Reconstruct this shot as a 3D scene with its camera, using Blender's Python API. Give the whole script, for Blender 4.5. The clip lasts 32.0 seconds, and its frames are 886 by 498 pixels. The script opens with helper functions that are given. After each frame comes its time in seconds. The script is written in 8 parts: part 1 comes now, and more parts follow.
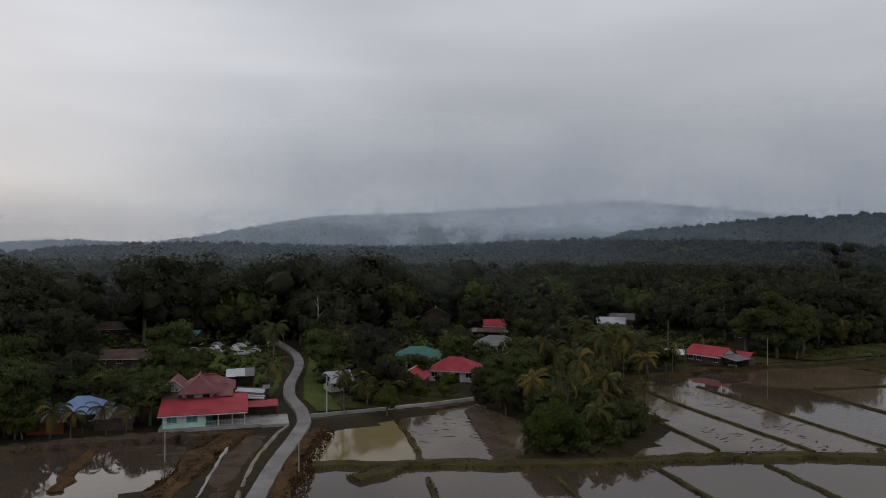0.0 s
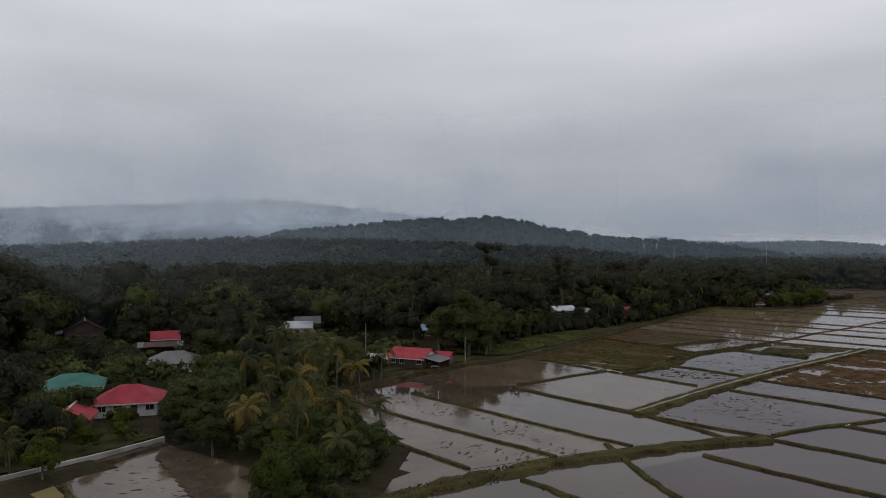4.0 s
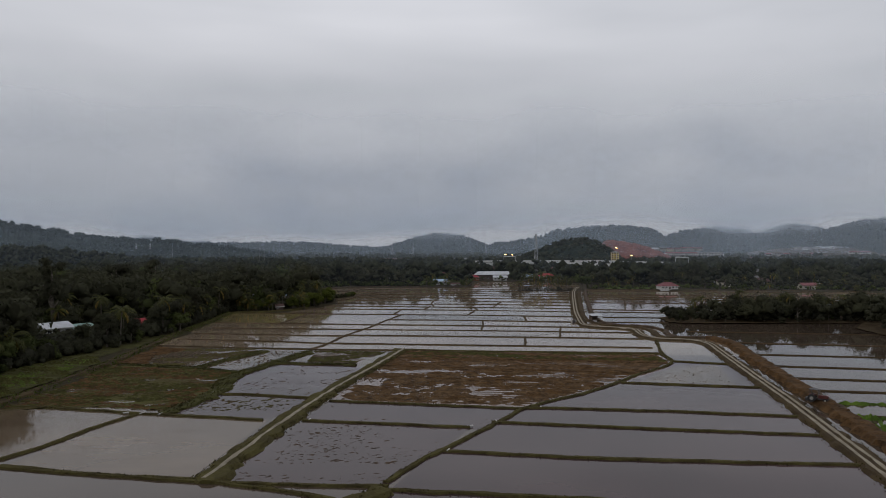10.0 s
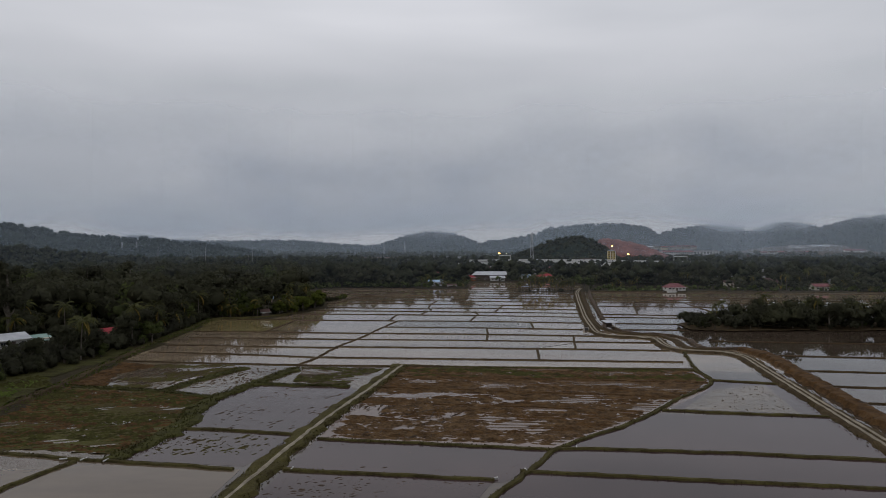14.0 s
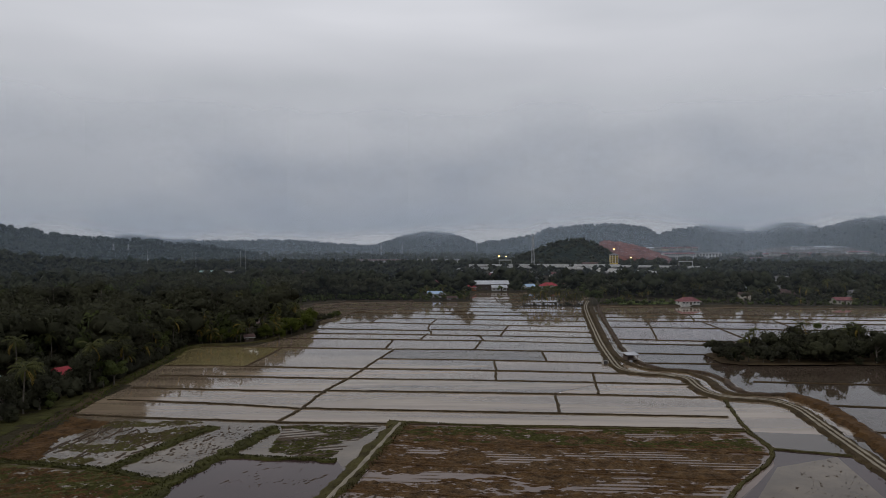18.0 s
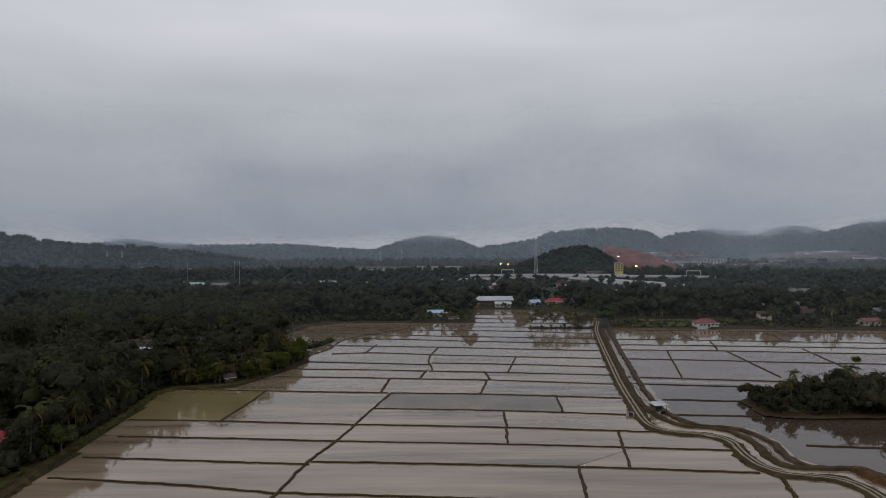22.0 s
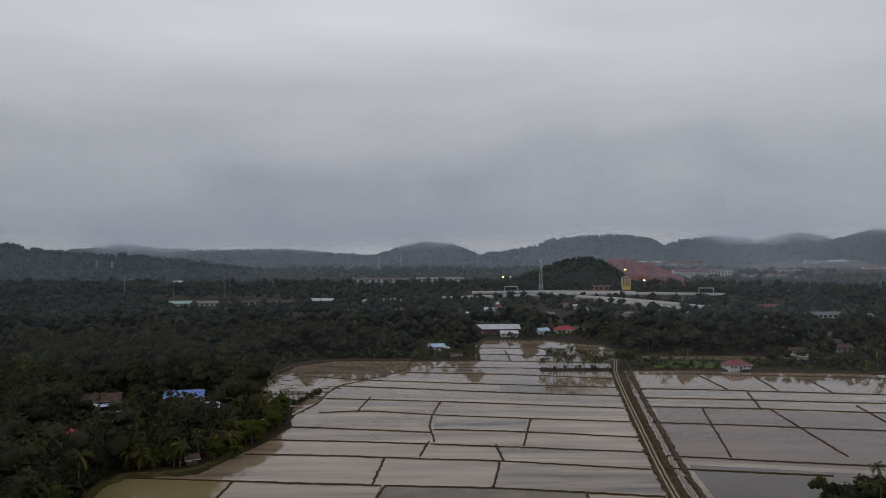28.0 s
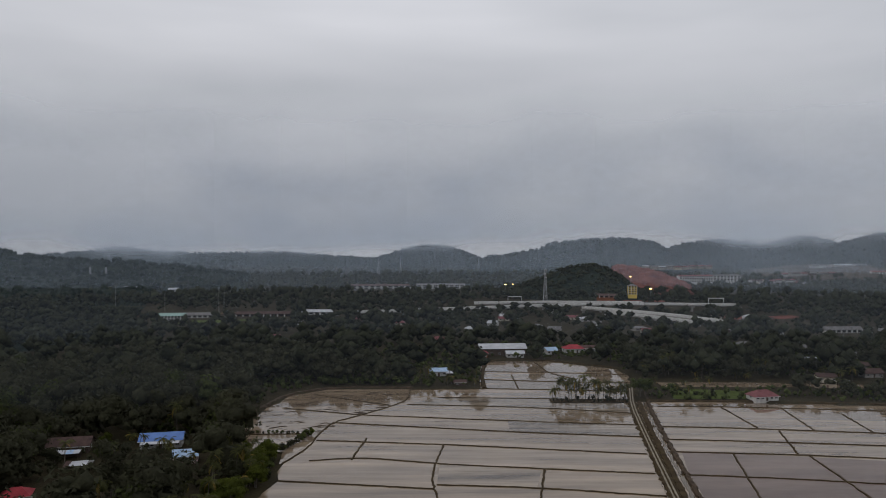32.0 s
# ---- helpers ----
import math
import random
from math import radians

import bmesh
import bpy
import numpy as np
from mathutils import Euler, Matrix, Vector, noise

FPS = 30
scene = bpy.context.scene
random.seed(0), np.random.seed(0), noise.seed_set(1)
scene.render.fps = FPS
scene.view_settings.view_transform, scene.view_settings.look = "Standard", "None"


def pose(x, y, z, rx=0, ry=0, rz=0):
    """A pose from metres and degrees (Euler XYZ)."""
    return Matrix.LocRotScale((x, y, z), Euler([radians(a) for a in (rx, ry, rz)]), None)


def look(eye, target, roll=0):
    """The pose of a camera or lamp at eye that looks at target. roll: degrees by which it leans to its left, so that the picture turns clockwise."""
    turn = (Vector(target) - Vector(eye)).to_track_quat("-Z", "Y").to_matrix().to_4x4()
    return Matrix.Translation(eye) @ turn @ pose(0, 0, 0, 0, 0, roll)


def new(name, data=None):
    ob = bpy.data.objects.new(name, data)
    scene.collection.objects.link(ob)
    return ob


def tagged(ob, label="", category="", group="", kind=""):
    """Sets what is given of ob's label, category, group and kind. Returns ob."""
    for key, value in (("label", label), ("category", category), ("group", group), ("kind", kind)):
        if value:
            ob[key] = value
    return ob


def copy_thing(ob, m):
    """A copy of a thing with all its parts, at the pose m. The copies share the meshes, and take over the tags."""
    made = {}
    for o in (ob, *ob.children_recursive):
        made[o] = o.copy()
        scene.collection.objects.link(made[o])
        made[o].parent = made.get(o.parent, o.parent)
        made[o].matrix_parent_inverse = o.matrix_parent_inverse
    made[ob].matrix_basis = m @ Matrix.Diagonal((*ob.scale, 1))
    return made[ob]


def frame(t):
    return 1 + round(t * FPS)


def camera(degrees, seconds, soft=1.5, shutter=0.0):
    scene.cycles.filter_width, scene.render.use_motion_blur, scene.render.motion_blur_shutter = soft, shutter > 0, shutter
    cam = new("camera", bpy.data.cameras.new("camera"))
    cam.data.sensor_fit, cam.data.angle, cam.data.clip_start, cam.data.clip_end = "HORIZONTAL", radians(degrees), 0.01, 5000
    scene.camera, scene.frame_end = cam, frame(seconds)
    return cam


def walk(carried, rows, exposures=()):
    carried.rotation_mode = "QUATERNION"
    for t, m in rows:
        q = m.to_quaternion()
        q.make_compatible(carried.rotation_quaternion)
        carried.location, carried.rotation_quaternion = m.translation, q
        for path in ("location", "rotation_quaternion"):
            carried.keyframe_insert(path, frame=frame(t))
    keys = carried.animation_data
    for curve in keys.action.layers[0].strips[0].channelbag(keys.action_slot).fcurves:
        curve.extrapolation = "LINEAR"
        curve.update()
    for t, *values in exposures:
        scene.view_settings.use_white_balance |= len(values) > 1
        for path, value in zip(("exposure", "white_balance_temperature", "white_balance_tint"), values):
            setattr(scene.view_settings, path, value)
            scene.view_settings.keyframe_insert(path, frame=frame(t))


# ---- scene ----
cam = camera(63.8, 32.0, soft=0.9)
PATH = [
    (0, (45.73, -26.1, 30.09), (-46.87, 11.65, 30.05), 0.07),
    (0.5, (42.94, -26.54, 29.97), (-46.88, 17.43, 29.92), 0.05),
    (1, (40.03, -26.74, 29.92), (-48.18, 20.37, 29.85), 0.03),
    (1.5, (37.06, -26.65, 29.9), (-51.12, 20.51, 29.82), 0.02),
    (2, (34.1, -26.32, 29.92), (-52.77, 23.22, 29.82), 0.00),
    (2.5, (31.21, -25.9, 29.95), (-53.81, 26.74, 29.83), -0.01),
    (3, (28.38, -25.42, 29.97), (-56.53, 27.4, 29.84), -0.03),
    (3.5, (25.59, -24.77, 29.99), (-50.1, 40.59, 29.85), -0.05),
    (5.5, (13.71, -19.02, 30.19), (-36.17, 67.65, 30.07), -0.10),
    (6, (11.26, -16.46, 30.08), (-31.23, 74.06, 29.97), -0.10),
    (6.5, (8.72, -13.78, 29.96), (-18.2, 82.53, 29.87), -0.10),
    (7, (6.44, -11.32, 29.9), (-10.2, 87.29, 29.82), -0.09),
    (7.5, (4.42, -8.93, 29.88), (-1.09, 90.92, 29.82), -0.07),
    (8, (2.59, -6.24, 29.9), (1.35, 93.75, 29.84), -0.05),
    (8.5, (1.16, -3.23, 29.95), (-0.08, 96.76, 29.89), -0.04),
    (9, (-0.05, -0.08, 29.93), (-1.37, 99.91, 29.85), -0.03),
    (9.5, (-1.07, 3.02, 29.97), (-2.38, 103.01, 29.86), -0.02),
    (10, (-1.93, 6.05, 30.02), (-3.28, 106.04, 29.88), -0.02),
    (10.5, (-2.66, 9.0, 30.1), (-4.02, 109.0, 29.93), -0.02),
    (11, (-3.31, 11.91, 30.16), (-4.66, 111.9, 29.95), -0.02),
    (11.5, (-3.87, 14.88, 30.18), (-5.17, 114.87, 29.93), -0.02),
    (12, (-4.34, 17.91, 30.17), (-4.57, 117.91, 29.9), -0.02),
    (12.5, (-4.75, 21.03, 30.2), (-4.94, 121.03, 29.91), -0.03),
    (13, (-5.09, 24.22, 30.33), (-5.22, 124.22, 30.0), -0.04),
    (13.5, (-5.41, 27.44, 30.6), (-5.53, 127.44, 30.24), -0.05),
    (14, (-5.72, 30.73, 31.07), (-5.82, 130.73, 30.66), -0.06),
    (14.5, (-6.05, 34.01, 31.73), (-6.08, 134.01, 31.28), -0.05),
    (16.5, (-7.14, 47.67, 36.04), (-6.99, 147.67, 35.43), -0.02),
    (17, (-7.29, 51.27, 37.17), (-7.07, 151.27, 36.52), -0.01),
    (17.5, (-7.39, 54.93, 38.33), (-7.16, 154.93, 37.65), -0.01),
    (18, (-7.46, 58.55, 39.53), (-7.18, 158.54, 38.83), -0.01),
    (18.5, (-7.5, 62.18, 40.73), (-7.2, 162.17, 40.04), -0.02),
    (19, (-7.53, 65.77, 41.95), (-7.19, 165.77, 41.27), -0.04),
    (19.5, (-7.6, 69.28, 43.19), (-7.34, 169.28, 42.54), -0.05),
    (20, (-7.69, 72.77, 44.43), (-7.35, 172.76, 43.82), -0.07),
    (20.5, (-7.81, 76.16, 45.7), (-7.45, 176.16, 45.13), -0.08),
    (21, (-7.92, 79.69, 46.95), (-7.62, 179.69, 46.43), -0.10),
    (21.5, (-8.0, 83.37, 48.21), (-7.67, 183.37, 47.72), -0.11),
    (22, (-8.08, 87.1, 49.49), (-7.78, 187.1, 49.03), -0.11),
    (22.5, (-8.18, 90.75, 50.81), (-7.84, 190.75, 50.38), -0.11),
    (23, (-8.32, 94.24, 52.18), (-7.91, 194.24, 51.77), -0.11),
    (23.5, (-8.49, 97.61, 53.58), (-8.12, 197.61, 53.19), -0.10),
    (24, (-8.67, 100.93, 55.0), (-8.31, 200.92, 54.62), -0.08),
    (24.5, (-8.85, 104.33, 56.42), (-8.47, 204.33, 56.04), -0.06),
    (25, (-8.99, 107.94, 57.81), (-8.58, 207.94, 57.43), -0.03),
    (25.5, (-9.13, 111.52, 59.19), (-8.76, 211.52, 58.83), -0.02),
    (27.5, (-9.56, 125.64, 64.54), (-9.17, 225.64, 64.34), 0.02),
    (28, (-9.65, 129.2, 65.87), (-9.24, 229.2, 65.7), 0.02),
    (28.5, (-9.73, 132.75, 67.21), (-9.32, 232.75, 67.04), 0.02),
    (29, (-9.84, 136.23, 68.55), (-9.45, 236.23, 68.39), 0.01),
    (29.5, (-10.01, 139.71, 69.9), (-9.62, 239.71, 69.73), 0.01),
    (30, (-10.2, 143.2, 71.24), (-9.75, 243.2, 71.08), 0.02),
    (30.5, (-10.41, 146.69, 72.59), (-10.02, 246.69, 72.42), 0.02),
    (31, (-10.62, 150.22, 73.92), (-10.21, 250.22, 73.75), 0.02),
    (31.5, (-10.81, 153.74, 75.26), (-10.41, 253.74, 75.09), 0.02),
    (32, (-10.95, 157.23, 76.61), (-10.55, 257.23, 76.43), 0.02),
]
walk(cam, [(t, look(eye, target, roll)) for t, eye, target, roll in PATH],
     exposures=((0, -0.12), (0.7, 0.06), (1.5, 0.13), (3, 0.13), (6, 0.10), (9, 0.05), (17, 0.04), (22, 0.01), (28, -0.02), (32, 0.01)))

# ---- world, sun ----
scene.view_settings.exposure = 0.0
world = bpy.data.worlds.new("overcast_sky")
scene.world = world
world.use_nodes = True
SUN_EL, SUN_AZ = radians(14), radians(250)


def build_world():
    nt = world.node_tree
    nt.nodes.clear()
    n, l = nt.nodes, nt.links
    out = n.new("ShaderNodeOutputWorld")
    coord = n.new("ShaderNodeTexCoord")
    sky = n.new("ShaderNodeTexSky")
    sky.sky_type = "NISHITA"
    sky.sun_disc = False
    sky.sun_elevation, sky.sun_rotation = SUN_EL, SUN_AZ
    clear = n.new("ShaderNodeBackground")
    clear.inputs[1].default_value = 0.06
    l.new(sky.outputs[0], clear.inputs[0])
    # stratus deck: long flat banks plus finer wisps
    mp = n.new("ShaderNodeMapping")
    mp.inputs["Scale"].default_value = (1.2, 1.2, 6.5)
    l.new(coord.outputs["Generated"], mp.inputs[0])
    big = n.new("ShaderNodeTexNoise")
    big.inputs["Scale"].default_value = 1.5
    big.inputs["Detail"].default_value = 4
    big.inputs["Roughness"].default_value = 0.42
    big.inputs["Distortion"].default_value = 0.1
    l.new(mp.outputs[0], big.inputs["Vector"])
    ramp = n.new("ShaderNodeValToRGB")
    cr = ramp.color_ramp
    cr.elements[0].position, cr.elements[0].color = 0.28, (0.475, 0.490, 0.530, 1)
    cr.elements[1].position, cr.elements[1].color = 0.72, (0.655, 0.662, 0.705, 1)
    l.new(big.outputs[0], ramp.inputs[0])
    # brighter towards the zenith, duller near the horizon, as stratus is
    sep = n.new("ShaderNodeSeparateXYZ")
    l.new(coord.outputs["Generated"], sep.inputs[0])
    up = n.new("ShaderNodeMapRange")
    up.inputs["From Min"].default_value, up.inputs["From Max"].default_value = 0.0, 0.42
    up.inputs["To Min"].default_value, up.inputs["To Max"].default_value = 0.68, 1.23
    l.new(sep.outputs["Z"], up.inputs["Value"])
    # the cloud is thinner and brighter low in the west, where the sun stands behind it
    dot = n.new("ShaderNodeVectorMath")
    dot.operation = "DOT_PRODUCT"
    dot.inputs[1].default_value = (math.sin(radians(270)), math.cos(radians(270)), 0.03)
    l.new(coord.outputs["Generated"], dot.inputs[0])
    glow = n.new("ShaderNodeMapRange")
    glow.interpolation_type = "SMOOTHSTEP"
    glow.inputs["From Min"].default_value, glow.inputs["From Max"].default_value = 0.91, 1.0
    glow.inputs["To Min"].default_value, glow.inputs["To Max"].default_value = 1.0, 1.26
    l.new(dot.outputs["Value"], glow.inputs["Value"])
    both = n.new("ShaderNodeMath")
    both.operation = "MULTIPLY"
    l.new(up.outputs[0], both.inputs[0])
    l.new(glow.outputs[0], both.inputs[1])
    mul = n.new("ShaderNodeVectorMath")
    mul.operation = "SCALE"
    l.new(ramp.outputs[0], mul.inputs[0])
    l.new(both.outputs[0], mul.inputs["Scale"])
    cloud = n.new("ShaderNodeBackground")
    cloud.inputs[1].default_value = 1.0
    l.new(mul.outputs[0], cloud.inputs[0])
    mix = n.new("ShaderNodeMixShader")
    mix.inputs[0].default_value = 0.93
    l.new(clear.outputs[0], mix.inputs[1])
    l.new(cloud.outputs[0], mix.inputs[2])
    l.new(mix.outputs[0], out.inputs[0])


build_world()
sun = new("sun", bpy.data.lights.new("sun", "SUN"))
sun.data.energy = 0.35
sun.data.angle = radians(40)
sun.data.color = (1.0, 0.95, 0.88)
sun.matrix_world = pose(0, 0, 200, 90 - 14, 0, 180 - 250)

# ---- materials ----
def material(name, low, high, rough=0.8, scale=1.0, fine=8.0, bump=0.3, metal=0.0, dist=0.1, island=0.0, spread=0.0, detail=5, spec=0.3, speck=0.35, thin=0.0):
    """A surface that varies between two colours at two scales, with fine relief; thin: the share of light that passes through leaves."""
    m = bpy.data.materials.new(name)
    m.use_nodes = True
    nt = m.node_tree
    n, l = nt.nodes, nt.links
    b = n["Principled BSDF"]
    geo = n.new("ShaderNodeNewGeometry")
    a = n.new("ShaderNodeTexNoise")
    a.inputs["Scale"].default_value, a.inputs["Detail"].default_value = scale, detail
    l.new(geo.outputs["Position"], a.inputs["Vector"])
    f = n.new("ShaderNodeTexNoise")
    f.inputs["Scale"].default_value, f.inputs["Detail"].default_value = fine, 3
    l.new(geo.outputs["Position"], f.inputs["Vector"])
    add = n.new("ShaderNodeMath")
    add.operation = "MULTIPLY_ADD"
    add.inputs[1].default_value = speck
    l.new(f.outputs[0], add.inputs[0])
    l.new(a.outputs[0], add.inputs[2])
    val = add.outputs[0]
    for source, amount in ((geo.outputs["Random Per Island"], island), (None, spread)):
        if amount:
            if source is None:
                source = n.new("ShaderNodeObjectInfo").outputs["Random"]
            k = n.new("ShaderNodeMath")
            k.operation = "MULTIPLY_ADD"
            k.inputs[1].default_value = amount
            l.new(source, k.inputs[0])
            l.new(val, k.inputs[2])
            val = k.outputs[0]
    mr = n.new("ShaderNodeMapRange")
    mr.inputs["From Min"].default_value = 0.32 + 0.37 * speck
    mr.inputs["From Max"].default_value = 0.62 + 0.80 * speck + island + spread
    l.new(val, mr.inputs["Value"])
    mix = n.new("ShaderNodeMix")
    mix.data_type = "RGBA"
    mix.inputs["A"].default_value, mix.inputs["B"].default_value = (*low, 1), (*high, 1)
    l.new(mr.outputs[0], mix.inputs["Factor"])
    l.new(mix.outputs["Result"], b.inputs["Base Color"])
    b.inputs["Roughness"].default_value = rough
    b.inputs["Metallic"].default_value = metal
    b.inputs["Specular IOR Level"].default_value = spec
    if bump:
        bp = n.new("ShaderNodeBump")
        bp.inputs["Strength"].default_value, bp.inputs["Distance"].default_value = bump, dist
        l.new(f.outputs[0], bp.inputs["Height"])
        l.new(bp.outputs[0], b.inputs["Normal"])
    if thin:
        tr, both = n.new("ShaderNodeBsdfTranslucent"), n.new("ShaderNodeMixShader")
        both.inputs[0].default_value = thin
        l.new(mix.outputs["Result"], tr.inputs["Color"])
        l.new(b.outputs[0], both.inputs[1])
        l.new(tr.outputs[0], both.inputs[2])
        l.new(both.outputs[0], n["Material Output"].inputs["Surface"])
    return m


def water(name, low, high, scale=0.02, rough=0.06, ripple=0.02, stretch=(1, 1, 1), streak=0.5, gloss=0.38, tint=(1.0, 0.83, 0.71)):
    """Shallow silty water: mud seen through a glossy top, with streaks where the silt settles."""
    m = bpy.data.materials.new(name)
    m.use_nodes = True
    nt = m.node_tree
    n, l = nt.nodes, nt.links
    b = n["Principled BSDF"]
    geo = n.new("ShaderNodeNewGeometry")
    mp = n.new("ShaderNodeMapping")
    mp.inputs["Scale"].default_value = stretch
    l.new(geo.outputs["Position"], mp.inputs[0])
    a = n.new("ShaderNodeTexNoise")
    a.inputs["Scale"].default_value, a.inputs["Detail"].default_value, a.inputs["Roughness"].default_value = scale, 6, 0.6
    l.new(mp.outputs[0], a.inputs["Vector"])
    mr = n.new("ShaderNodeMapRange")
    mr.inputs["From Min"].default_value, mr.inputs["From Max"].default_value = 0.35, 0.68
    l.new(a.outputs[0], mr.inputs["Value"])
    mix = n.new("ShaderNodeMix")
    mix.data_type = "RGBA"
    mix.inputs["A"].default_value, mix.inputs["B"].default_value = (*low, 1), (*high, 1)
    l.new(mr.outputs[0], mix.inputs["Factor"])
    l.new(mix.outputs["Result"], b.inputs["Base Color"])
    # streaks of wind-roughened surface
    s = n.new("ShaderNodeTexNoise")
    s.inputs["Scale"].default_value, s.inputs["Detail"].default_value = 0.05, 4
    ms = n.new("ShaderNodeMapping")
    ms.inputs["Scale"].default_value = (1, 5, 1)
    l.new(geo.outputs["Position"], ms.inputs[0])
    l.new(ms.outputs[0], s.inputs["Vector"])
    rr = n.new("ShaderNodeMapRange")
    rr.inputs["From Min"].default_value, rr.inputs["From Max"].default_value = 0.5, 0.75
    rr.inputs["To Min"].default_value, rr.inputs["To Max"].default_value = rough, rough + 0.22 * streak
    l.new(s.outputs[0], rr.inputs["Value"])
    l.new(rr.outputs[0], b.inputs["Roughness"])
    b.inputs["IOR"].default_value = 1.33
    b.inputs["Specular IOR Level"].default_value = gloss
    b.inputs["Specular Tint"].default_value = (*tint, 1)
    w = n.new("ShaderNodeTexNoise")
    w.inputs["Scale"].default_value, w.inputs["Detail"].default_value = 1.4, 2
    l.new(geo.outputs["Position"], w.inputs["Vector"])
    bp = n.new("ShaderNodeBump")
    bp.inputs["Strength"].default_value, bp.inputs["Distance"].default_value = ripple, 0.1
    l.new(w.outputs[0], bp.inputs["Height"])
    l.new(bp.outputs[0], b.inputs["Normal"])
    return m


M = {}
M["ground"] = material("ground_cover", (0.020, 0.016, 0.009), (0.046, 0.038, 0.019), 0.95, 0.08, 1.5, 0.8, dist=0.4, speck=0.8, spec=0.08)
M["grass"] = material("grass", (0.032, 0.042, 0.010), (0.094, 0.122, 0.026), 0.95, 0.15, 2.0, 0.7, dist=0.2, speck=0.8, spec=0.08)
M["bund"] = material("bund_earth_and_grass", (0.028, 0.019, 0.012), (0.078, 0.056, 0.027), 0.95, 0.3, 3.0, 0.8, dist=0.15, speck=0.7, spec=0.08)
M["bund_green"] = material("bund_grass", (0.031, 0.024, 0.011), (0.082, 0.072, 0.024), 0.95, 0.25, 3.0, 0.8, dist=0.2, speck=0.7, spec=0.08)
M["mud"] = material("wet_brown_earth", (0.024, 0.016, 0.010), (0.088, 0.058, 0.034), 0.8, 0.4, 3.0, 0.9, dist=0.15, speck=0.8, spec=0.15)
M["stubble"] = material("rice_stubble", (0.030, 0.019, 0.011), (0.140, 0.086, 0.042), 0.9, 0.4, 2.2, 0.9, dist=0.2, speck=0.8, spec=0.08)
M["weed"] = material("weedy_mud", (0.046, 0.030, 0.014), (0.078, 0.078, 0.024), 0.9, 0.10, 2.5, 0.9, dist=0.3, speck=0.8, spec=0.08)
M["rust_grass"] = material("rusty_dry_grass", (0.026, 0.015, 0.008), (0.118, 0.066, 0.027), 0.95, 0.4, 3.0, 0.8, dist=0.2, speck=0.8, spec=0.08)
M["pond"] = water("pond_water", (0.040, 0.029, 0.022), (0.070, 0.052, 0.040), 0.05, 0.03, streak=0.25, gloss=0.15)
M["rice"] = material("young_rice", (0.030, 0.050, 0.008), (0.095, 0.150, 0.020), 0.9, 0.3, 3.0, 0.6, dist=0.1, spec=0.08)
M["weed_green"] = material("green_bank_weeds", (0.024, 0.021, 0.008), (0.066, 0.066, 0.018), 0.95, 0.4, 2.5, 0.8, dist=0.2, speck=0.8, spec=0.08)
M["track"] = material("pale_track", (0.14, 0.118, 0.085), (0.27, 0.235, 0.175), 0.9, 0.4, 4.0, 0.4, dist=0.05)
M["road"] = material("worn_asphalt", (0.135, 0.126, 0.120), (0.235, 0.222, 0.212), 0.85, 0.3, 6.0, 0.3, dist=0.02, spec=0.15)
M["concrete"] = material("concrete", (0.19, 0.18, 0.165), (0.38, 0.365, 0.34), 0.85, 0.3, 5.0, 0.2, dist=0.02, spec=0.15)
M["silt"] = water("silty_water", (0.112, 0.081, 0.055), (0.290, 0.222, 0.153), 0.06, 0.04, stretch=(0.22, 1.9, 1), streak=0.35, gloss=0.7)
M["yellow"] = water("yellow_silt_water", (0.145, 0.114, 0.050), (0.215, 0.172, 0.084), 0.03, gloss=0.3)
M["dark"] = water("dark_water", (0.032, 0.020, 0.020), (0.060, 0.038, 0.037), 0.03, 0.03, streak=0.25, gloss=0.19, tint=(1.0, 0.87, 0.80))
M["silt_near"] = water("settled_silt_water", (0.068, 0.049, 0.031), (0.130, 0.096, 0.064), 0.04, stretch=(0.5, 1.2, 1), gloss=0.27)
M["umber"] = water("umber_water", (0.098, 0.066, 0.053), (0.160, 0.114, 0.092), 0.05, 0.06, stretch=(0.4, 1.3, 1), gloss=0.25)
M["umber_dark"] = water("deep_umber_water", (0.040, 0.029, 0.021), (0.080, 0.059, 0.043), 0.05, 0.03, stretch=(0.4, 1.3, 1), streak=0.25, gloss=0.33)
M["streaky"] = water("streaky_silt_water", (0.055, 0.042, 0.034), (0.330, 0.266, 0.194), 0.05, 0.06, stretch=(0.3, 2.2, 1))
M["churned"] = water("churned_mud_water", (0.062, 0.046, 0.030), (0.135, 0.104, 0.070), 0.08, 0.08, 0.05, gloss=0.24)
M["canal"] = water("canal_water", (0.085, 0.064, 0.042), (0.14, 0.108, 0.072), 0.1, gloss=0.3)
M["leaf"] = material("broad_leaves", (0.035, 0.040, 0.017), (0.116, 0.139, 0.045), 0.8, 0.10, 1.5, 0.9, island=0.10, spread=0.35, dist=0.5, speck=0.45, spec=0.06, thin=0.38)
M["bush"] = material("bush_leaves", (0.024, 0.032, 0.010), (0.092, 0.122, 0.028), 0.8, 0.35, 1.6, 0.5, island=0.16, spread=0.1, dist=0.3, speck=0.6, spec=0.06, thin=0.38)
M["leaf_dark"] = material("dark_leaves", (0.031, 0.030, 0.023), (0.073, 0.075, 0.041), 0.8, 0.10, 1.5, 0.9, island=0.10, spread=0.35, dist=0.5, speck=0.45, spec=0.06, thin=0.38)
M["leaf_light"] = material("light_leaves", (0.028, 0.034, 0.008), (0.120, 0.140, 0.024), 0.8, 0.2, 1.0, 0.5, island=0.16, spread=0.25, dist=0.4, speck=0.5, spec=0.06, thin=0.38)
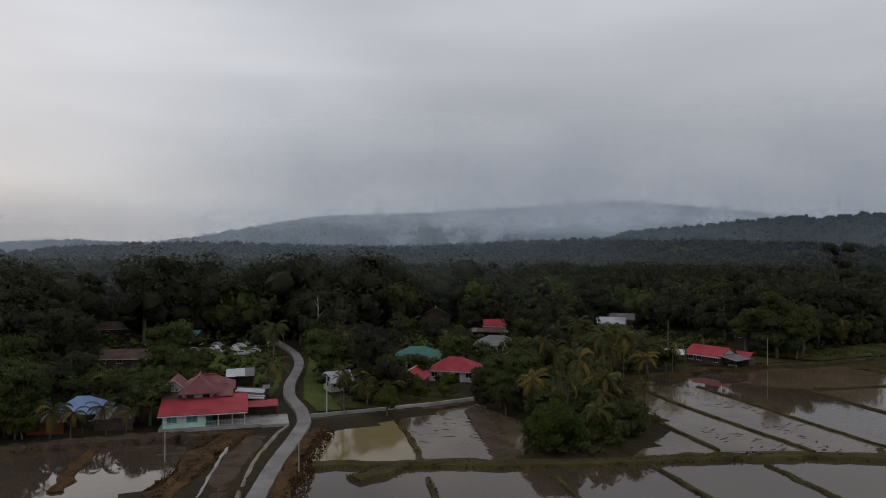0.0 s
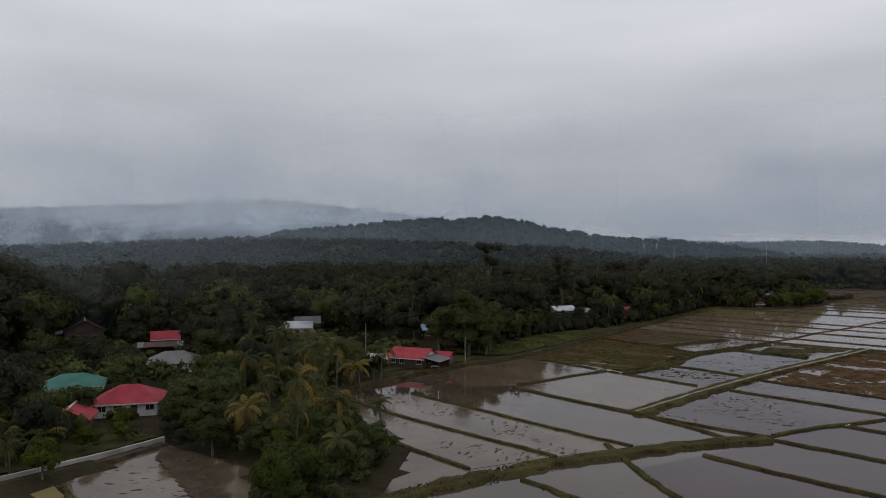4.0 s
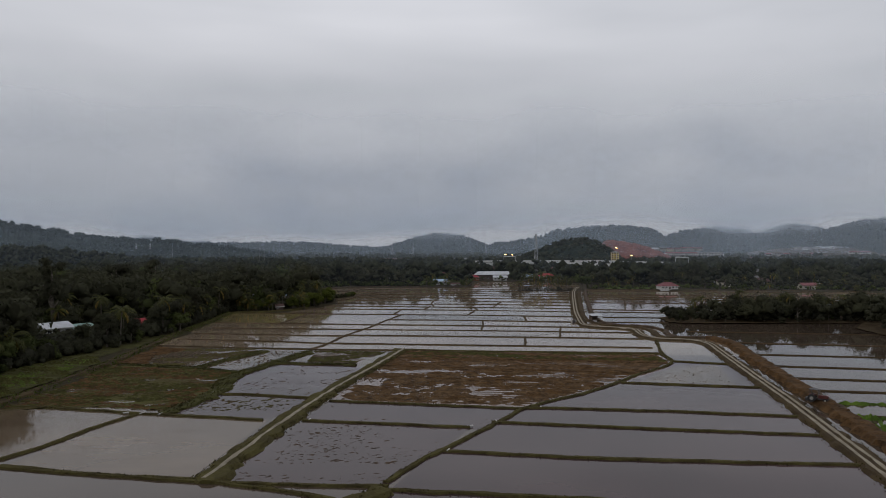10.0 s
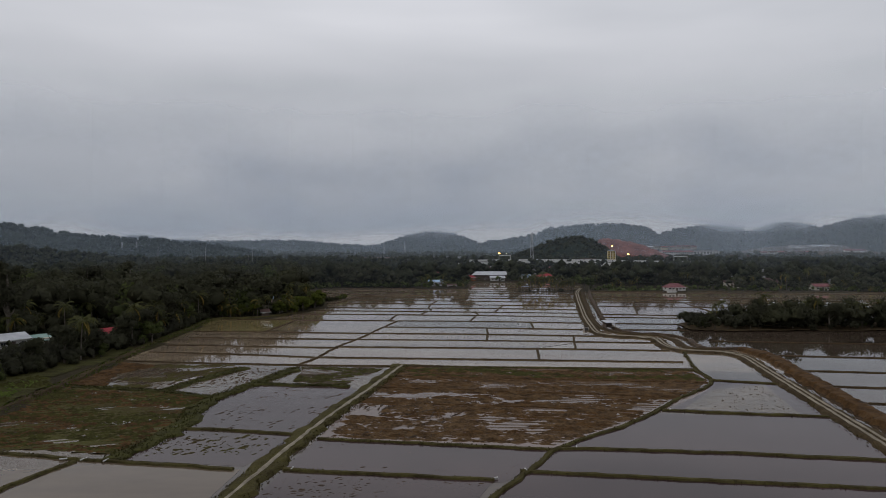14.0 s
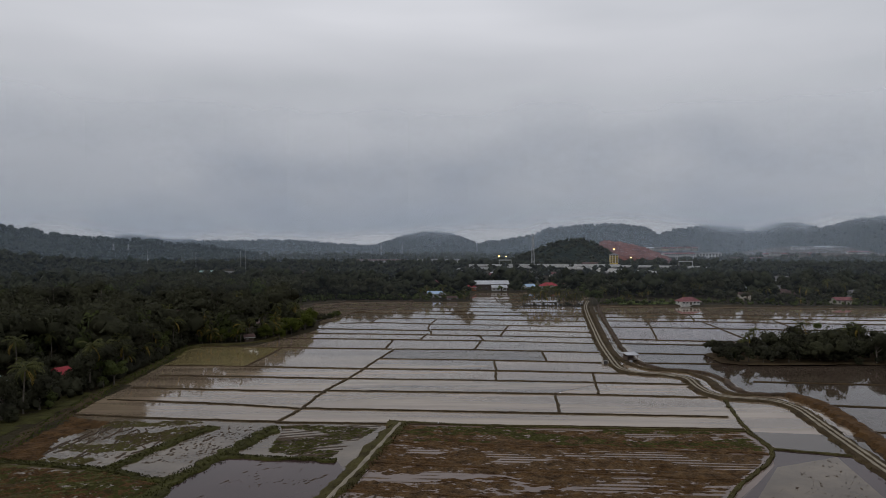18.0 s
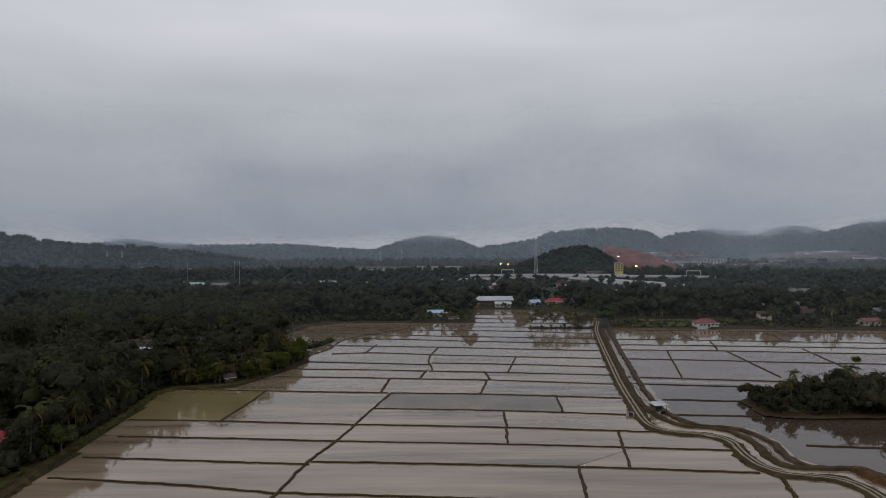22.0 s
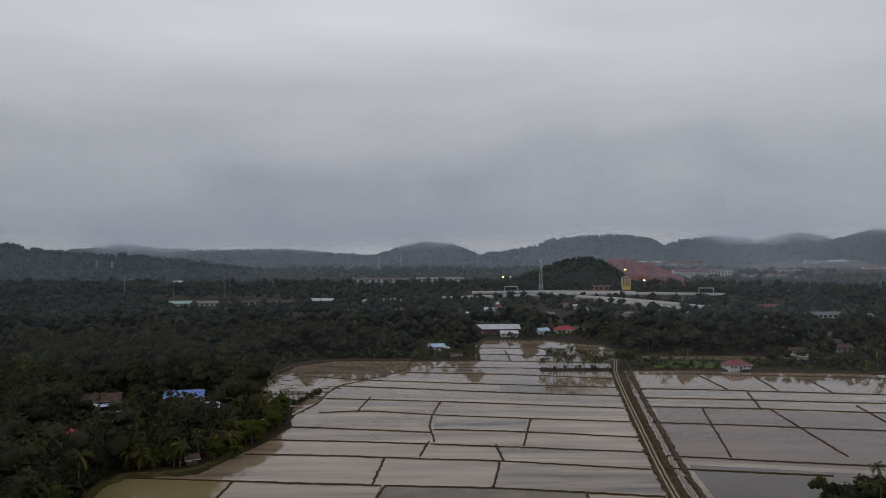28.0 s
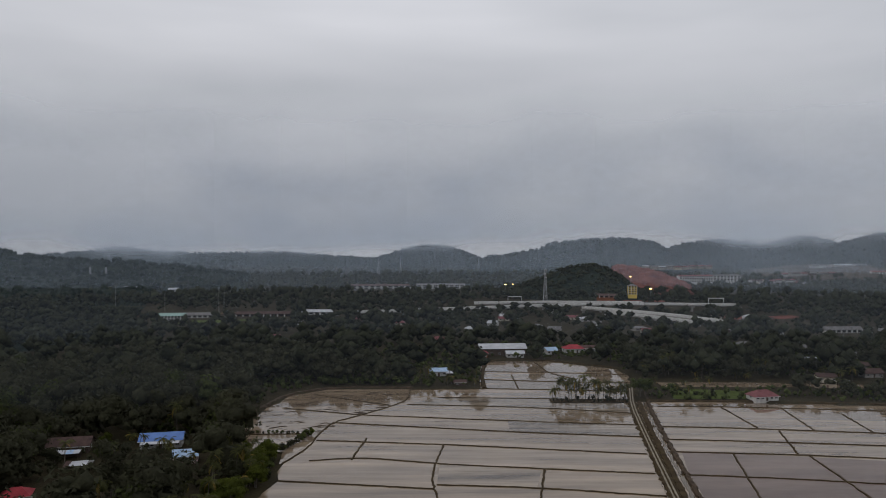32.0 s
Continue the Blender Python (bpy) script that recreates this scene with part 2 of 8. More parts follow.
M["frond"] = material("palm_fronds", (0.022, 0.023, 0.010), (0.116, 0.120, 0.037), 0.6, 0.1, 0.6, 0, island=0.3, spread=0.35, spec=0.12, thin=0.38)
M["frond_gold"] = material("yellowing_fronds", (0.095, 0.072, 0.016), (0.300, 0.210, 0.048), 0.6, 0.2, 0.8, 0, island=0.3, spread=0.2, spec=0.12, thin=0.38)
M["bark"] = material("bark", (0.05, 0.042, 0.033), (0.15, 0.13, 0.105), 0.9, 0.8, 6.0, 0.6, dist=0.05)
M["far_wood"] = material("woodland", (0.020, 0.021, 0.016), (0.056, 0.062, 0.034), 0.85, 0.06, 0.6, 0.8, island=0.16, detail=4, dist=1.0, speck=0.45, spec=0.06, thin=0.3)
M["hill"] = material("forested_slope", (0.006, 0.011, 0.009), (0.022, 0.031, 0.019), 0.95, 0.02, 0.12, 0.9, dist=6.0, speck=0.9, spec=0.05)
M["red_earth"] = material("red_earth", (0.080, 0.030, 0.024), (0.235, 0.092, 0.072), 0.95, 0.05, 0.25, 0.9, dist=3.0, speck=0.9, spec=0.1)
M["dry_slope"] = material("dry_slope", (0.035, 0.030, 0.022), (0.115, 0.092, 0.070), 0.95, 0.015, 0.1, 0.8, dist=4.0, speck=0.9, spec=0.05)
M["white"] = material("white_paint", (0.36, 0.355, 0.34), (0.60, 0.59, 0.57), 0.8, 0.5, 5.0, 0.1, dist=0.02, spec=0.15)
M["cream"] = material("cream_paint", (0.32, 0.29, 0.23), (0.50, 0.46, 0.37), 0.8, 0.5, 5.0, 0.1, dist=0.02, spec=0.15)
M["mint"] = material("mint_paint", (0.44, 0.64, 0.57), (0.60, 0.78, 0.72), 0.7, 0.5, 5.0, 0.1, dist=0.02)
M["teal"] = material("teal_curtain", (0.03, 0.22, 0.20), (0.05, 0.30, 0.27), 0.4, 0.5, 5.0, 0)
M["pinkish"] = material("pink_paint", (0.48, 0.33, 0.33), (0.62, 0.45, 0.44), 0.7, 0.5, 5.0, 0.1, dist=0.02)
M["orange"] = material("orange_paint", (0.15, 0.050, 0.022), (0.25, 0.095, 0.035), 0.8, 0.5, 5.0, 0.1, dist=0.02, spec=0.1)
M["yellow_paint"] = material("yellow_paint", (0.50, 0.36, 0.06), (0.68, 0.50, 0.12), 0.7, 0.1, 2.0, 0.1, dist=0.02)
M["plank"] = material("weathered_planks", (0.045, 0.032, 0.026), (0.12, 0.09, 0.07), 0.9, 0.6, 6.0, 0.3, dist=0.03, spread=0.2)
M["roof_red"] = material("red_sheet_roof", (0.20, 0.022, 0.030), (0.37, 0.052, 0.062), 0.7, 0.3, 4.0, 0.1, dist=0.02, spread=0.1, spec=0.15)
M["roof_pink"] = material("faded_red_tiles", (0.120, 0.044, 0.048), (0.215, 0.086, 0.088), 0.8, 0.5, 5.0, 0.3, dist=0.03, spec=0.15)
M["roof_blue"] = material("blue_sheet_roof", (0.06, 0.13, 0.34), (0.12, 0.22, 0.48), 0.5, 0.3, 4.0, 0.1, dist=0.02)
M["roof_pale_blue"] = material("pale_blue_roof", (0.25, 0.36, 0.52), (0.38, 0.50, 0.66), 0.5, 0.3, 4.0, 0.1, dist=0.02)
M["roof_green"] = material("green_sheet_roof", (0.035, 0.115, 0.095), (0.065, 0.180, 0.145), 0.65, 0.3, 4.0, 0.1, dist=0.02, spec=0.15)
M["roof_pale_green"] = material("pale_green_roof", (0.16, 0.27, 0.24), (0.26, 0.37, 0.33), 0.55, 0.3, 4.0, 0.1, dist=0.02)
M["roof_mid_blue"] = material("weathered_blue_roof", (0.12, 0.20, 0.36), (0.22, 0.32, 0.50), 0.65, 0.4, 3.0, 0.1, dist=0.02, spec=0.15)
M["roof_grey"] = material("grey_sheet_roof", (0.095, 0.090, 0.090), (0.185, 0.178, 0.175), 0.7, 0.3, 4.0, 0.1, dist=0.02, spread=0.2, spec=0.15)
M["roof_white"] = material("zinc_sheet_roof", (0.30, 0.31, 0.33), (0.52, 0.53, 0.55), 0.6, 0.3, 4.0, 0.1, dist=0.02, spread=0.15, spec=0.2)
M["roof_rust"] = material("rusty_sheet_roof", (0.040, 0.026, 0.024), (0.11, 0.068, 0.058), 0.8, 0.5, 4.0, 0.1, dist=0.02, spread=0.2, spec=0.12)
M["glass"] = material("dark_window_glass", (0.010, 0.012, 0.014), (0.03, 0.034, 0.04), 0.08, 0.5, 4.0, 0, spec=0.5)
M["steel"] = material("galvanised_steel", (0.22, 0.22, 0.23), (0.34, 0.34, 0.35), 0.5, 0.5, 6.0, 0, metal=0.4)
M["dark_steel"] = material("dark_steel", (0.025, 0.025, 0.028), (0.07, 0.065, 0.065), 0.6, 0.5, 6.0, 0)
M["rubber"] = material("tyre_rubber", (0.012, 0.012, 0.012), (0.03, 0.03, 0.03), 0.8, 1.0, 6.0, 0)
M["red_paint"] = material("red_machine_paint", (0.055, 0.014, 0.013), (0.11, 0.028, 0.022), 0.5, 0.5, 6.0, 0)
M["pole"] = material("pole_concrete", (0.30, 0.29, 0.28), (0.45, 0.44, 0.42), 0.8, 0.5, 6.0, 0.1, dist=0.02)


def lamp_glow(name, colour, strength):
    m = bpy.data.materials.new(name)
    m.use_nodes = True
    b = m.node_tree.nodes["Principled BSDF"]
    b.inputs["Emission Color"].default_value = (*colour, 1)
    b.inputs["Emission Strength"].default_value = strength
    return m


M["lamp"] = lamp_glow("sodium_lamp", (1.0, 0.55, 0.12), 14)


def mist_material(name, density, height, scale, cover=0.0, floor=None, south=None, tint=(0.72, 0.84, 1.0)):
    """Mist painted on a thin sheet: tinted and partly clear, thinning with height and in drifting patches."""
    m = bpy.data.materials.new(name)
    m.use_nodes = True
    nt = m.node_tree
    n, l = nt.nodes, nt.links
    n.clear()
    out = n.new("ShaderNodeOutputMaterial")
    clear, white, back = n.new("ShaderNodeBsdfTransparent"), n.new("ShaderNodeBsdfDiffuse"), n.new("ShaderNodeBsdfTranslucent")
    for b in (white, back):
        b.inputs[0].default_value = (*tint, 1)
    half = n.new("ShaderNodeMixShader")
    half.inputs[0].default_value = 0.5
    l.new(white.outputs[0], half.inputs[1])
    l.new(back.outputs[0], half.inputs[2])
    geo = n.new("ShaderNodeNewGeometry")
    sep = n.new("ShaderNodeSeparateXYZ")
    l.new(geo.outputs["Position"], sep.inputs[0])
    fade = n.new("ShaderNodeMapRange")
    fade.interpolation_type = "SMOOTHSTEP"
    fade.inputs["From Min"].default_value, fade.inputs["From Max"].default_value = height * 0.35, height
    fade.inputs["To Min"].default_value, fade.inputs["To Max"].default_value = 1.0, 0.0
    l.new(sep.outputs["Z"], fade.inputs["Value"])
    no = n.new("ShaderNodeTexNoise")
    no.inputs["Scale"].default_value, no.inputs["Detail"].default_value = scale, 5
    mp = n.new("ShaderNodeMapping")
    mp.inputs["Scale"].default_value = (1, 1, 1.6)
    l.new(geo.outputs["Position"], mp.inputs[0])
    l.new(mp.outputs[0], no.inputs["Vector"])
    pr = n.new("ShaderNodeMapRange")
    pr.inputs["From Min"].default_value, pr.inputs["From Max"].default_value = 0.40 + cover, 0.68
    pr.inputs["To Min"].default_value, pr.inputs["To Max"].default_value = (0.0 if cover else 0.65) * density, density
    l.new(no.outputs[0], pr.inputs["Value"])
    k = n.new("ShaderNodeMath")
    k.operation = "MULTIPLY"
    l.new(fade.outputs[0], k.inputs[0])
    l.new(pr.outputs[0], k.inputs[1])
    if floor:  # a cloud base: clear below it, with a ragged lower edge
        lift = n.new("ShaderNodeMath")
        lift.operation = "MULTIPLY_ADD"
        lift.inputs[1].default_value = floor[1] * 2.4
        l.new(no.outputs[0], lift.inputs[0])
        l.new(sep.outputs["Z"], lift.inputs[2])
        west = n.new("ShaderNodeMapRange")  # the cloud base stands higher over the western mountain
        west.interpolation_type = "SMOOTHSTEP"
        west.inputs["From Min"].default_value, west.inputs["From Max"].default_value = -2000, -700
        west.inputs["To Min"].default_value, west.inputs["To Max"].default_value = 4, 0
        l.new(sep.outputs["X"], west.inputs["Value"])
        low = n.new("ShaderNodeMath")
        l.new(lift.outputs[0], low.inputs[0])
        l.new(west.outputs[0], low.inputs[1])
        lift = low
        for x0, x1, y0, y1 in ((-1250, -900, 0, 20), (-450, -50, 0, -20)):  # and lower over the north-western gap
            dip = n.new("ShaderNodeMapRange")
            dip.interpolation_type = "SMOOTHSTEP"
            for socket, value in zip(("From Min", "From Max", "To Min", "To Max"), (x0, x1, y0, y1)):
                dip.inputs[socket].default_value = value
            l.new(sep.outputs["X"], dip.inputs["Value"])
            more = n.new("ShaderNodeMath")
            l.new(lift.outputs[0], more.inputs[0])
            l.new(dip.outputs[0], more.inputs[1])
            lift = more
        edge = n.new("ShaderNodeMapRange")
        edge.interpolation_type = "SMOOTHSTEP"
        edge.inputs["From Min"].default_value, edge.inputs["From Max"].default_value = floor[0] + floor[1] * 0.7, floor[0] + floor[1] * 1.7
        l.new(lift.outputs[0], edge.inputs["Value"])
        k2 = n.new("ShaderNodeMath")
        k2.operation = "MULTIPLY"
        l.new(k.outputs[0], k2.inputs[0])
        l.new(edge.outputs[0], k2.inputs[1])
        k = k2
    if south:  # the bank thins out towards the south-west
        side = n.new("ShaderNodeMapRange")
        side.interpolation_type = "SMOOTHSTEP"
        side.inputs["From Min"].default_value, side.inputs["From Max"].default_value = south
        l.new(sep.outputs["Y"], side.inputs["Value"])
        k3 = n.new("ShaderNodeMath")
        k3.operation = "MULTIPLY"
        l.new(k.outputs[0], k3.inputs[0])
        l.new(side.outputs[0], k3.inputs[1])
        k = k3
    mix = n.new("ShaderNodeMixShader")
    l.new(k.outputs[0], mix.inputs[0])
    l.new(clear.outputs[0], mix.inputs[1])
    l.new(half.outputs[0], mix.inputs[2])
    l.new(mix.outputs[0], out.inputs[0])
    return m

# ---- building helpers ----
def mesh_of(name, verts, faces, mats):
    me = bpy.data.meshes.new(name)
    me.from_pydata([tuple(v) for v in verts], [], [tuple(f) for f in faces])
    for m in mats if isinstance(mats, (list, tuple)) else [mats]:
        me.materials.append(m)
    me.update()
    return me


def part(name, bm, mat, parent, label=""):
    """One bmesh as one mesh object under a thing or a part."""
    me = bpy.data.meshes.new(name)
    bm.to_mesh(me)
    bm.free()
    me.materials.append(mat)
    ob = new(name, me)
    ob.parent = parent
    return tagged(ob, label) if label else ob


def thing(name, at, label, category, group="", turn=0.0):
    ob = new(name)
    ob.matrix_world = pose(*at, 0, 0, turn)
    return tagged(ob, label, category, group)


def box(bm, x0, x1, y0, y1, z0, z1):
    vs = [bm.verts.new((x, y, z)) for z in (z0, z1) for x, y in ((x0, y0), (x1, y0), (x1, y1), (x0, y1))]
    for f in ((3, 2, 1, 0), (4, 5, 6, 7), (0, 1, 5, 4), (1, 2, 6, 5), (2, 3, 7, 6), (3, 0, 4, 7)):
        bm.faces.new([vs[i] for i in f])
    return bm


def boxes(*dims):
    bm = bmesh.new()
    for d in dims:
        box(bm, *d)
    return bm


def tube(bm, points, radii, sides=6):
    rings = []
    for i, (p, r) in enumerate(zip(points, radii)):
        a, b = Vector(points[max(i - 1, 0)]), Vector(points[min(i + 1, len(points) - 1)])
        q = (b - a).to_track_quat("Z", "Y")
        rings.append([bm.verts.new(Vector(p) + q @ Vector((r * math.cos(t), r * math.sin(t), 0))) for t in (2 * math.pi * k / sides for k in range(sides))])
    for u, v in zip(rings, rings[1:]):
        for k in range(sides):
            bm.faces.new((u[k], u[(k + 1) % sides], v[(k + 1) % sides], v[k]))
    bm.faces.new(rings[-1])
    bm.faces.new(rings[0][::-1])
    return bm


def inside(poly, x, y):
    """Which of the places x, y lie in the polygon."""
    hit = np.zeros(np.shape(x), bool)
    for (ax, ay), (bx, by) in zip(poly, poly[1:] + poly[:1]):
        if ay != by:
            hit ^= ((ay > y) != (by > y)) & (x < (bx - ax) * (y - ay) / (by - ay) + ax)
    return hit


def smooth_line(points, step):
    """Points along a gently rounded line through the given ones."""
    p = np.array(points, float)
    if len(p) > 2:
        q = [p[0]]
        for a, b in zip(p, p[1:]):
            q += [a * 0.8 + b * 0.2, a * 0.2 + b * 0.8]
        p = np.array(q + [p[-1]])
    d = np.r_[0, np.cumsum(np.hypot(*np.diff(p, axis=0).T))]
    s = np.linspace(0, d[-1], max(2, int(d[-1] / step) + 1))
    return np.stack([np.interp(s, d, p[:, k]) for k in (0, 1)], 1)


def ribbon(name, points, width, height, mat, label, base=-0.3, step=2.0, rough=0.25, wander=0.25, category="bund", crown=0.55, lift=None):
    """A low bank along a line: flat-topped, with sloping, uneven sides."""
    p = smooth_line(points, step)
    rng = np.random.default_rng(int(abs(p[0, 0] * 71 + p[0, 1] * 13 + p[-1, 0] * 7)) + 5)
    t = np.gradient(p, axis=0)
    t /= np.hypot(*t.T)[:, None] + 1e-9
    nrm = np.stack([-t[:, 1], t[:, 0]], 1)
    p = p + nrm * rng.normal(0, wander, (len(p), 1)) * np.r_[0.3, np.ones(len(p) - 2), 0.3][:, None] if len(p) > 2 else p
    half = width / 2
    prof = [(-1.0, base), (-crown, height), (0.0, height * 1.08), (crown, height), (1.0, base)]
    verts = []
    for i in range(len(p)):
        w = half * (1 + rng.normal(0, rough * 0.5))
        for u, h in prof:
            x, y = p[i] + nrm[i] * (u * w + rng.normal(0, min(0.2, rough) * 0.25 * width))
            verts.append((x, y, h + (rng.normal(0, rough * 0.25 * max(height, 0.05)) if h > 0 else 0)))
    k = len(prof)
    faces = [(i * k + j, i * k + j + 1, (i + 1) * k + j + 1, (i + 1) * k + j) for i in range(len(p) - 1) for j in range(k - 1)]
    faces += [tuple(range(k))[::-1], tuple((len(p) - 1) * k + j for j in range(k))]
    faces = [f[::-1] for f in faces]
    return tagged(new(name, mesh_of(name, verts, faces, mat)), label, category, kind="structure")


def sheet(name, poly, z, mat, label, category):
    turn = sum(a[0] * b[1] - b[0] * a[1] for a, b in zip(poly, poly[1:] + poly[:1]))
    poly = poly if turn > 0 else poly[::-1]
    return tagged(new(name, mesh_of(name, [(x, y, z) for x, y in poly], [tuple(range(len(poly)))], mat)), label, category, kind="structure")

# ---- land: outline of the flooded fields, ground, water, banks ----
SHORE = [(-38, -70), (-40, -16), (-52, -8), (-69, 0), (-73, 13), (-80, 32), (-60, 34), (-43, 22), (-38, 36), (-50, 55),
         (-62, 58), (-80, 66), (-88, 74), (-89, 92), (-90, 112), (-86, 134), (-87, 156), (-89, 185), (-92, 217), (-95, 245),
         (-98, 290), (-103, 333), (-80, 336), (-73, 357), (-68, 372), (-64, 391), (-67, 402), (-70, 424), (-88, 424), (-91, 449),
         (-98, 461), (-95, 491), (-88, 527), (-69, 543), (-27, 543), (11, 543), (13, 600), (20, 640), (60, 640), (100, 606), (102, 584),
         (86, 512), (150, 508), (280, 492), (300, 60), (300, -70)]
LEFT_POND = [(-76, -27), (-68, -21), (-55, -24), (-46, -30), (-40, -75), (-72, -75), (-73, -45)]
BEHIND_POND = [(112, 545), (112, 562), (150, 563), (225, 556), (225, 540), (180, 546), (150, 548)]


def land_height(x, y):
    wet = inside(SHORE, x, y) | inside(LEFT_POND, x, y) | inside(BEHIND_POND, x, y)
    roll = 0.35 * np.sin(x * 0.021 + 1.3) * np.cos(y * 0.017) + 0.2 * np.sin(x * 0.07) * np.sin(y * 0.06)
    return np.where(wet, -0.6, 0.55 + np.maximum(roll, -0.3))


def build_ground():
    def axis(lo, hi, step, far):
        out, v, s = [], hi, step
        while v < far:
            s *= 1.25
            v += s
            out.append(v)
        back, v, s = [], lo, step
        while v > -far:
            s *= 1.25
            v -= s
            back.append(v)
        return np.array(back[::-1] + list(np.arange(lo, hi + 0.1, step)) + out)

    xs, ys = axis(-264, 300, 4.0, 4600), axis(-80, 720, 4.0, 4600)
    X, Y = np.meshgrid(xs, ys)
    Z = land_height(X, Y)
    nx, ny = len(xs), len(ys)
    idx = np.arange(nx * ny).reshape(ny, nx)
    f = np.stack([idx[:-1, :-1], idx[:-1, 1:], idx[1:, 1:], idx[1:, :-1]], -1).reshape(-1, 4)
    me = mesh_of("ground", np.stack([X, Y, Z], -1).reshape(-1, 3).tolist(), f.tolist(), M["ground"])
    me.polygons.foreach_set("use_smooth", [True] * len(me.polygons))
    tagged(new("ground", me), "dark green overgrown ground between houses and trees", "ground", kind="structure")


build_ground()
sheet("water", SHORE, 0.0, M["silt"], "shallow brown silty water over the paddy fields", "water")
sheet("water", [(-38, -70), (-40, -16), (-52, -8), (-69, 0), (-73, 13), (-80, 32), (-60, 34), (-43, 22), (-38, 36), (-50, 55), (-62, 58), (-80, 66), (-88, 74), (-89, 92), (-90, 112),
                (-86, 134), (-87, 156), (-89, 185), (-92, 216), (-44, 215), (57, 208), (75, 205), (299, 190), (299, -70)], 0.003, M["umber_dark"], "shallow dull brown water over the southern fields", "water")
sheet("water", LEFT_POND, 0.0, M["pond"], "dark still pond below the red-roofed house", "water")
sheet("water", BEHIND_POND, 0.0, M["silt"], "narrow flooded strip behind the palms", "water")

# fields that differ from the plain silty water; each lies a little above it
DARK_FIELDS = [
    [(-11, 90), (-5.3, 108.8), (1.8, 121.3), (10.9, 138.5), (23.9, 151.6), (33, 162), (64, 160), (59, 118), (55, 96), (47, 58), (36, 16), (30, 30), (-20, 66)],
    [(36, 164), (52, 185), (56, 195), (70, 191), (65, 159)],
    [(-32, 96), (-28, 128), (1, 125), (-4, 111), (-10, 96)],
    [(-28, 129), (-26, 145.3), (-4, 141.5), (10.5, 139), (6, 129), (2, 124)],
    [(-51, 152), (-53, 166), (-51.5, 175), (-47, 191), (-26, 187), (-23, 178), (-29, 148)],
    [(-52, 134), (-52, 151), (-29, 147), (-34, 131)],
]
POND_FIELDS = [
    [(-29, 53), (-20, 66), (-12, 58), (30, 30), (20, -10), (-20, -4), (-15, 50)],
    [(-47, 8), (-41, 22), (-38, 36), (-28, 52), (-15, 50), (-20, 0), (-36, -14), (-50, -8)],
]
OPEN_FIELDS = [
    [(-30, -18), (-20, -4), (20, -10), (36, 16), (34, -8), (30, -34), (-15, -20)], [(-38, -70), (-36, -18), (-15, -26), (16, -36), (60, -48), (120, -66), (120, -70)],
    [(40, -36), (44, -8), (49, 20), (56, 60), (90, 58), (300, 58), (300, -70), (150, -70), (90, -50)],
]
for i, poly in enumerate(OPEN_FIELDS):
    sheet("paddy_field", poly, 0.006 + 0.001 * i, M["umber_dark"], "flooded paddy field with dull brown water", "paddy field")
UMBER_FIELDS = [
    [(-84, 72.5), (-88, 74), (-89, 92), (-90, 112), (-80, 118), (-66, 104), (-72, 96), (-76, 84.6)],
    [(-64, 102), (-51, 99), (-36, 97), (-25, 94), (-16, 90), (-26, 77), (-38, 78.5), (-58, 82), (-76, 85), (-72, 96)],
    [(88, 240), (78, 244.5), (74.5, 252), (77, 266), (75, 279), (62, 283), (60, 294), (66, 345), (300, 300), (300, 60), (90, 60), (64, 110), (72, 160), (84, 205)],
    [(66, 350), (74, 400), (80, 425), (190, 405), (300, 380), (300, 302)],
]
STREAKY_FIELDS = [
    [(-31, 284), (9.8, 281), (10.5, 300), (-29, 303)], [(5, 325), (30, 320), (51, 317), (54, 340), (9, 349)],
    [(10, 349), (54, 340), (56, 358), (9.5, 367)], [(-27, 505), (35, 498), (79, 486), (80, 511), (47, 518), (-12, 521)], [(18, 453), (71, 445), (75, 464), (19, 472)],
    [(-38, 250), (-6, 248), (22, 246), (38, 260), (9, 264), (-34, 267)], [(-12, 387), (20, 384), (24, 402), (-11, 409)],
]
for poly in ([(-64, 102.6), (-36, 97.5), (-34, 129.5), (-59, 133.5)], [(-87, 140), (-60, 133.5), (-66, 104), (-73, 96), (-90, 110)]):
    sheet("paddy_field", poly, 0.022, M["silt_near"], "flooded paddy field with settled grey-brown silt", "paddy field")
for i, poly in enumerate(STREAKY_FIELDS):
    sheet("paddy_field", poly, 0.0465 + 0.001 * i, M["streaky"], "flooded paddy field with dark streaks of mud in pale water", "paddy field")
for i, poly in enumerate(([(-87, 136), (-53, 133), (-46, 170), (-39, 193), (-29, 213), (-44, 216), (-92, 222), (-89, 185)], [(-20, 215), (57, 209), (57.5, 195), (52, 184), (33, 161.5), (23.9, 151.6), (10.9, 139), (-26, 146)], [(-43, 191), (-26, 186), (-21.5, 180), (-17.5, 214.5), (-44, 215.5)])):
    sheet("paddy_field", poly, 0.010 + 0.003 * i, M["umber" if i == 1 else "churned"], "muddy water standing in the fallow field", "paddy field")
for i, poly in enumerate(DARK_FIELDS + POND_FIELDS):
    sheet("paddy_field", poly, 0.02 + 0.001 * i, M["dark" if i < len(DARK_FIELDS) else "umber_dark"], "flooded paddy field with dark grey water", "paddy field")
for i, poly in enumerate(UMBER_FIELDS):
    sheet("paddy_field", poly, 0.02, M["umber_dark" if i < 3 else "umber"], "flooded paddy field with dull brown water", "paddy field")
YELLOW_FIELDS = [
    [(-69, 0), (-73, 13), (-57, 11), (-48, 8), (-53, -6)],
    [(-98, 290.5), (-70.4, 288.5), (-69, 305), (-68, 329.5), (-103, 333)],
]
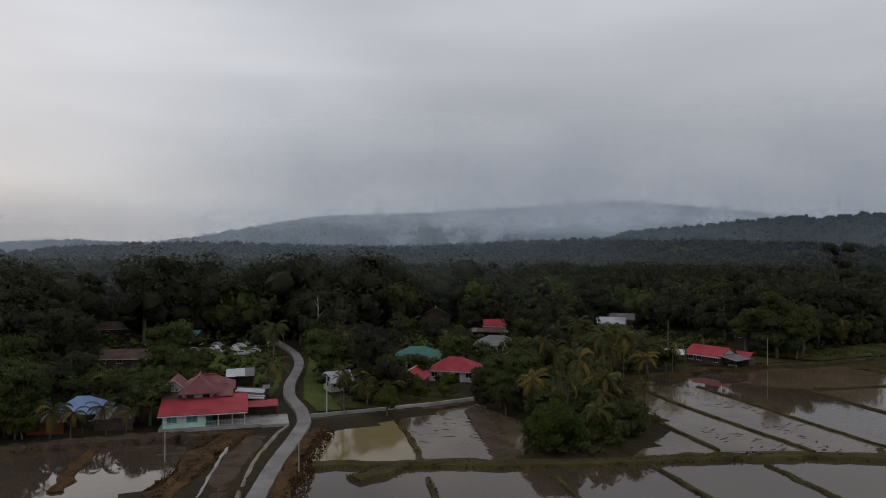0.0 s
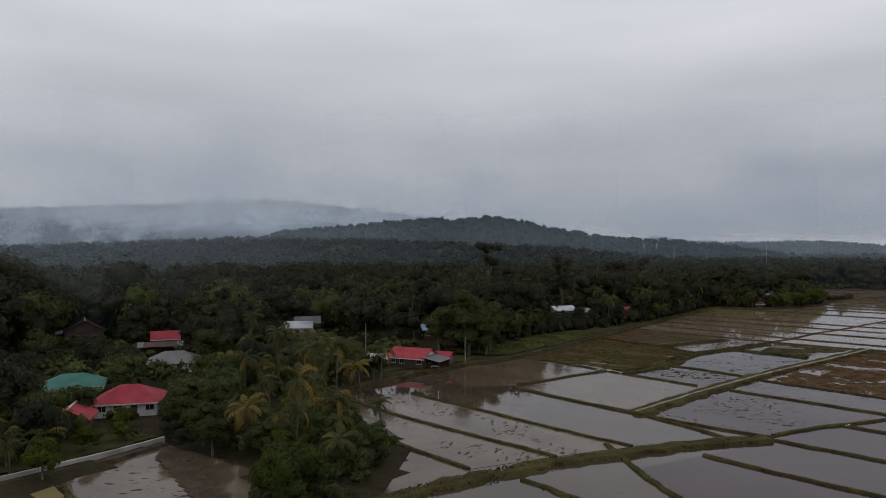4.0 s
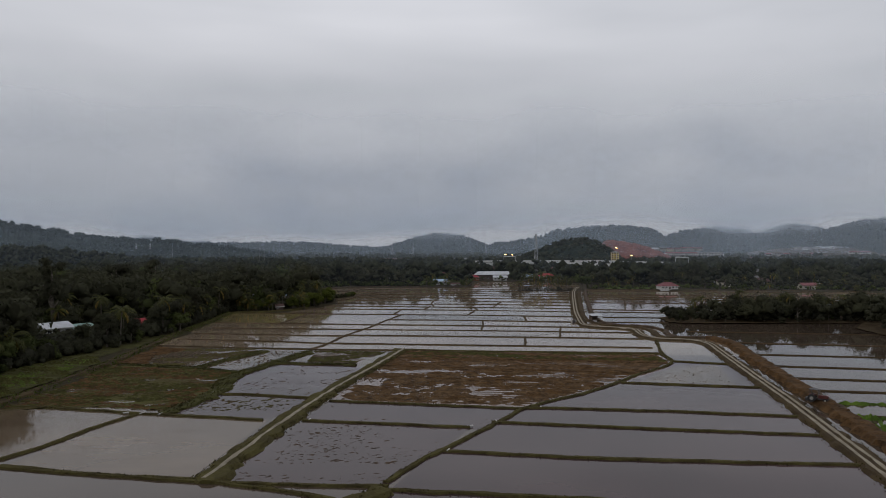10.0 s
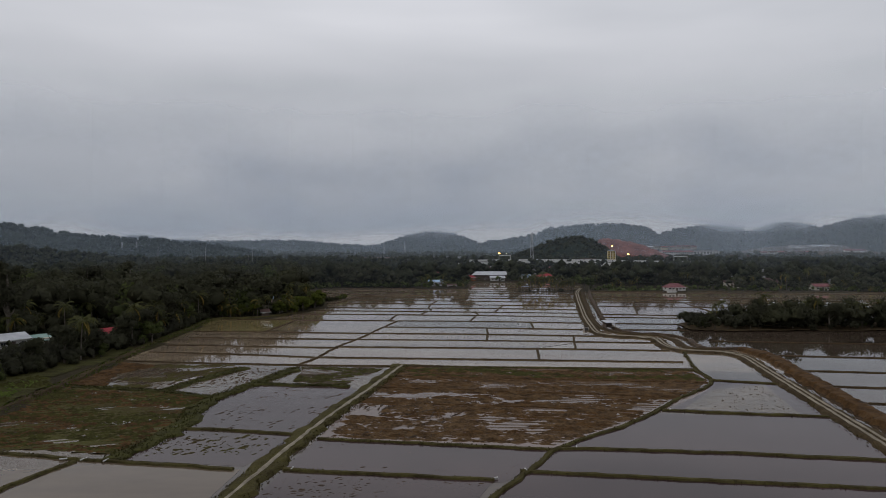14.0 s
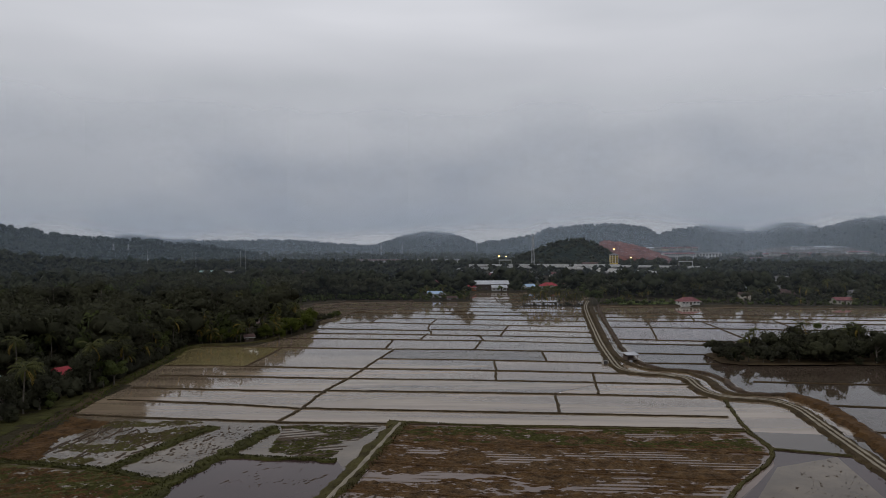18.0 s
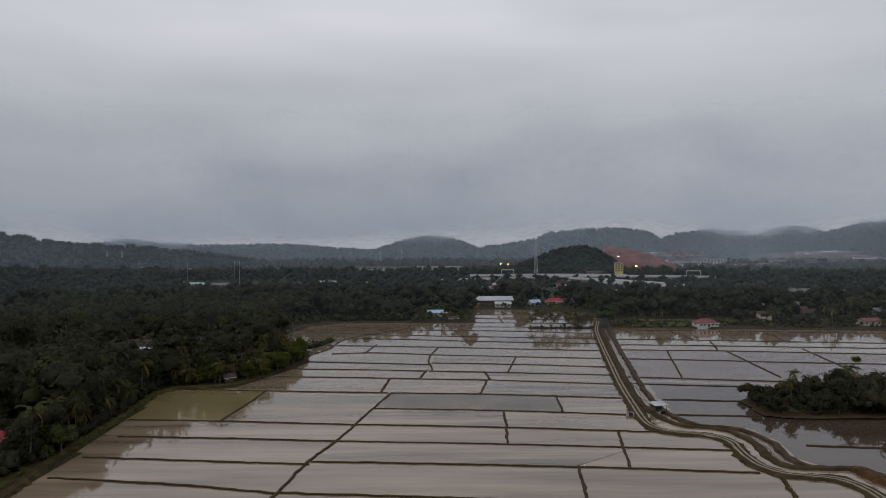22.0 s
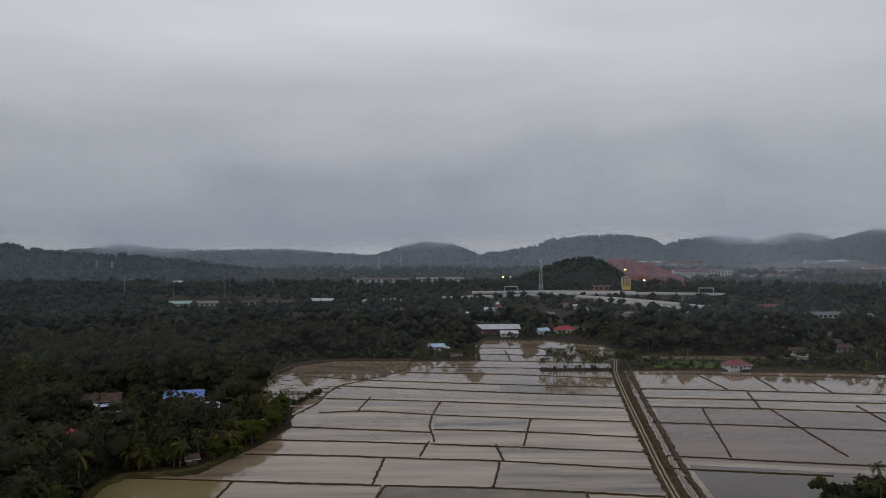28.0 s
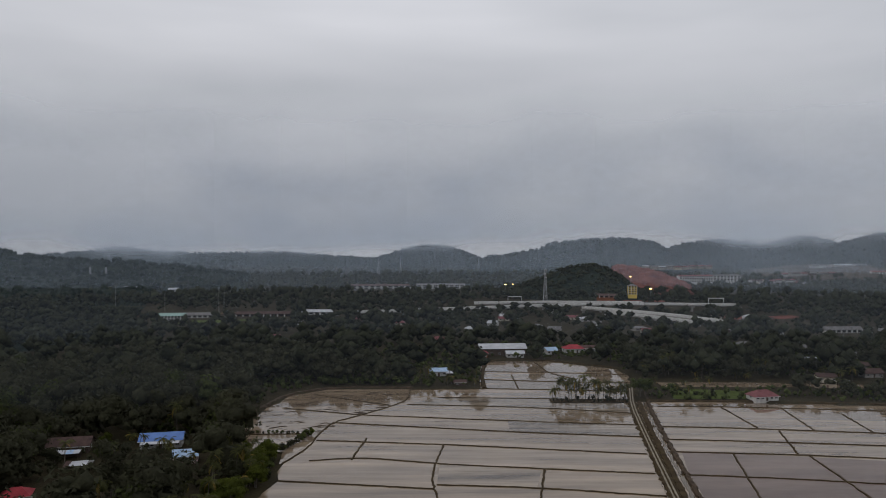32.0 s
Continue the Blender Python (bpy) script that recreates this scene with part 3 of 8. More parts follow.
for poly in YELLOW_FIELDS:
    sheet("paddy_field", poly, 0.03, M["yellow"], "flooded paddy field with yellow-brown silty water", "paddy field")
CHURNED_FIELDS = [
    [(-41, 30), (-38, 36), (-50, 55), (-37, 52), (-34, 48), (-36, 36)],
    [(-73, 14), (-80, 32), (-60, 33), (-43, 21), (-48, 9), (-57, 11)],
    [(-31, 65), (-47, 66), (-63, 68), (-83, 71), (-62, 58), (-50, 55), (-37, 52)],
    [(-25, 76), (-38, 78), (-58, 81), (-76, 84), (-84, 73), (-63, 68), (-31, 65)],
    [(40, 166), (52, 184), (66, 190), (60, 162)],
    [(-28, 303), (12, 300), (28, 298), (30, 320), (6, 324), (-26, 326)],
]
for i, poly in enumerate(CHURNED_FIELDS):
    sheet("paddy_field", poly, 0.035 + 0.001 * i, M["churned"], "flooded paddy field with churned mud showing through", "paddy field")


def rough_field(name, poly, mat, label, furrow, amp, base, seed, step=1.0, turn=0.0, rows=0.35, lump=1.0, tilt=0.0):
    """Uneven earth that partly stands out of the water: furrows along one way and random humps."""
    a = np.array(poly, float)
    (x0, y0), (x1, y1) = a.min(0), a.max(0)
    xs, ys = np.arange(x0, x1 + step, step), np.arange(y0, y1 + step, step)
    X, Y = np.meshgrid(xs, ys)
    c, s = math.cos(turn), math.sin(turn)
    U, V = X * c + Y * s, -X * s + Y * c
    z = np.array([[noise.noise((u * 0.05 + seed, v * 0.22, 0.3)) for u, v in zip(ru, rv)] for ru, rv in zip(U, V)])
    z2 = np.array([[noise.noise((u * 0.25, v * 0.5 + seed, 2.3)) for u, v in zip(ru, rv)] for ru, rv in zip(U, V)])
    wav = np.sin(V * 2 * math.pi / furrow + 1.5 * z) if furrow else 0
    ground_z = land_height(X, Y) - 0.75 if base > 0.5 else 0.0
    Z = base + ground_z + amp * (lump * (0.8 * z + 0.55 * z2) + rows * wav)
    Z = Z + tilt * np.clip((X - 0.5 * (x0 + x1)) / (x1 - x0), -0.5, 0.2)
    ok = inside(poly, X, Y)
    idx = -np.ones(X.shape, int)
    idx[ok] = np.arange(ok.sum())
    verts = np.stack([X[ok], Y[ok], Z[ok]], 1)
    q = np.stack([idx[:-1, :-1], idx[:-1, 1:], idx[1:, 1:], idx[1:, :-1]], -1).reshape(-1, 4)
    q = q[(q >= 0).all(1)]
    me = mesh_of(name, verts.tolist(), q.tolist(), mat)
    return tagged(new(name, me), label, "field", kind="structure")


def clods(name, poly, count, size, seed, mat, label, stretch=1.0, turn=0.0, height=0.35, patchy=0.0, z=0.0):
    """Small lumps of earth or tufts that stand out of the water."""
    rng = np.random.default_rng(seed)
    a = np.array(poly, float)
    x, y = rng.uniform(a[:, 0].min(), a[:, 0].max(), count * 3), rng.uniform(a[:, 1].min(), a[:, 1].max(), count * 3)
    ok = inside(poly, x, y)
    if patchy:
        ok &= np.array([noise.noise((u * 0.07, v * 0.16, seed)) for u, v in zip(x, y)]) > patchy - 0.3
    x, y = x[ok][:count], y[ok][:count]
    n = len(x)
    s = size * np.exp(rng.normal(-0.1, 0.5, n)).clip(0.3, 2.4)
    ang = np.linspace(0, 2 * np.pi, 6, endpoint=False)
    u = np.cos(ang)[None] * s[:, None] * stretch * rng.uniform(0.7, 1.3, (n, 6))
    v = np.sin(ang)[None] * s[:, None] * rng.uniform(0.7, 1.3, (n, 6))
    lie = turn + rng.normal(0, 0.22, n)[:, None]
    c, d = np.cos(lie), np.sin(lie)
    ring = np.stack([x[:, None] + u * c - v * d, y[:, None] + u * d + v * c, np.full((n, 6), z - 0.05)], 2)
    top = np.stack([x, y, z + s * height], 1)[:, None]
    verts = np.concatenate([ring, top], 1).reshape(-1, 3)
    faces = [(7 * i + k, 7 * i + (k + 1) % 6, 7 * i + 6) for i in range(n) for k in range(6)]
    tagged(new(name, mesh_of(name, verts.tolist(), faces, M[mat])), label, "clods", kind="stuff")


STUBBLE = [
    ([(-18, 213), (55, 208), (55.5, 195), (54, 192.6), (16, 197.1), (-12.8, 199.9), (-20.5, 201)], -0.004, 0.9, 0.02),
    ([(-20.5, 200), (-12.8, 198.8), (16, 196), (53, 191.3), (50, 185.5), (42.3, 177), (14, 182.3), (-16, 186.7), (-21.5, 187.8)], 0.020, 1.1, 0.10),
    ([(-21.5, 186.5), (-16, 185.5), (14, 181), (41.5, 176), (32.6, 163.6), (11, 168.3), (-15, 172), (-23.5, 173.3)], -0.022, 1.3, 0.12),
    ([(-23.5, 172), (-15, 170.6), (11, 167), (31.5, 162.3), (25, 154.6), (17, 147), (10.5, 140.3), (-4, 142.7), (-17, 144.6), (-25, 146.5)], -0.030, 1.4, 0.10),
]
for k, (poly, base, lump, tilt) in enumerate(STUBBLE):
    rough_field("stubble_field", poly, M["stubble"], "strip of harvested brown rice stubble with wet furrows", 1.3 + 0.25 * k, 0.11, base, 3.1 + k, 0.38, -0.07, 0.85, 0.7 * lump, tilt)
for line in ([(-20.5, 200.6), (-12.8, 199.3), (16, 196.5), (54, 191.9)], [(-21.5, 187.2), (-16, 186.1), (14, 181.6), (41.5, 176.9)], [(-23.8, 172.7), (-15, 171.3), (11, 167.6), (31.5, 163.5)]):
    ribbon("bund", line, 1.1, 0.24, M["rust_grass"], "low brown bund between stubble strips", wander=0.25, rough=0.4)
rough_field("weedy_field", [(-86, 136), (-70, 139), (-53, 136), (-50, 152), (-51, 174), (-65, 183), (-90, 187), (-88, 160)],
            M["weed"], "weedy fallow field with patches of standing water", 1.9, 0.20, 0.035, 7.7, 0.55, 0.35, 0.45, 1.25)
rough_field("weedy_field", [(-93, 188), (-81, 187), (-85, 204), (-80, 216), (-92, 221)], M["rust_grass"], "brown trampled mud beside the wood's edge", 1.8, 0.18, 0.2, 9.2, 0.6, 0.5)
clods("weed_tufts", [(-93, 188), (-81, 187), (-85, 204), (-80, 216), (-92, 221)], 900, 0.3, 22, "rust_grass", "dry brown weeds on the trampled mud", 1.8, 0.5, 0.7, 0.1)
sheet("paddy_field", [(-82, 187), (-65, 184), (-57, 212), (-60, 217.5), (-80, 218), (-86, 204)], 0.03, M["churned"], "flooded field churned by tractor wheels", "paddy field")
rough_field("weedy_field", [(-40, 193), (-28, 189), (-20, 213), (-42, 214)], M["mud"], "muddy corner field with rough ridges beside the footpath", 1.9, 0.17, 0.055, 5.5, 0.6, 0.3, 0.5)
for line, width, label in (([(-54, 134), (-50.5, 152), (-53, 166), (-52.8, 175.5), (-48, 191), (-43.2, 212)], 5.0, "broad grassy bank across the fallow fields"), ([(-66, 182.5), (-61.7, 197), (-56.6, 212)], 3.4, "grassy bank between muddy fields"),
                           ([(-48, 191), (-36, 189), (-26.6, 187.7)], 2.4, "grassy bank between muddy fields"), ([(-92, 189), (-80, 186), (-66, 183), (-53, 176)], 2.6, "weedy bank across the fallow field")):
    ribbon("bank", line, width, 0.32, M["weed_green"], label, category="bank", wander=0.35, rough=0.4)
RUTS = random.Random(8)
for k in range(30):
    x, y = RUTS.uniform(-82, -62), RUTS.uniform(190, 215)
    if inside([(-81, 190), (-67, 187), (-60, 211), (-62, 215), (-79, 215), (-84, 204)], np.array([x]), np.array([y]))[0]:
        bend, l = RUTS.uniform(-1.6, 1.6), RUTS.uniform(2.5, 5.0)
        ribbon("mud_ridge", [(x - 0.6, y - l), (x + bend, y), (x - 0.3, y + l * 0.8)], 0.55, 0.13, M["mud"], "curved ridge of mud left by tractor wheels", category="mud", wander=0.1, step=0.7, base=-0.05)
rough_field("grass_strip", [(-110, 126), (-89, 134), (-89, 160), (-91, 186), (-96, 194), (-108, 196), (-116, 180), (-118, 150)], M["weed_green"], "green grass strip along the wood's edge", 0, 0.25, 1.08, 1.5, 0.6, lump=1.4)
rough_field("grass_strip", [(-109, 196), (-96, 194), (-94.5, 218), (-98, 245), (-104, 246)], M["weed_green"], "weedy strip along the wood's edge", 0, 0.25, 0.85, 1.9)
rough_field("lawn", [(-113, 92), (-98, 92), (-93, 112), (-92, 128), (-108, 128), (-117, 110)], M["weed_green"], "rough grass round the house by the ponds", 0, 0.2, 0.9, 7.5, 0.5)
rough_field("lawn", [(-83, 3), (-98, 9), (-97, 30), (-83.5, 33), (-81.5, 24), (-80.5, 12)], M["weed_green"], "rough garden grass behind the pond wall", 0, 0.2, 0.88, 8.5, 0.5)
rough_field("lawn", [(-183, 58), (-156, 47), (-135, 44), (-136, 50), (-152, 58), (-190, 72), (-198, 70)], M["grass"], "bright green lawn between village houses", 0, 0.2, 0.95, 3.5, 0.5)
rough_field("lawn", [(-82, 1.5), (-81, 6), (-104, 8), (-110, 12), (-134, 22), (-157, 27), (-160, 14), (-142, 12), (-114, 5), (-96, 1.5)], M["grass"], "green verge beside the village road", 0, 0.2, 0.95, 4.5, 0.5)
rough_field("lawn", [(-97, -4.5), (-108, -1), (-136, 5), (-151, 6), (-176, 6), (-180, -20), (-155, -20), (-133, -10), (-120, -7)], M["grass"], "grass lot with parked cars", 0, 0.12, 0.9, 5.5, 0.5)
rough_field("lawn", [(106, 514), (160, 512), (160, 530), (112, 540)], M["grass"], "green lawn beside the bungalow", 0, 0.2, 0.95, 6.5, 0.5)
rough_field("young_rice", [(68, 132), (80, 132.5), (94, 131), (94, 110), (66.5, 108.5), (66.5, 114), (67.5, 124)], M["rice"], "bright green young rice in shallow water", 1.4, 0.13, 0.05, 4.4, 0.4, 1.1, 0.5, 1.2)

# low banks between the fields
WEST_BUNDS = [
    [(-44, 216), (-41, 228), (-39, 249), (-34, 270), (-31, 290), (-25, 325)], [(-28.5, 326), (-27, 352)], [(-16, 354), (-13.4, 371)],
    [(-11.6, 371), (-14, 397), (-9.6, 434)],
    [(-92, 239), (-64, 235), (-41, 229)], [(-92, 254), (-57, 250), (-38, 248)], [(-92, 272), (-63, 270), (-34, 267)],
    [(-97, 290), (-69, 288), (-31, 283.5)], [(-102, 333), (-68, 330), (-26, 326)], [(-68, 329), (-69, 305), (-70.4, 289)],
]
WEST_BUNDS_2 = [
    [(-72, 356), (-47, 355), (-15, 351)], [(-67, 373), (-40, 371), (-14, 368)], [(-64, 391), (-13, 383)], [(-58, 413), (-40, 417), (-10, 409)],
    [(-40.5, 443), (-43, 414)], [(-92, 223), (-67, 219), (-44, 216.5)], [(-60, 440), (-10, 434)],
    [(-69, 401), (-61, 432), (-61, 449), (-58, 469), (-47, 483), (-35, 500), (-27, 516), (-27, 541)],
    [(-75, 527), (-35, 503)], [(-86, 497), (-47, 483)], [(-91, 449), (-65, 450)],
]
MIDDLE_BUNDS = [
    [(-25, 326), (7, 324), (50, 317)], [(-15, 351), (8, 349), (54, 340)], [(-13, 368), (56, 358)], [(-12, 387), (20, 384), (59, 376)],
    [(-11, 409), (62, 398)], [(-9.6, 434), (66, 421)], [(-29, 303), (12, 300), (49, 294)], [(-32, 284), (10, 280.5), (49, 275)],
    [(-34, 267), (9, 264), (38, 260.7), (62, 258)], [(-38, 250), (-6, 248), (34, 244.5), (61, 241)], [(-44, 216), (-8, 214), (57, 209.5)],
    [(-41, 229.5), (-8, 226.5), (58, 220.4)],
]
NORTH_BUNDS = [
    [(-12, 521), (47, 518), (80, 511)], [(-27, 505), (35, 498), (79, 486)], [(-47, 483), (19, 472), (75, 464)], [(-58, 469), (18, 453), (71, 445)],
    [(13, 597), (66, 593), (101, 586)], [(12, 571), (51, 564), (97, 560)], [(11, 544), (49, 541), (90, 536)], [(52, 637), (55, 593), (68, 571)], [(32, 586), (31.5, 541)],
    [(-27, 541), (11, 543)],
]
CROSS_BUNDS = [
    [(22.7, 246.5), (20.2, 224)], [(9.8, 281), (8.3, 264)], [(9.8, 281), (10.5, 300)], [(38.8, 275), (34, 246)], [(29.8, 320), (28.2, 298)], [(9, 349), (5, 325)], [(10, 349), (9, 367)],
    [(25, 402), (18.2, 366)],
]
SOUTH_BUNDS = [
    [(-19, 217), (-2, 213), (57, 208)], [(57, 208), (56.5, 195), (52.6, 187.5), (41.3, 174.3), (31.7, 160.7), (23.9, 151.6), (17.2, 145.6), (10.9, 138.5), (6.2, 129), (1.8, 121.3), (-1.9, 113.8), (-5.3, 108.8), (-8.3, 102.2), (-10.5, 96.8)],
    [(-26, 145.3), (-17, 143.4), (-4, 141.5), (10.5, 139)], [(65, 241), (57.5, 210), (56.2, 195)], [(56, 195), (70, 190)], [(35.5, 165), (47, 162.5), (64, 159.5)],
    [(9.8, 138.8), (14.5, 139.6), (38, 137), (60, 133)], [(4.8, 128.6), (26, 125), (57, 120.4)], [(-3.4, 111), (14, 108), (30, 106.4), (54, 104.8)],
]
SOUTH_BUNDS_2 = [
    [(-10, 94), (22, 90), (50, 87)], [(-15, 79), (-3, 76.5), (30, 73)], [(-28, 129.5), (-14, 127), (1, 125)], [(-66, 106), (-63.5, 113), (-62, 123), (-59, 133)],
    [(-64, 102.6), (-51, 99.6), (-35.5, 97.5)], [(-86, 140), (-70, 137), (-59, 134), (-47, 132), (-35, 129.5)],
[(-52, 152), (-42, 150.6), (-29, 147.5)], [(-31, 96.3), (-20, 95.4), (-10, 95.4)],
]
POND_BUNDS = [
    [(-84, 71.5), (-63.4, 67.8), (-47, 66), (-31, 64.6)], [(-77, 84), (-57.6, 81.2), (-38, 77.8), (-25, 76.6)], [(-64, 103), (-51, 99.6), (-36.4, 97.3), (-25.4, 94.5), (-16, 90.5)],
    [(-60, 56), (-50.5, 54.2), (-37, 52)], [(-28.5, 75), (-17, 64), (-4, 54)], [(-71.5, 13.3), (-56.3, 11), (-47.4, 8.6)],
    [(-35, 38), (-21.9, 36), (-5, 33)], [(-29, 53), (-16, 50.4), (0, 47)], [(-35.5, 23.2), (-27.7, 21.3), (-10, 18)], [(-41, 7.2), (-34, 5.5), (-20, 2)],
]
EAST_BUNDS = [
    [(94, 500), (131, 499), (198, 490), (280, 478)], [(80, 462), (114, 459), (173, 450), (270, 436)], [(78, 441.5), (123, 437), (161, 431.6), (270, 418)], [(75, 424), (120, 420), (151, 415), (270, 395)],
    [(70, 397), (105, 392.7), (133, 387), (260, 370)], [(124, 500), (124, 459)], [(131, 454.5), (122, 421)], [(152, 497), (146, 455)], [(174, 483), (168.6, 450)],
    [(98, 421), (82, 353)], [(125, 418), (119, 353)], [(164, 425), (153, 364)], [(62, 354), (122, 343), (230, 325)], [(60, 341), (104, 334)],
]
EAST_BUNDS_2 = [
    [(63, 315), (92, 311)], [(60, 294), (84, 292)], [(82, 207.4), (116, 201.6), (200, 188)], [(76, 188), (105, 182.6), (190, 168)], [(74.6, 171), (95, 167), (190, 150)], [(72, 156.6), (87, 154), (180, 138)],
    [(68, 134), (74.5, 132.7), (120, 124)], [(86, 232), (140, 222), (220, 208)], [(82, 262), (130, 255), (220, 240)],
]
OPEN_BUNDS = [[(46, 10), (110, 0), (220, -14), (300, -24)], [(52, 42), (120, 32), (300, 8)], [(57, 66), (130, 56), (300, 34)], [(62, 96), (140, 84), (300, 62)], [(48, -22), (120, -34), (260, -56)], [(110, 0), (120, 32), (130, 56), (140, 84)], [(210, -13), (222, 18), (230, 42)], [(-16, -2), (12, -8), (36, -14)], [(-20, 8), (10, 3), (38, -3)]]
for group in (OPEN_BUNDS, WEST_BUNDS, WEST_BUNDS_2, MIDDLE_BUNDS, CROSS_BUNDS, EAST_BUNDS, EAST_BUNDS_2, NORTH_BUNDS):
    for line in group:
        ribbon("bund", line, 0.95, 0.26, M["bund"], "narrow earth bund between flooded paddy fields", wander=0.12)
for group in (SOUTH_BUNDS, SOUTH_BUNDS_2, POND_BUNDS):
    for line in group:
        ribbon("bund", line, 1.15, 0.28, M["bund_green"], "grassy earth bund between flooded paddy fields", wander=0.12)

rough_field("mud_bank", [(-80, 31.5), (-67.8, 29.5), (-50.3, 25), (-43.8, 23.9), (-44.2, 18.4), (-48.5, 19.5), (-74.8, 27)], M["mud"], "wet brown mud flat along the pond edge", 0, 0.12, 0.12, 2.7, 0.6)
# broad grassy banks, footpath, farm track and canal
ribbon("bank", [(-44, -2), (-47.5, 8), (-41, 22), (-37, 36), (-34, 49), (-29.5, 62), (-23.5, 73), (-19, 82), (-10.5, 93.5)], 4.2, 0.55, M["bund_green"], "broad grassy bank beside the village ponds", category="bank")
ribbon("bank", [(-33.5, 96), (-32.5, 112), (-31, 129), (-28, 152), (-23, 180), (-17, 215)], 5.0, 0.5, M["bund_green"], "broad grassy bank carrying a footpath", category="bank")
ribbon("footpath", [(-34, 97), (-32.4, 112), (-30.7, 129), (-27.7, 152), (-22.4, 180), (-16.5, 214)], 0.9, 0.60, M["track"], "narrow pale footpath along the bank", base=0.4, category="path", wander=0.08)
ribbon("bank", [(-52, -6.5), (-47, 8), (-44, 14)], 3.5, 0.5, M["bund_green"], "grassy bank beside the village road", category="bank")
TRACK = [(93, 545), (82, 501), (72, 442), (62.5, 383), (55, 336), (50.5, 301), (48.2, 281), (52, 273.5), (61.5, 272), (65, 266), (63, 255), (62.5, 245), (66, 238.5), (76, 237.5), (78, 228), (76, 218), (71.5, 192), (67, 166), (63.8, 146), (59, 121), (55, 100), (47, 60), (40, 20), (35, -8), (32, -36)]
ribbon("bank", TRACK, 5.2, 0.5, M["bund"], "earth bank carrying the farm track", category="bank", wander=0.1)
for side in (-0.62, 0.62):
    p = smooth_line(TRACK, 3.0)
    t = np.gradient(p, axis=0)
    t /= np.hypot(*t.T)[:, None]
    ribbon("wheel_track", (p + np.stack([-t[:, 1], t[:, 0]], 1) * side)[::2].tolist(), 0.95, 0.58, M["track"], "pale worn wheel track on the farm bank", base=0.3, category="track", wander=0.02, rough=0.1)
CANAL = [(97, 540), (88, 500), (77.5, 442), (68, 383), (60, 336), (56, 303), (58, 282), (70, 278), (73, 266), (70, 250), (72, 244), (82, 243.5)]
DUG_BANK = [(83, 243), (85, 230), (82.5, 216), (77.5, 190), (73, 165), (69.5, 146), (65.2, 121), (61.2, 100), (53.2, 60), (46.2, 20), (41.2, -8), (38, -38)]
ribbon("bank", (np.array(CANAL) - (2.3, 0)).tolist(), 3.0, 0.42, M["bund"], "earth shoulder between track and canal", category="bank", wander=0.12)
ribbon("canal", CANAL, 1.7, 0.16, M["canal"], "narrow muddy irrigation canal beside the track", base=-0.2, category="canal", wander=0.15)
ribbon("bank", (np.array(CANAL) + (1.9, -0.4)).tolist(), 2.4, 0.65, M["mud"], "dug-out brown earth bank along the canal", category="bank", wander=0.2, rough=0.4)
ribbon("bank", DUG_BANK, 4.6, 0.95, M["rust_grass"], "dug-out rusty earth bank beside the farm track", category="bank", wander=0.2, rough=0.35, step=1.2)
ribbon("bank", (np.array(DUG_BANK) + (1.6, 0)).tolist(), 1.6, 0.75, M["mud"], "dark foot of the earth bank", category="bank", wander=0.2, rough=0.4, step=1.2)

# village road, side banks and drain
ribbon("road", [(200, -84), (90, -54), (16, -33), (-15, -23), (-39.3, -15.1), (-52.5, -10.7), (-64.5, -5.8), (-74.8, -2.1), (-85, -1.0), (-95.3, -1.2), (-108.8, 1.1), (-126, 6.2), (-138.7, 9.1), (-155, 10.9), (-185, 10)], 2.5, 0.95, M["road"], "narrow worn asphalt village road", base=0.2, category="road", wander=0.02, rough=0.02, crown=0.92)
ribbon("bank", [(20, -37), (-15, -21), (-40, -12.3), (-53, -8.2), (-70, -1.2)], 3.8, 0.75, M["rust_grass"], "earth verge beside the village road", category="bank", base=-0.4)
ribbon("bank", [(10, -42), (-20, -32), (-44, -25.5), (-54, -22), (-64, -18.5), (-73, -13)], 6.0, 0.8, M["rust_grass"], "rusty brown grass bank between pond and drain", category="bank", base=-0.4)
ribbon("bank", [(5, -33), (-25, -25), (-42, -19.8), (-56, -15.8), (-69, -11)], 5.5, 0.62, M["mud"], "dug-over brown earth beside the drain", category="bank", base=-0.4, wander=0.15)
ribbon("verge", [(0, -30), (-25, -21.6), (-41.5, -16.9), (-56.6, -12.9), (-69.5, -7.7), (-74.5, -5.2)], 0.8, 0.6, M["track"], "pale gravel verge along the road", base=0.2, category="verge", wander=0.08)
ribbon("drain", [(0, -35), (-25, -26), (-43.3, -21.1), (-56.8, -17.8), (-67.7, -14.8)], 0.6, 0.66, M["concrete"], "concrete roadside drain with pale silt", base=0.0, category="drain", wander=0.05)
ribbon("retaining_wall", [(-78.6, -0.5), (-78.8, 12.7), (-79.6, 23.5), (-81, 32)], 0.55, 1.05, M["concrete"], "pale concrete retaining wall along the pond", base=-0.3, category="wall", wander=0.03, rough=0.05, crown=0.9)
ribbon("retaining_wall", [(-77.5, -0.5), (-77.2, 12.9), (-78.2, 23.8), (-80, 31.5)], 2.2, 0.5, M["mud"], "brown earth foot of the pond wall", base=-0.3, category="bank", wander=0.2)
ribbon("bank", [(-88, 66), (-89.5, 74), (-90.5, 92), (-91.5, 112), (-88, 134), (-89, 156), (-90.5, 185), (-93.5, 217), (-97, 245)], 4.0, 0.8, M["bund"], "brown earth bank along the wood's edge", category="bank")
ribbon("bank", [(-97, 245), (-99, 268), (-100, 290), (-104.5, 333), (-82, 337.5), (-75, 358)], 3.4, 0.8, M["bund_green"], "grassy bank along the wood's edge", category="bank")

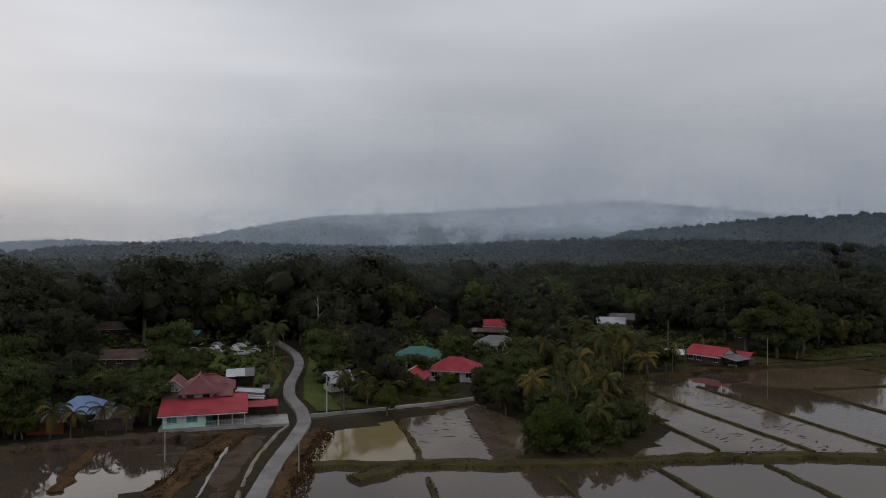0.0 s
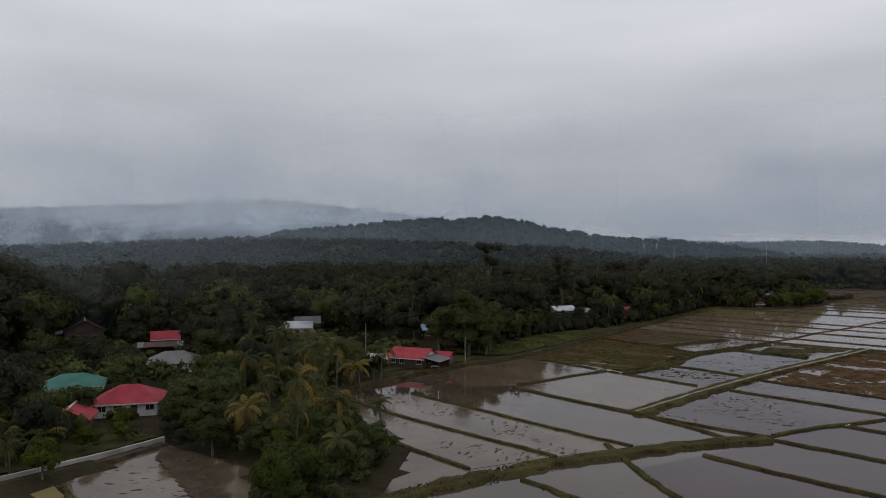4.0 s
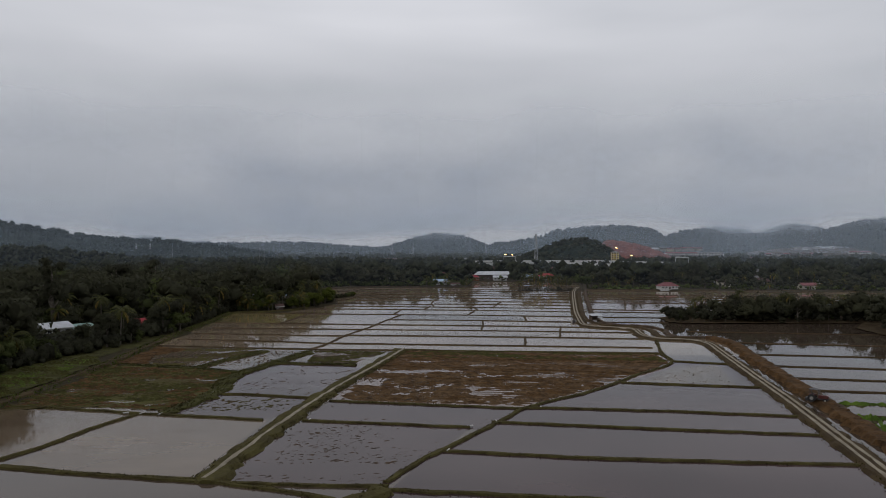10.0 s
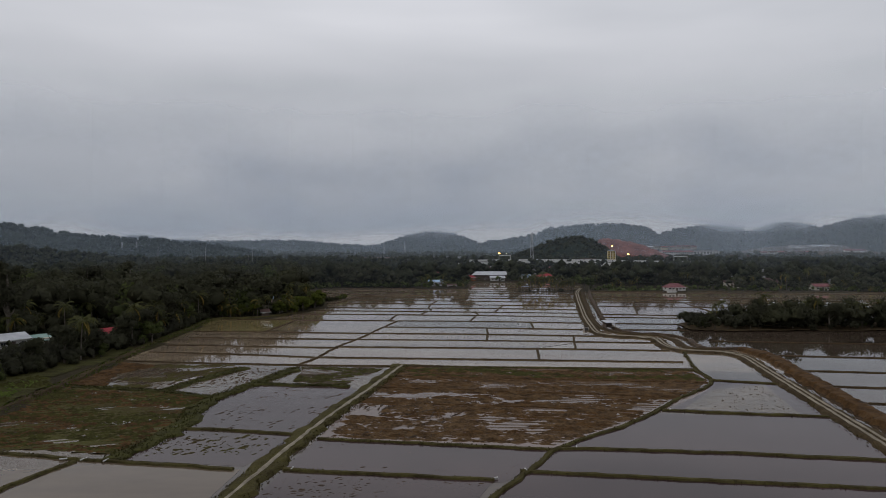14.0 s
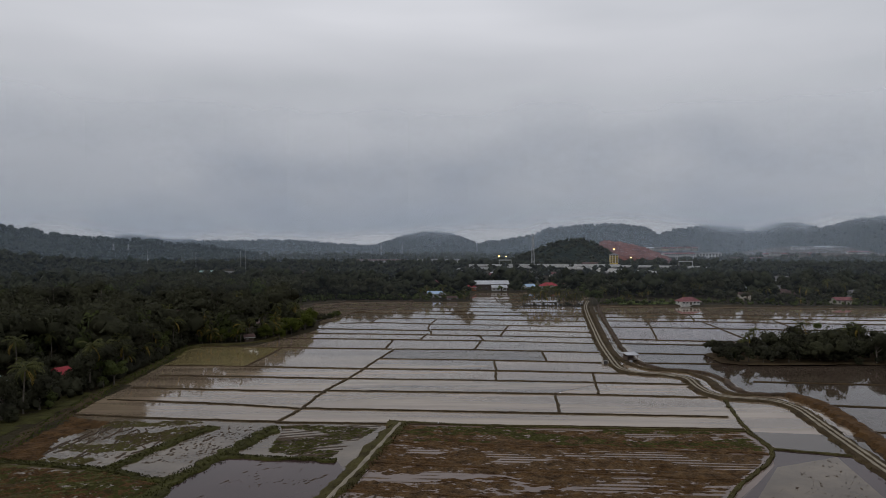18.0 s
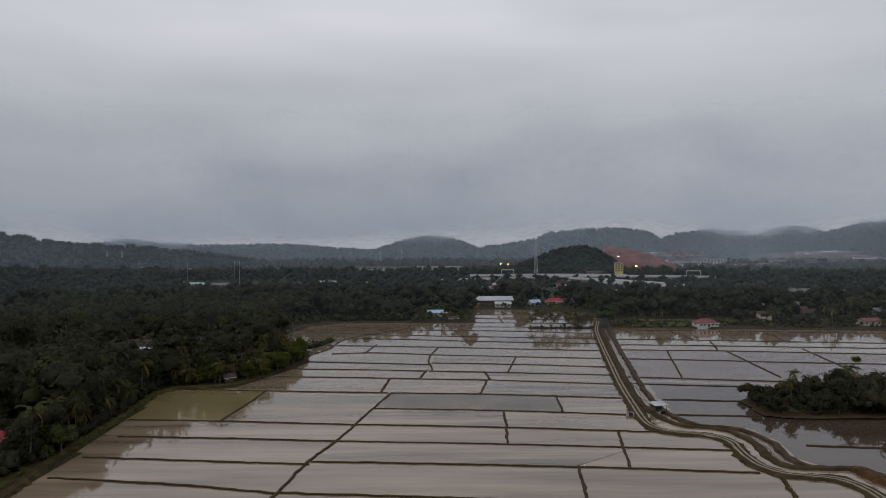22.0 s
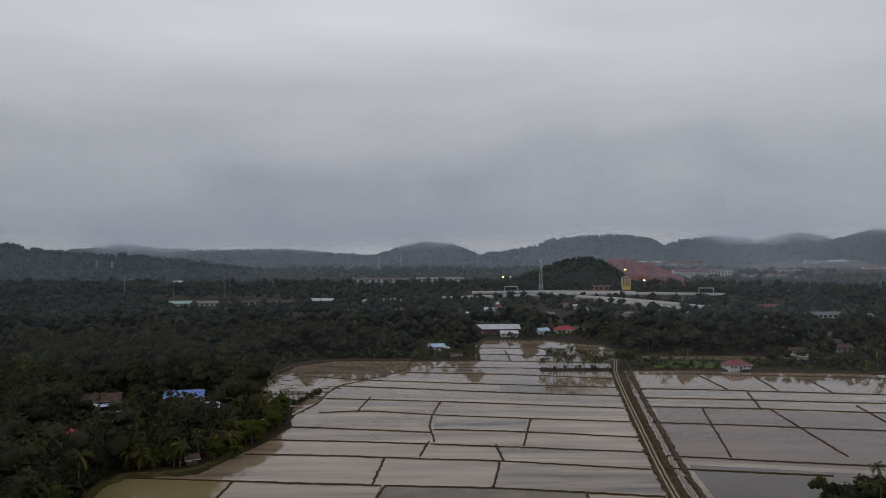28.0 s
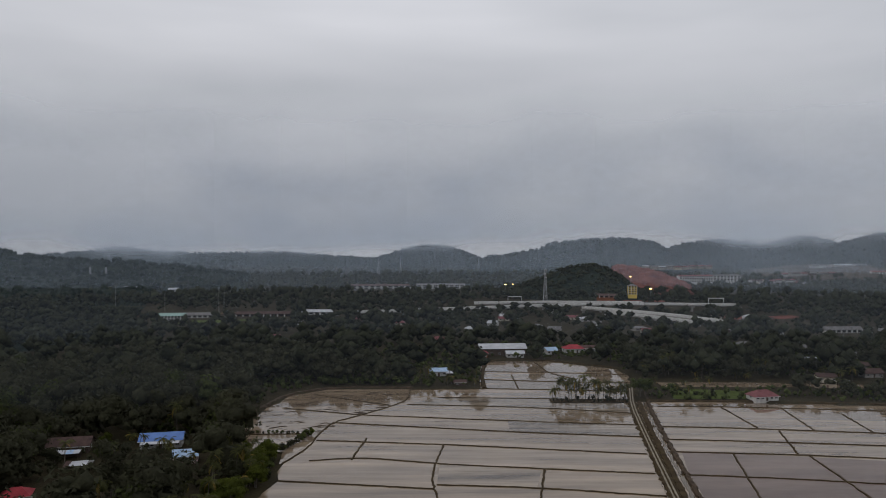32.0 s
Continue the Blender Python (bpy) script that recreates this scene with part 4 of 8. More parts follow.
ribbon("bank", [(-73, -78), (-75.5, -47), (-75, -36), (-74.5, -26), (-72, -15)], 5.0, 0.9, M["mud"], "dark brown earth bank below the houses", category="bank", base=-0.4, step=1.2, rough=0.35)
ribbon("bank", [(-89, 451), (-100, 462), (-97, 492), (-90, 529), (-70, 545), (-26, 545)], 3.4, 0.8, M["mud"], "brown earth bank round the corner pond", category="bank")
ribbon("bank", [(13, 545), (15, 600), (22, 642), (60, 642), (102, 608)], 2.4, 0.7, M["bund"], "earth bank round the northern inlet", category="bank")
ribbon("bank", [(92, 512), (150, 510), (282, 494)], 3.0, 0.7, M["bund"], "earth bank along the north-east fields", category="bank")

# ---- hills and mist ----
def ridge(name, profile, dist, depth, label, seed, mat="hill", crest=3.0):
    """A wooded ridge seen afar. profile: bearing in degrees east of north and height in metres, along its crest."""
    prof = np.array(profile, float)
    rng = np.random.default_rng(seed)
    n = int((prof[-1, 0] - prof[0, 0]) / 0.12) + 2
    az = np.linspace(prof[0, 0], prof[-1, 0], n)
    top = np.interp(az, prof[:, 0], prof[:, 1])
    k = np.ones(5) / 5
    top = np.convolve(np.pad(top, 2, mode="edge"), k, "valid")
    top += np.array([crest * noise.noise((a * 1.3, seed, 0.0)) + 0.6 * crest * noise.noise((a * 6.0, seed, 1.0)) for a in az]) * np.clip(top / 30, 0, 1)
    rows = [(-1.0, 0.0), (-0.75, 0.16), (-0.5, 0.42), (-0.25, 0.74), (-0.1, 0.93), (0.0, 1.0), (0.3, 0.8), (1.0, 0.0)]
    verts = []
    for u, h in rows:
        for a, z in zip(az, top):
            spur = 0.12 * noise.noise((a * 0.5, u * 2.0, seed * 1.7)) if -1 < u < 0 else 0
            d = dist + depth * (u + spur)
            zz = z * np.clip(h + spur * 0.9, 0, 1.0)
            verts.append((d * math.sin(math.radians(a)), d * math.cos(math.radians(a)), zz + (rng.normal(0, crest * 0.22) if 0 < h < 1.01 else -2)))
    faces = [(r * n + i, r * n + i + 1, (r + 1) * n + i + 1, (r + 1) * n + i) for r in range(len(rows) - 1) for i in range(n - 1)]
    me = mesh_of(name, verts, faces, M[mat])
    if mat == "hill":
        grid = np.array(verts).reshape(len(rows), n, 3)
        count = int((prof[-1, 0] - prof[0, 0]) * (80 if dist > 1500 else 110 if dist > 1000 else 55))
        r, i = rng.uniform(1.0, 5.0, count), rng.uniform(0, n - 1.01, count)
        r[: count // 4] = 5.0
        a, b = r.astype(int), i.astype(int)
        u, v = (r - a)[:, None], (i - b)[:, None]
        at = (grid[a, b] * (1 - u) + grid[np.minimum(a + 1, 5), b] * u) * (1 - v) + (grid[a, b + 1] * (1 - u) + grid[np.minimum(a + 1, 5), b + 1] * u) * v
        (HILL_TREES if dist > 1450 else RISE_TREES).append(at - (0, 0, 8.0 if dist > 1000 else 1.5))
    return tagged(new(name, me), label, "hill", kind="structure")


HILL_TREES, RISE_TREES = [], []

ribbon("bank", [(-71.5, -34), (-66, -36), (-60, -36.5), (-53, -37)], 2.6, 0.25, M["rust_grass"], "low weedy spit in the pond", category="bank", wander=0.4)


ridge("hill", [(-92, 40), (-89, 62), (-86.6, 82), (-82.5, 122), (-78.2, 163), (-75, 171), (-72, 174), (-69, 181), (-62.5, 201), (-58, 218), (-53.5, 225), (-49.4, 205), (-45, 181), (-41.5, 155), (-37, 100), (-33, 30)], 3000, 900, "long forested mountain with its crest in low cloud", 1, crest=5)
ridge("hill", [(-110, 40), (-102, 47), (-96, 65), (-91.6, 49), (-88, 60), (-83, 51), (-78, 70), (-74.6, 57), (-68, 20)], 3300, 500, "low far hills under the cloud", 2)
ridge("hill", [(-56, 38), (-53, 72), (-47.7, 85), (-41.5, 104), (-39.2, 99), (-36.7, 109), (-33.7, 96), (-30.6, 73), (-26.5, 53), (-22, 44), (-18, 32), (-14, 13)], 1830, 420, "forested ridge with an uneven treed crest", 3, crest=4)
ridge("hill", [(-95, 24), (-81, 34), (-72, 32), (-65, 40), (-58, 48), (-53.5, 52), (-47, 50), (-41, 46), (-35.5, 46), (-28, 36), (-20, 22)], 1700, 600, "low wooded rise at the mountain's foot", 4)
ridge("hill", [(-108, 6), (-104, 14), (-97, 22), (-92, 27), (-86, 29), (-82, 26), (-78, 24), (-72, 22), (-66, 26), (-58, 33), (-52, 34), (-46, 33), (-40, 30), (-35, 24), (-30, 22), (-25, 12), (-20, 4)], 960, 260, "rolling wooded land behind the village", 14, crest=0.7)
ridge("meadow_slope", [(-51.5, 16), (-50.8, 31), (-49.5, 33.5), (-47.5, 33), (-46.2, 31), (-45.4, 16)], 905, 90, "pale green meadow on a low rise", 15, mat="weed_green", crest=0.4)
ridge("meadow_slope", [(-43, 15), (-42, 28), (-39, 29), (-37, 14)], 905, 80, "pale green clearing in the wood", 16, mat="weed_green", crest=0.4)
ridge("hill", [(-7, 20), (-5, 36), (-2.8, 74), (-1, 85), (0.9, 74), (2.7, 39), (5, 20)], 2780, 500, "rounded lone forested hill in mist", 5)
ridge("hill", [(-30, 40), (-26, 55), (-23.3, 78), (-21, 61), (-17.7, 51), (-11.7, 57), (-9, 41), (-4, 25)], 3400, 500, "far hills fading into mist", 6)
ridge("hill", [(1, 20), (2.2, 34), (4.5, 50), (7.2, 70), (8.1, 91), (10.7, 104), (13.3, 106), (15.4, 95), (16.4, 69), (18, 40)], 2600, 600, "broad forested hill with a flat crest", 7)
ridge("hill", [(14.5, 30), (16.4, 72), (17.5, 88), (20, 104), (21.9, 99), (23.2, 70), (25, 40)], 2800, 500, "forested hill behind the housing", 8)
ridge("hill", [(21, 40), (23, 84), (24.9, 119), (26.7, 109), (27.6, 88), (29.5, 50)], 3000, 500, "forested hill with cloud on its crest", 9)
ridge("hill", [(25, 40), (26.4, 58), (27.5, 90), (29.5, 118), (31, 124), (33.4, 135), (37, 114), (41, 69), (43, 44), (50, 30), (62, 40)], 2700, 600, "forested hill at the edge of the valley", 10)
ridge("hill", [(4.6, 5), (6.4, 20), (7.8, 35), (9.0, 43), (10.2, 46), (11.1, 43), (12.0, 30), (12.8, 15), (13.4, 5)], 1400, 220, "small dark wooded hill", 11, crest=1.2)
ridge("quarry_slope", [(11.0, 10), (11.8, 46), (12.6, 47), (13.6, 41), (14.6, 37), (15.6, 28), (16.8, 14), (17.4, 5)], 1500, 160, "bare red earth slope of a cut hillside", 12, mat="red_earth", crest=3.5)
ridge("estate_slope", [(20, 0), (22.5, 18), (25, 30), (29, 32), (32, 15), (34, 0)], 2350, 450, "dull dry-grass slope below the eastern hill", 13, mat="dry_slope", crest=3)


def mist(name, dist, height, az0, az1, density, scale, label, centre=(0, 120), cover=0.0, floor=None, south=None):
    n = 48
    az = np.radians(np.linspace(az0, az1, n))
    verts = [(centre[0] + dist * math.sin(a), centre[1] + dist * math.cos(a), z) for z in (-2, height) for a in az]
    faces = [(i, i + 1, n + i + 1, n + i) for i in range(n - 1)]
    # the pale blue tint paints distance haze onto the mist sheets
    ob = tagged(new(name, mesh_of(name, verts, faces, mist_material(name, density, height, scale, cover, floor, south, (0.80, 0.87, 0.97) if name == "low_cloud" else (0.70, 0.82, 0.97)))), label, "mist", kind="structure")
    ob.visible_shadow = False
    return ob


# see-through sheets whose tint imitates haze in the air; few layers: a line of sight meets seven at most
mist("mist", 222, 50, -125, -20, 0.085, 0.012, "tinted sheet imitating thin haze over the village trees", centre=(0, 0), south=(150, 20))
mist("mist", 600, 95, -125, -35, 0.13, 0.007, "tinted sheet imitating thin haze over the western woods", centre=(0, 0), south=(560, 260))
mist("mist", 480, 90, -35, 75, 0.025, 0.007, "tinted sheet imitating thin haze over the northern woods", centre=(0, 0))
mist("mist", 740, 110, -122, 75, 0.045, 0.006, "tinted sheet imitating thin haze between the woods", centre=(0, 0))
mist("mist", 1300, 150, -120, 75, 0.155, 0.004, "tinted sheet imitating thin mist over the far woods")
mist("mist", 2050, 200, -120, -46, 0.36, 0.0025, "tinted sheet imitating mist drifting before the mountain")
mist("mist", 2050, 240, -46, 75, 0.25, 0.002, "tinted sheet imitating mist drifting along the hills")
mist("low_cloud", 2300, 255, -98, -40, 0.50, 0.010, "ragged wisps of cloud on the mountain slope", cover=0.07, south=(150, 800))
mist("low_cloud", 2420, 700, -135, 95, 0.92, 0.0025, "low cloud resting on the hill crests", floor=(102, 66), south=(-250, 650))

# ---- trees ----
def leaf_cards(centres, normals, size, rng, squash=1.0):
    """Folded leaf-clump cards at the given places, facing about along the normals."""
    n = len(centres)
    a = rng.normal(size=(n, 3))
    nn = normals + 0.38 * a
    nn /= np.linalg.norm(nn, axis=1)[:, None]
    u = np.cross(nn, rng.normal(size=(n, 3)))
    u /= np.linalg.norm(u, axis=1)[:, None] + 1e-9
    v = np.cross(nn, u)
    s = size * rng.uniform(0.6, 1.35, (n, 1))
    w = rng.uniform(0.5, 1.0, (n, 1))
    p = np.stack([centres - u * s, centres + u * s * 0.9 - v * s * w * 0.5, centres + v * s * w + nn * s * 0.25], 1)
    return p.reshape(-1, 3), np.arange(n * 3).reshape(-1, 3)


def round_off(me, normals):
    """Leaf clumps take the light of the rounded crown that they sit on."""
    me.polygons.foreach_set("use_smooth", np.ones(len(me.polygons), bool))
    me.normals_split_custom_set_from_vertices(normals.tolist())
    return me


def crown_normals(pts, dirs, rng):
    """Outward directions of a crown's clumps: those of its lobes, those of the whole crown and a little chance."""
    mid = pts.mean(0) - (0, 0, 0.25 * np.ptp(pts[:, 2]))
    whole = pts - mid
    whole /= np.linalg.norm(whole, axis=1)[:, None] + 1e-9
    out = 0.75 * dirs + 0.45 * whole + 0.32 * rng.normal(size=dirs.shape)
    return np.repeat(out / (np.linalg.norm(out, axis=1)[:, None] + 1e-9), 3, axis=0)


def lobes_points(lobes, count, rng):
    """Places on the upper shells of several lobes, with their outward directions."""
    w = np.array([r[0] * r[1] for _, r in lobes])
    pick = rng.choice(len(lobes), count, p=w / w.sum())
    d = rng.normal(size=(count, 3))
    d[:, 2] = np.where(d[:, 2] < -0.5, -d[:, 2], d[:, 2])
    d /= np.linalg.norm(d, axis=1)[:, None]
    c = np.array([lobes[i][0] for i in pick])
    r = np.array([lobes[i][1] for i in pick])
    return c + d * r * rng.uniform(0.72, 1.05, (count, 1)), d


def crown_lobes(height, spread, rng, n):
    out = []
    for i in range(n):
        a, d = rng.uniform(0, 6.28), spread * 0.62 * math.sqrt(rng.uniform(0.02, 1))
        z = height * rng.uniform(0.34, 0.85) - d * 0.16
        r = spread * rng.uniform(0.30, 0.50)
        out.append((np.array([d * math.cos(a), d * math.sin(a), z]), np.array([r, r, r * rng.uniform(0.6, 0.85)])))
    return out


def leafy_crown(lobes, cards, size, rng, leaf, fill=0.66):
    """A crown: uneven leafy lumps under a coat of small leaf clumps."""
    bv, bf = crude_ball(True)
    core, out = [], []
    for c, r in lobes:
        core.append(c + r * bv * rng.uniform(0.6, 1.2, (len(bv), 1)) * fill)
        out.append(bv + 0.40 * rng.normal(size=bv.shape))
    faces = np.concatenate([bf + len(bv) * i for i in range(len(lobes))])
    core, out = np.concatenate(core), np.concatenate(out)
    pts, dirs = lobes_points(lobes, cards, rng)
    v, f = leaf_cards(pts, dirs, size, rng)
    me = mesh_of("crown", np.concatenate([core, v]).tolist(), np.concatenate([faces, f + len(core)]).tolist(), M[leaf])
    out /= np.linalg.norm(out, axis=1)[:, None]
    return round_off(me, np.concatenate([out, crown_normals(pts, dirs, rng)]))


def make_tree(label, height, spread, cards, size, seed, leaf="leaf", lobes=9, group="trees", name="tree", bare=0.42):
    rng = np.random.default_rng(seed)
    top = thing(name, (0, 0, -500), label, "tree", group)
    bm = bmesh.new()
    lean = rng.normal(0, 0.03, 2) * height
    r0 = 0.022 * height + 0.06
    tube(bm, [(0, 0, -0.6), (lean[0] * 0.3, lean[1] * 0.3, height * 0.2), (lean[0] * 0.7, lean[1] * 0.7, height * bare), (lean[0], lean[1], height * 0.8)], [r0 * 1.25, r0, r0 * 0.75, r0 * 0.25], 7)
    ls = crown_lobes(height, spread, rng, lobes)
    for c, r in ls[:6]:
        b = (lean[0] * 0.6, lean[1] * 0.6, height * rng.uniform(0.25, 0.45))
        mid = (np.array(b) * 0.45 + c * 0.55) + (0, 0, -0.4)
        tube(bm, [b, tuple(mid), tuple(c)], [r0 * 0.5, r0 * 0.32, r0 * 0.1], 5)
    part("trunk", bm, M["bark"], top)
    crown = new("crown", leafy_crown(ls, cards, size, rng, leaf))
    crown.parent = top
    return top


def make_bush(label, width, height, cards, size, seed, leaf="leaf"):
    """A broad dome-shaped bush whose leaves reach down to the ground."""
    rng = np.random.default_rng(seed)
    top = thing("tree", (0, 0, -500), label, "tree", "trees")
    bm = bmesh.new()
    ls = []
    for i in range(26):
        a, e = 2.4 * i + rng.normal(0, 0.3), math.asin(min(0.98, i / 26 + 0.04))
        r = width * 0.5 * 0.68 * rng.uniform(0.85, 1.15)
        c = np.array([r * math.cos(e) * math.cos(a), r * math.cos(e) * math.sin(a), height * (0.16 + 0.62 * math.sin(e)) * rng.uniform(0.85, 1.1)])
        k = width * rng.uniform(0.13, 0.19)
        ls.append((c, np.array([k, k, k * 0.85])))
        if i % 3 == 0:
            tube(bm, [(0, 0, -0.4), tuple(c * (0.4, 0.4, 0.6)), tuple(c)], [0.16, 0.1, 0.04], 5)
    part("trunk", bm, M["bark"], top)
    ls.append((np.array([0, 0, height * 0.35]), np.array([width * 0.3, width * 0.3, height * 0.35])))
    crown = new("crown", leafy_crown(ls, cards, size, rng, leaf))
    crown.parent = top
    return top


def make_palm(label, height, seed, gold=0.0, fronds=19, length=4.2, name="coconut_palm"):
    rng = np.random.default_rng(seed)
    top = thing(name, (0, 0, -500), label, "palm", "coconut palms")
    a = rng.uniform(0, 6.28)
    lean = rng.uniform(0.04, 0.14) * height
    pts = [(lean * math.cos(a) * k * k, lean * math.sin(a) * k * k, height * k - (0.6 if k == 0 else 0)) for k in np.linspace(0, 1, 6)]
    part("trunk", tube(bmesh.new(), pts, [0.26, 0.19, 0.17, 0.16, 0.15, 0.14], 6), M["bark"], top)
    head = np.array(pts[-1])
    sets = {"frond": ([], []), "frond_gold": ([], [])}
    for i in range(fronds):
        az = 2.4 * i + rng.normal(0, 0.2)
        rise = rng.uniform(-0.55, 1.2)
        key = "frond_gold" if rng.random() < gold or (rise < -0.45 and rng.random() < 0.6) else "frond"
        verts, faces = sets[key]
        out = np.array([math.cos(az), math.sin(az), 0.0])
        side = np.array([-math.sin(az), math.cos(az), 0.0])
        seg, L = 9, length * rng.uniform(0.85, 1.12)
        p, ang = head.copy(), rise
        for k in range(seg):
            step = L / seg
            d = out * math.cos(ang) + np.array([0, 0, math.sin(ang)])
            q = p + d * step
            w = (0.28 + 0.75 * math.sin(math.pi * min(1, (k + 0.7) / (seg + 0.2)) ** 0.8)) * 0.72
            for s in (-1, 1):
                droop = side * s * w * 0.8 + np.array([0, 0, -0.42 * w - 0.03 * k]) + d * 0.35 * w
                b = len(verts)
                verts += [tuple(p), tuple(p + (q - p) * 0.72), tuple(p + (q - p) * 0.8 + droop), tuple(p + (q - p) * 0.25 + droop * 0.92)]
                faces.append((b, b + 1, b + 2, b + 3))
            p, ang = q, ang - 0.12 - 0.022 * k
    for key, (verts, faces) in sets.items():
        if faces:
            ob = new("fronds", mesh_of("fronds", verts, faces, M[key]))
            ob.parent = top
            if key == "frond_gold":
                tagged(ob, "yellowing drooping fronds")
    return top


def crude_ball(rich):
    """Corners and faces of a coarse ball, to be pushed out of shape."""
    if not rich:
        v = np.array([(1, 0, 0), (-1, 0, 0), (0, 1, 0), (0, -1, 0), (0, 0, 1), (0, 0, -1)], float)
        f = [(0, 2, 4), (2, 1, 4), (1, 3, 4), (3, 0, 4), (2, 0, 5), (1, 2, 5), (3, 1, 5), (0, 3, 5)]
        return v, np.array(f)
    g = (1 + 5**0.5) / 2
    v = np.array([(-1, g, 0), (1, g, 0), (-1, -g, 0), (1, -g, 0), (0, -1, g), (0, 1, g), (0, -1, -g), (0, 1, -g), (g, 0, -1), (g, 0, 1), (-g, 0, -1), (-g, 0, 1)], float)
    f = [(0, 11, 5), (0, 5, 1), (0, 1, 7), (0, 7, 10), (0, 10, 11), (1, 5, 9), (5, 11, 4), (11, 10, 2), (10, 7, 6), (7, 1, 8), (3, 9, 4), (3, 4, 2), (3, 2, 6), (3, 6, 8), (3, 8, 9), (4, 9, 5), (2, 4, 11), (6, 2, 10), (8, 6, 7), (9, 8, 1)]
    return v / np.linalg.norm(v[0]), np.array(f)


def far_trees(name, places, size, cards, seed, label, mat="far_wood", lobes=1, card=0.10, rich=True, slim=1.0):
    """Woodland too far off to tell its trees apart: one mesh of many ragged crowns, each a few leafy lumps."""
    rng = np.random.default_rng(seed)
    n = len(places)
    at = np.array(places, float)
    h = size * np.exp(rng.normal(0, 0.32, n)).clip(0.5, 1.6)
    spread = h * rng.uniform(0.34, 0.52, n) * slim
    # lumps: one on top, the others round it and lower
    lc = np.zeros((n, lobes, 3))
    lr = np.zeros((n, lobes, 3))
    for k in range(lobes):
        a = rng.uniform(0, 6.28, n) + 6.28 * k / lobes
        d = 0 if k == 0 else 0.58 * spread * rng.uniform(0.7, 1.15, n)
        top = 0.5 if lobes == 1 else 0.70 if k == 0 else rng.uniform(0.36, 0.66, n)
        lc[:, k] = np.stack([d * np.cos(a), d * np.sin(a), h * top], 1)
        r = spread * (0.92 if lobes == 1 else 0.66) * rng.uniform(0.85, 1.15, n)
        lr[:, k] = np.stack([r, r, h * 0.47 if lobes == 1 else np.minimum(r * 0.85, h * 0.30)], 1)
    bv, bf = crude_ball(rich or lobes < 3)
    core = lc[:, :, None] + lr[:, :, None] * bv[None, None] * rng.uniform(0.65, 1.2, (n, lobes, len(bv), 1)) * (0.62 if cards > 40 else 0.85)
    core += at[:, None, None]
    cv = core.reshape(-1, 3)
    cf = (bf[None] + (np.arange(n * lobes) * len(bv))[:, None, None]).reshape(-1, 3)
    # leaf clumps round the lumps
    pick = rng.integers(0, lobes, (n, cards))
    d = rng.normal(size=(n, cards, 3))
    d[..., 2] = np.where(d[..., 2] < -0.2, -d[..., 2], d[..., 2])
    d /= np.linalg.norm(d, axis=2)[..., None]
    row = np.arange(n)[:, None]
    c = lc[row, pick] + lr[row, pick] * d * rng.uniform(0.72, 1.08, (n, cards, 1)) + at[:, None]
    v, f = leaf_cards(c.reshape(-1, 3), d.reshape(-1, 3), np.repeat(h * card, cards)[:, None], rng)
    verts = np.concatenate([cv, v])
    loops = np.concatenate([cf.ravel(), (f + len(cv)).ravel()])
    starts = np.concatenate([np.arange(len(cf)) * 3, len(cf) * 3 + np.arange(len(f)) * 3])
    me = bpy.data.meshes.new(name)
    me.vertices.add(len(verts))
    me.vertices.foreach_set("co", verts.ravel())
    me.loops.add(len(loops))
    me.loops.foreach_set("vertex_index", loops)
    me.polygons.add(len(starts))
    me.polygons.foreach_set("loop_start", starts)
    me.update(calc_edges=True)
    me.materials.append(M[mat])
    lump = (bv + 0.42 * rng.normal(size=core.shape) + (0, 0, 0.12)).reshape(-1, 3)
    leafy = np.repeat((d + 0.36 * rng.normal(size=d.shape)).reshape(-1, 3), 3, axis=0)
    out = np.concatenate([lump, leafy])
    round_off(me, out / (np.linalg.norm(out, axis=1)[:, None] + 1e-9))
    return tagged(new(name, me), label, "woodland", kind="stuff")

# ---- places kept free of trees ----
CLEAR = []  # x, y, radius
CLEAR_TALL = []  # kept free of tall trees alone


def free_place(x, y, extra=0.0):
    return all((x - a) ** 2 + (y - b) ** 2 > (r + extra) ** 2 for a, b, r in CLEAR + CLEAR_TALL)


def open_side(x, y, w, reach=22):
    """The yard on a house's open side, towards the fields, has no tall trees."""
    tx, ty = (34 - x, -26 - y) if y < 160 else (-10 - x, 130 - y)
    k = 1 / math.hypot(tx, ty)
    for s in range(6, reach, 5):
        CLEAR_TALL.append((x + tx * k * s, y + ty * k * s, 0.42 * w))


def open_to(x, y, w, target, reach):
    """A gap in the tall trees from a house towards a far place."""
    k = 1 / math.hypot(target[0] - x, target[1] - y)
    for s in range(6, reach, 5):
        CLEAR_TALL.append((x + (target[0] - x) * k * s, y + (target[1] - y) * k * s, 0.42 * w))


open_to(-136, 243, 22, (-3, 20), 75)
open_to(-129, 249, 16, (-3, 20), 70)
open_to(-114, 262, 9, (-5, 35), 34)
open_to(-212, 76, 16, (28, -25), 90)
open_to(-178, 85, 10, (28, -25), 60)
open_to(-169, 127, 14, (34, -26), 64)
open_to(-176, 137, 12, (34, -26), 60)
open_to(-190, -18, 15, (28, -25), 70)
open_to(-217, -38, 14, (28, -25), 60)
open_to(-153, -31, 15, (28, -25), 50)
ROADSIDE = [(-76, -2), (-88, -1), (-98, 0), (-120, 4), (-135, 9), (-155, 11), (-185, 10)]
for a, b in zip(ROADSIDE, ROADSIDE[1:]):
    for k in np.linspace(0, 1, 5):
        CLEAR.append((a[0] + (b[0] - a[0]) * k, a[1] + (b[1] - a[1]) * k, 4.5))
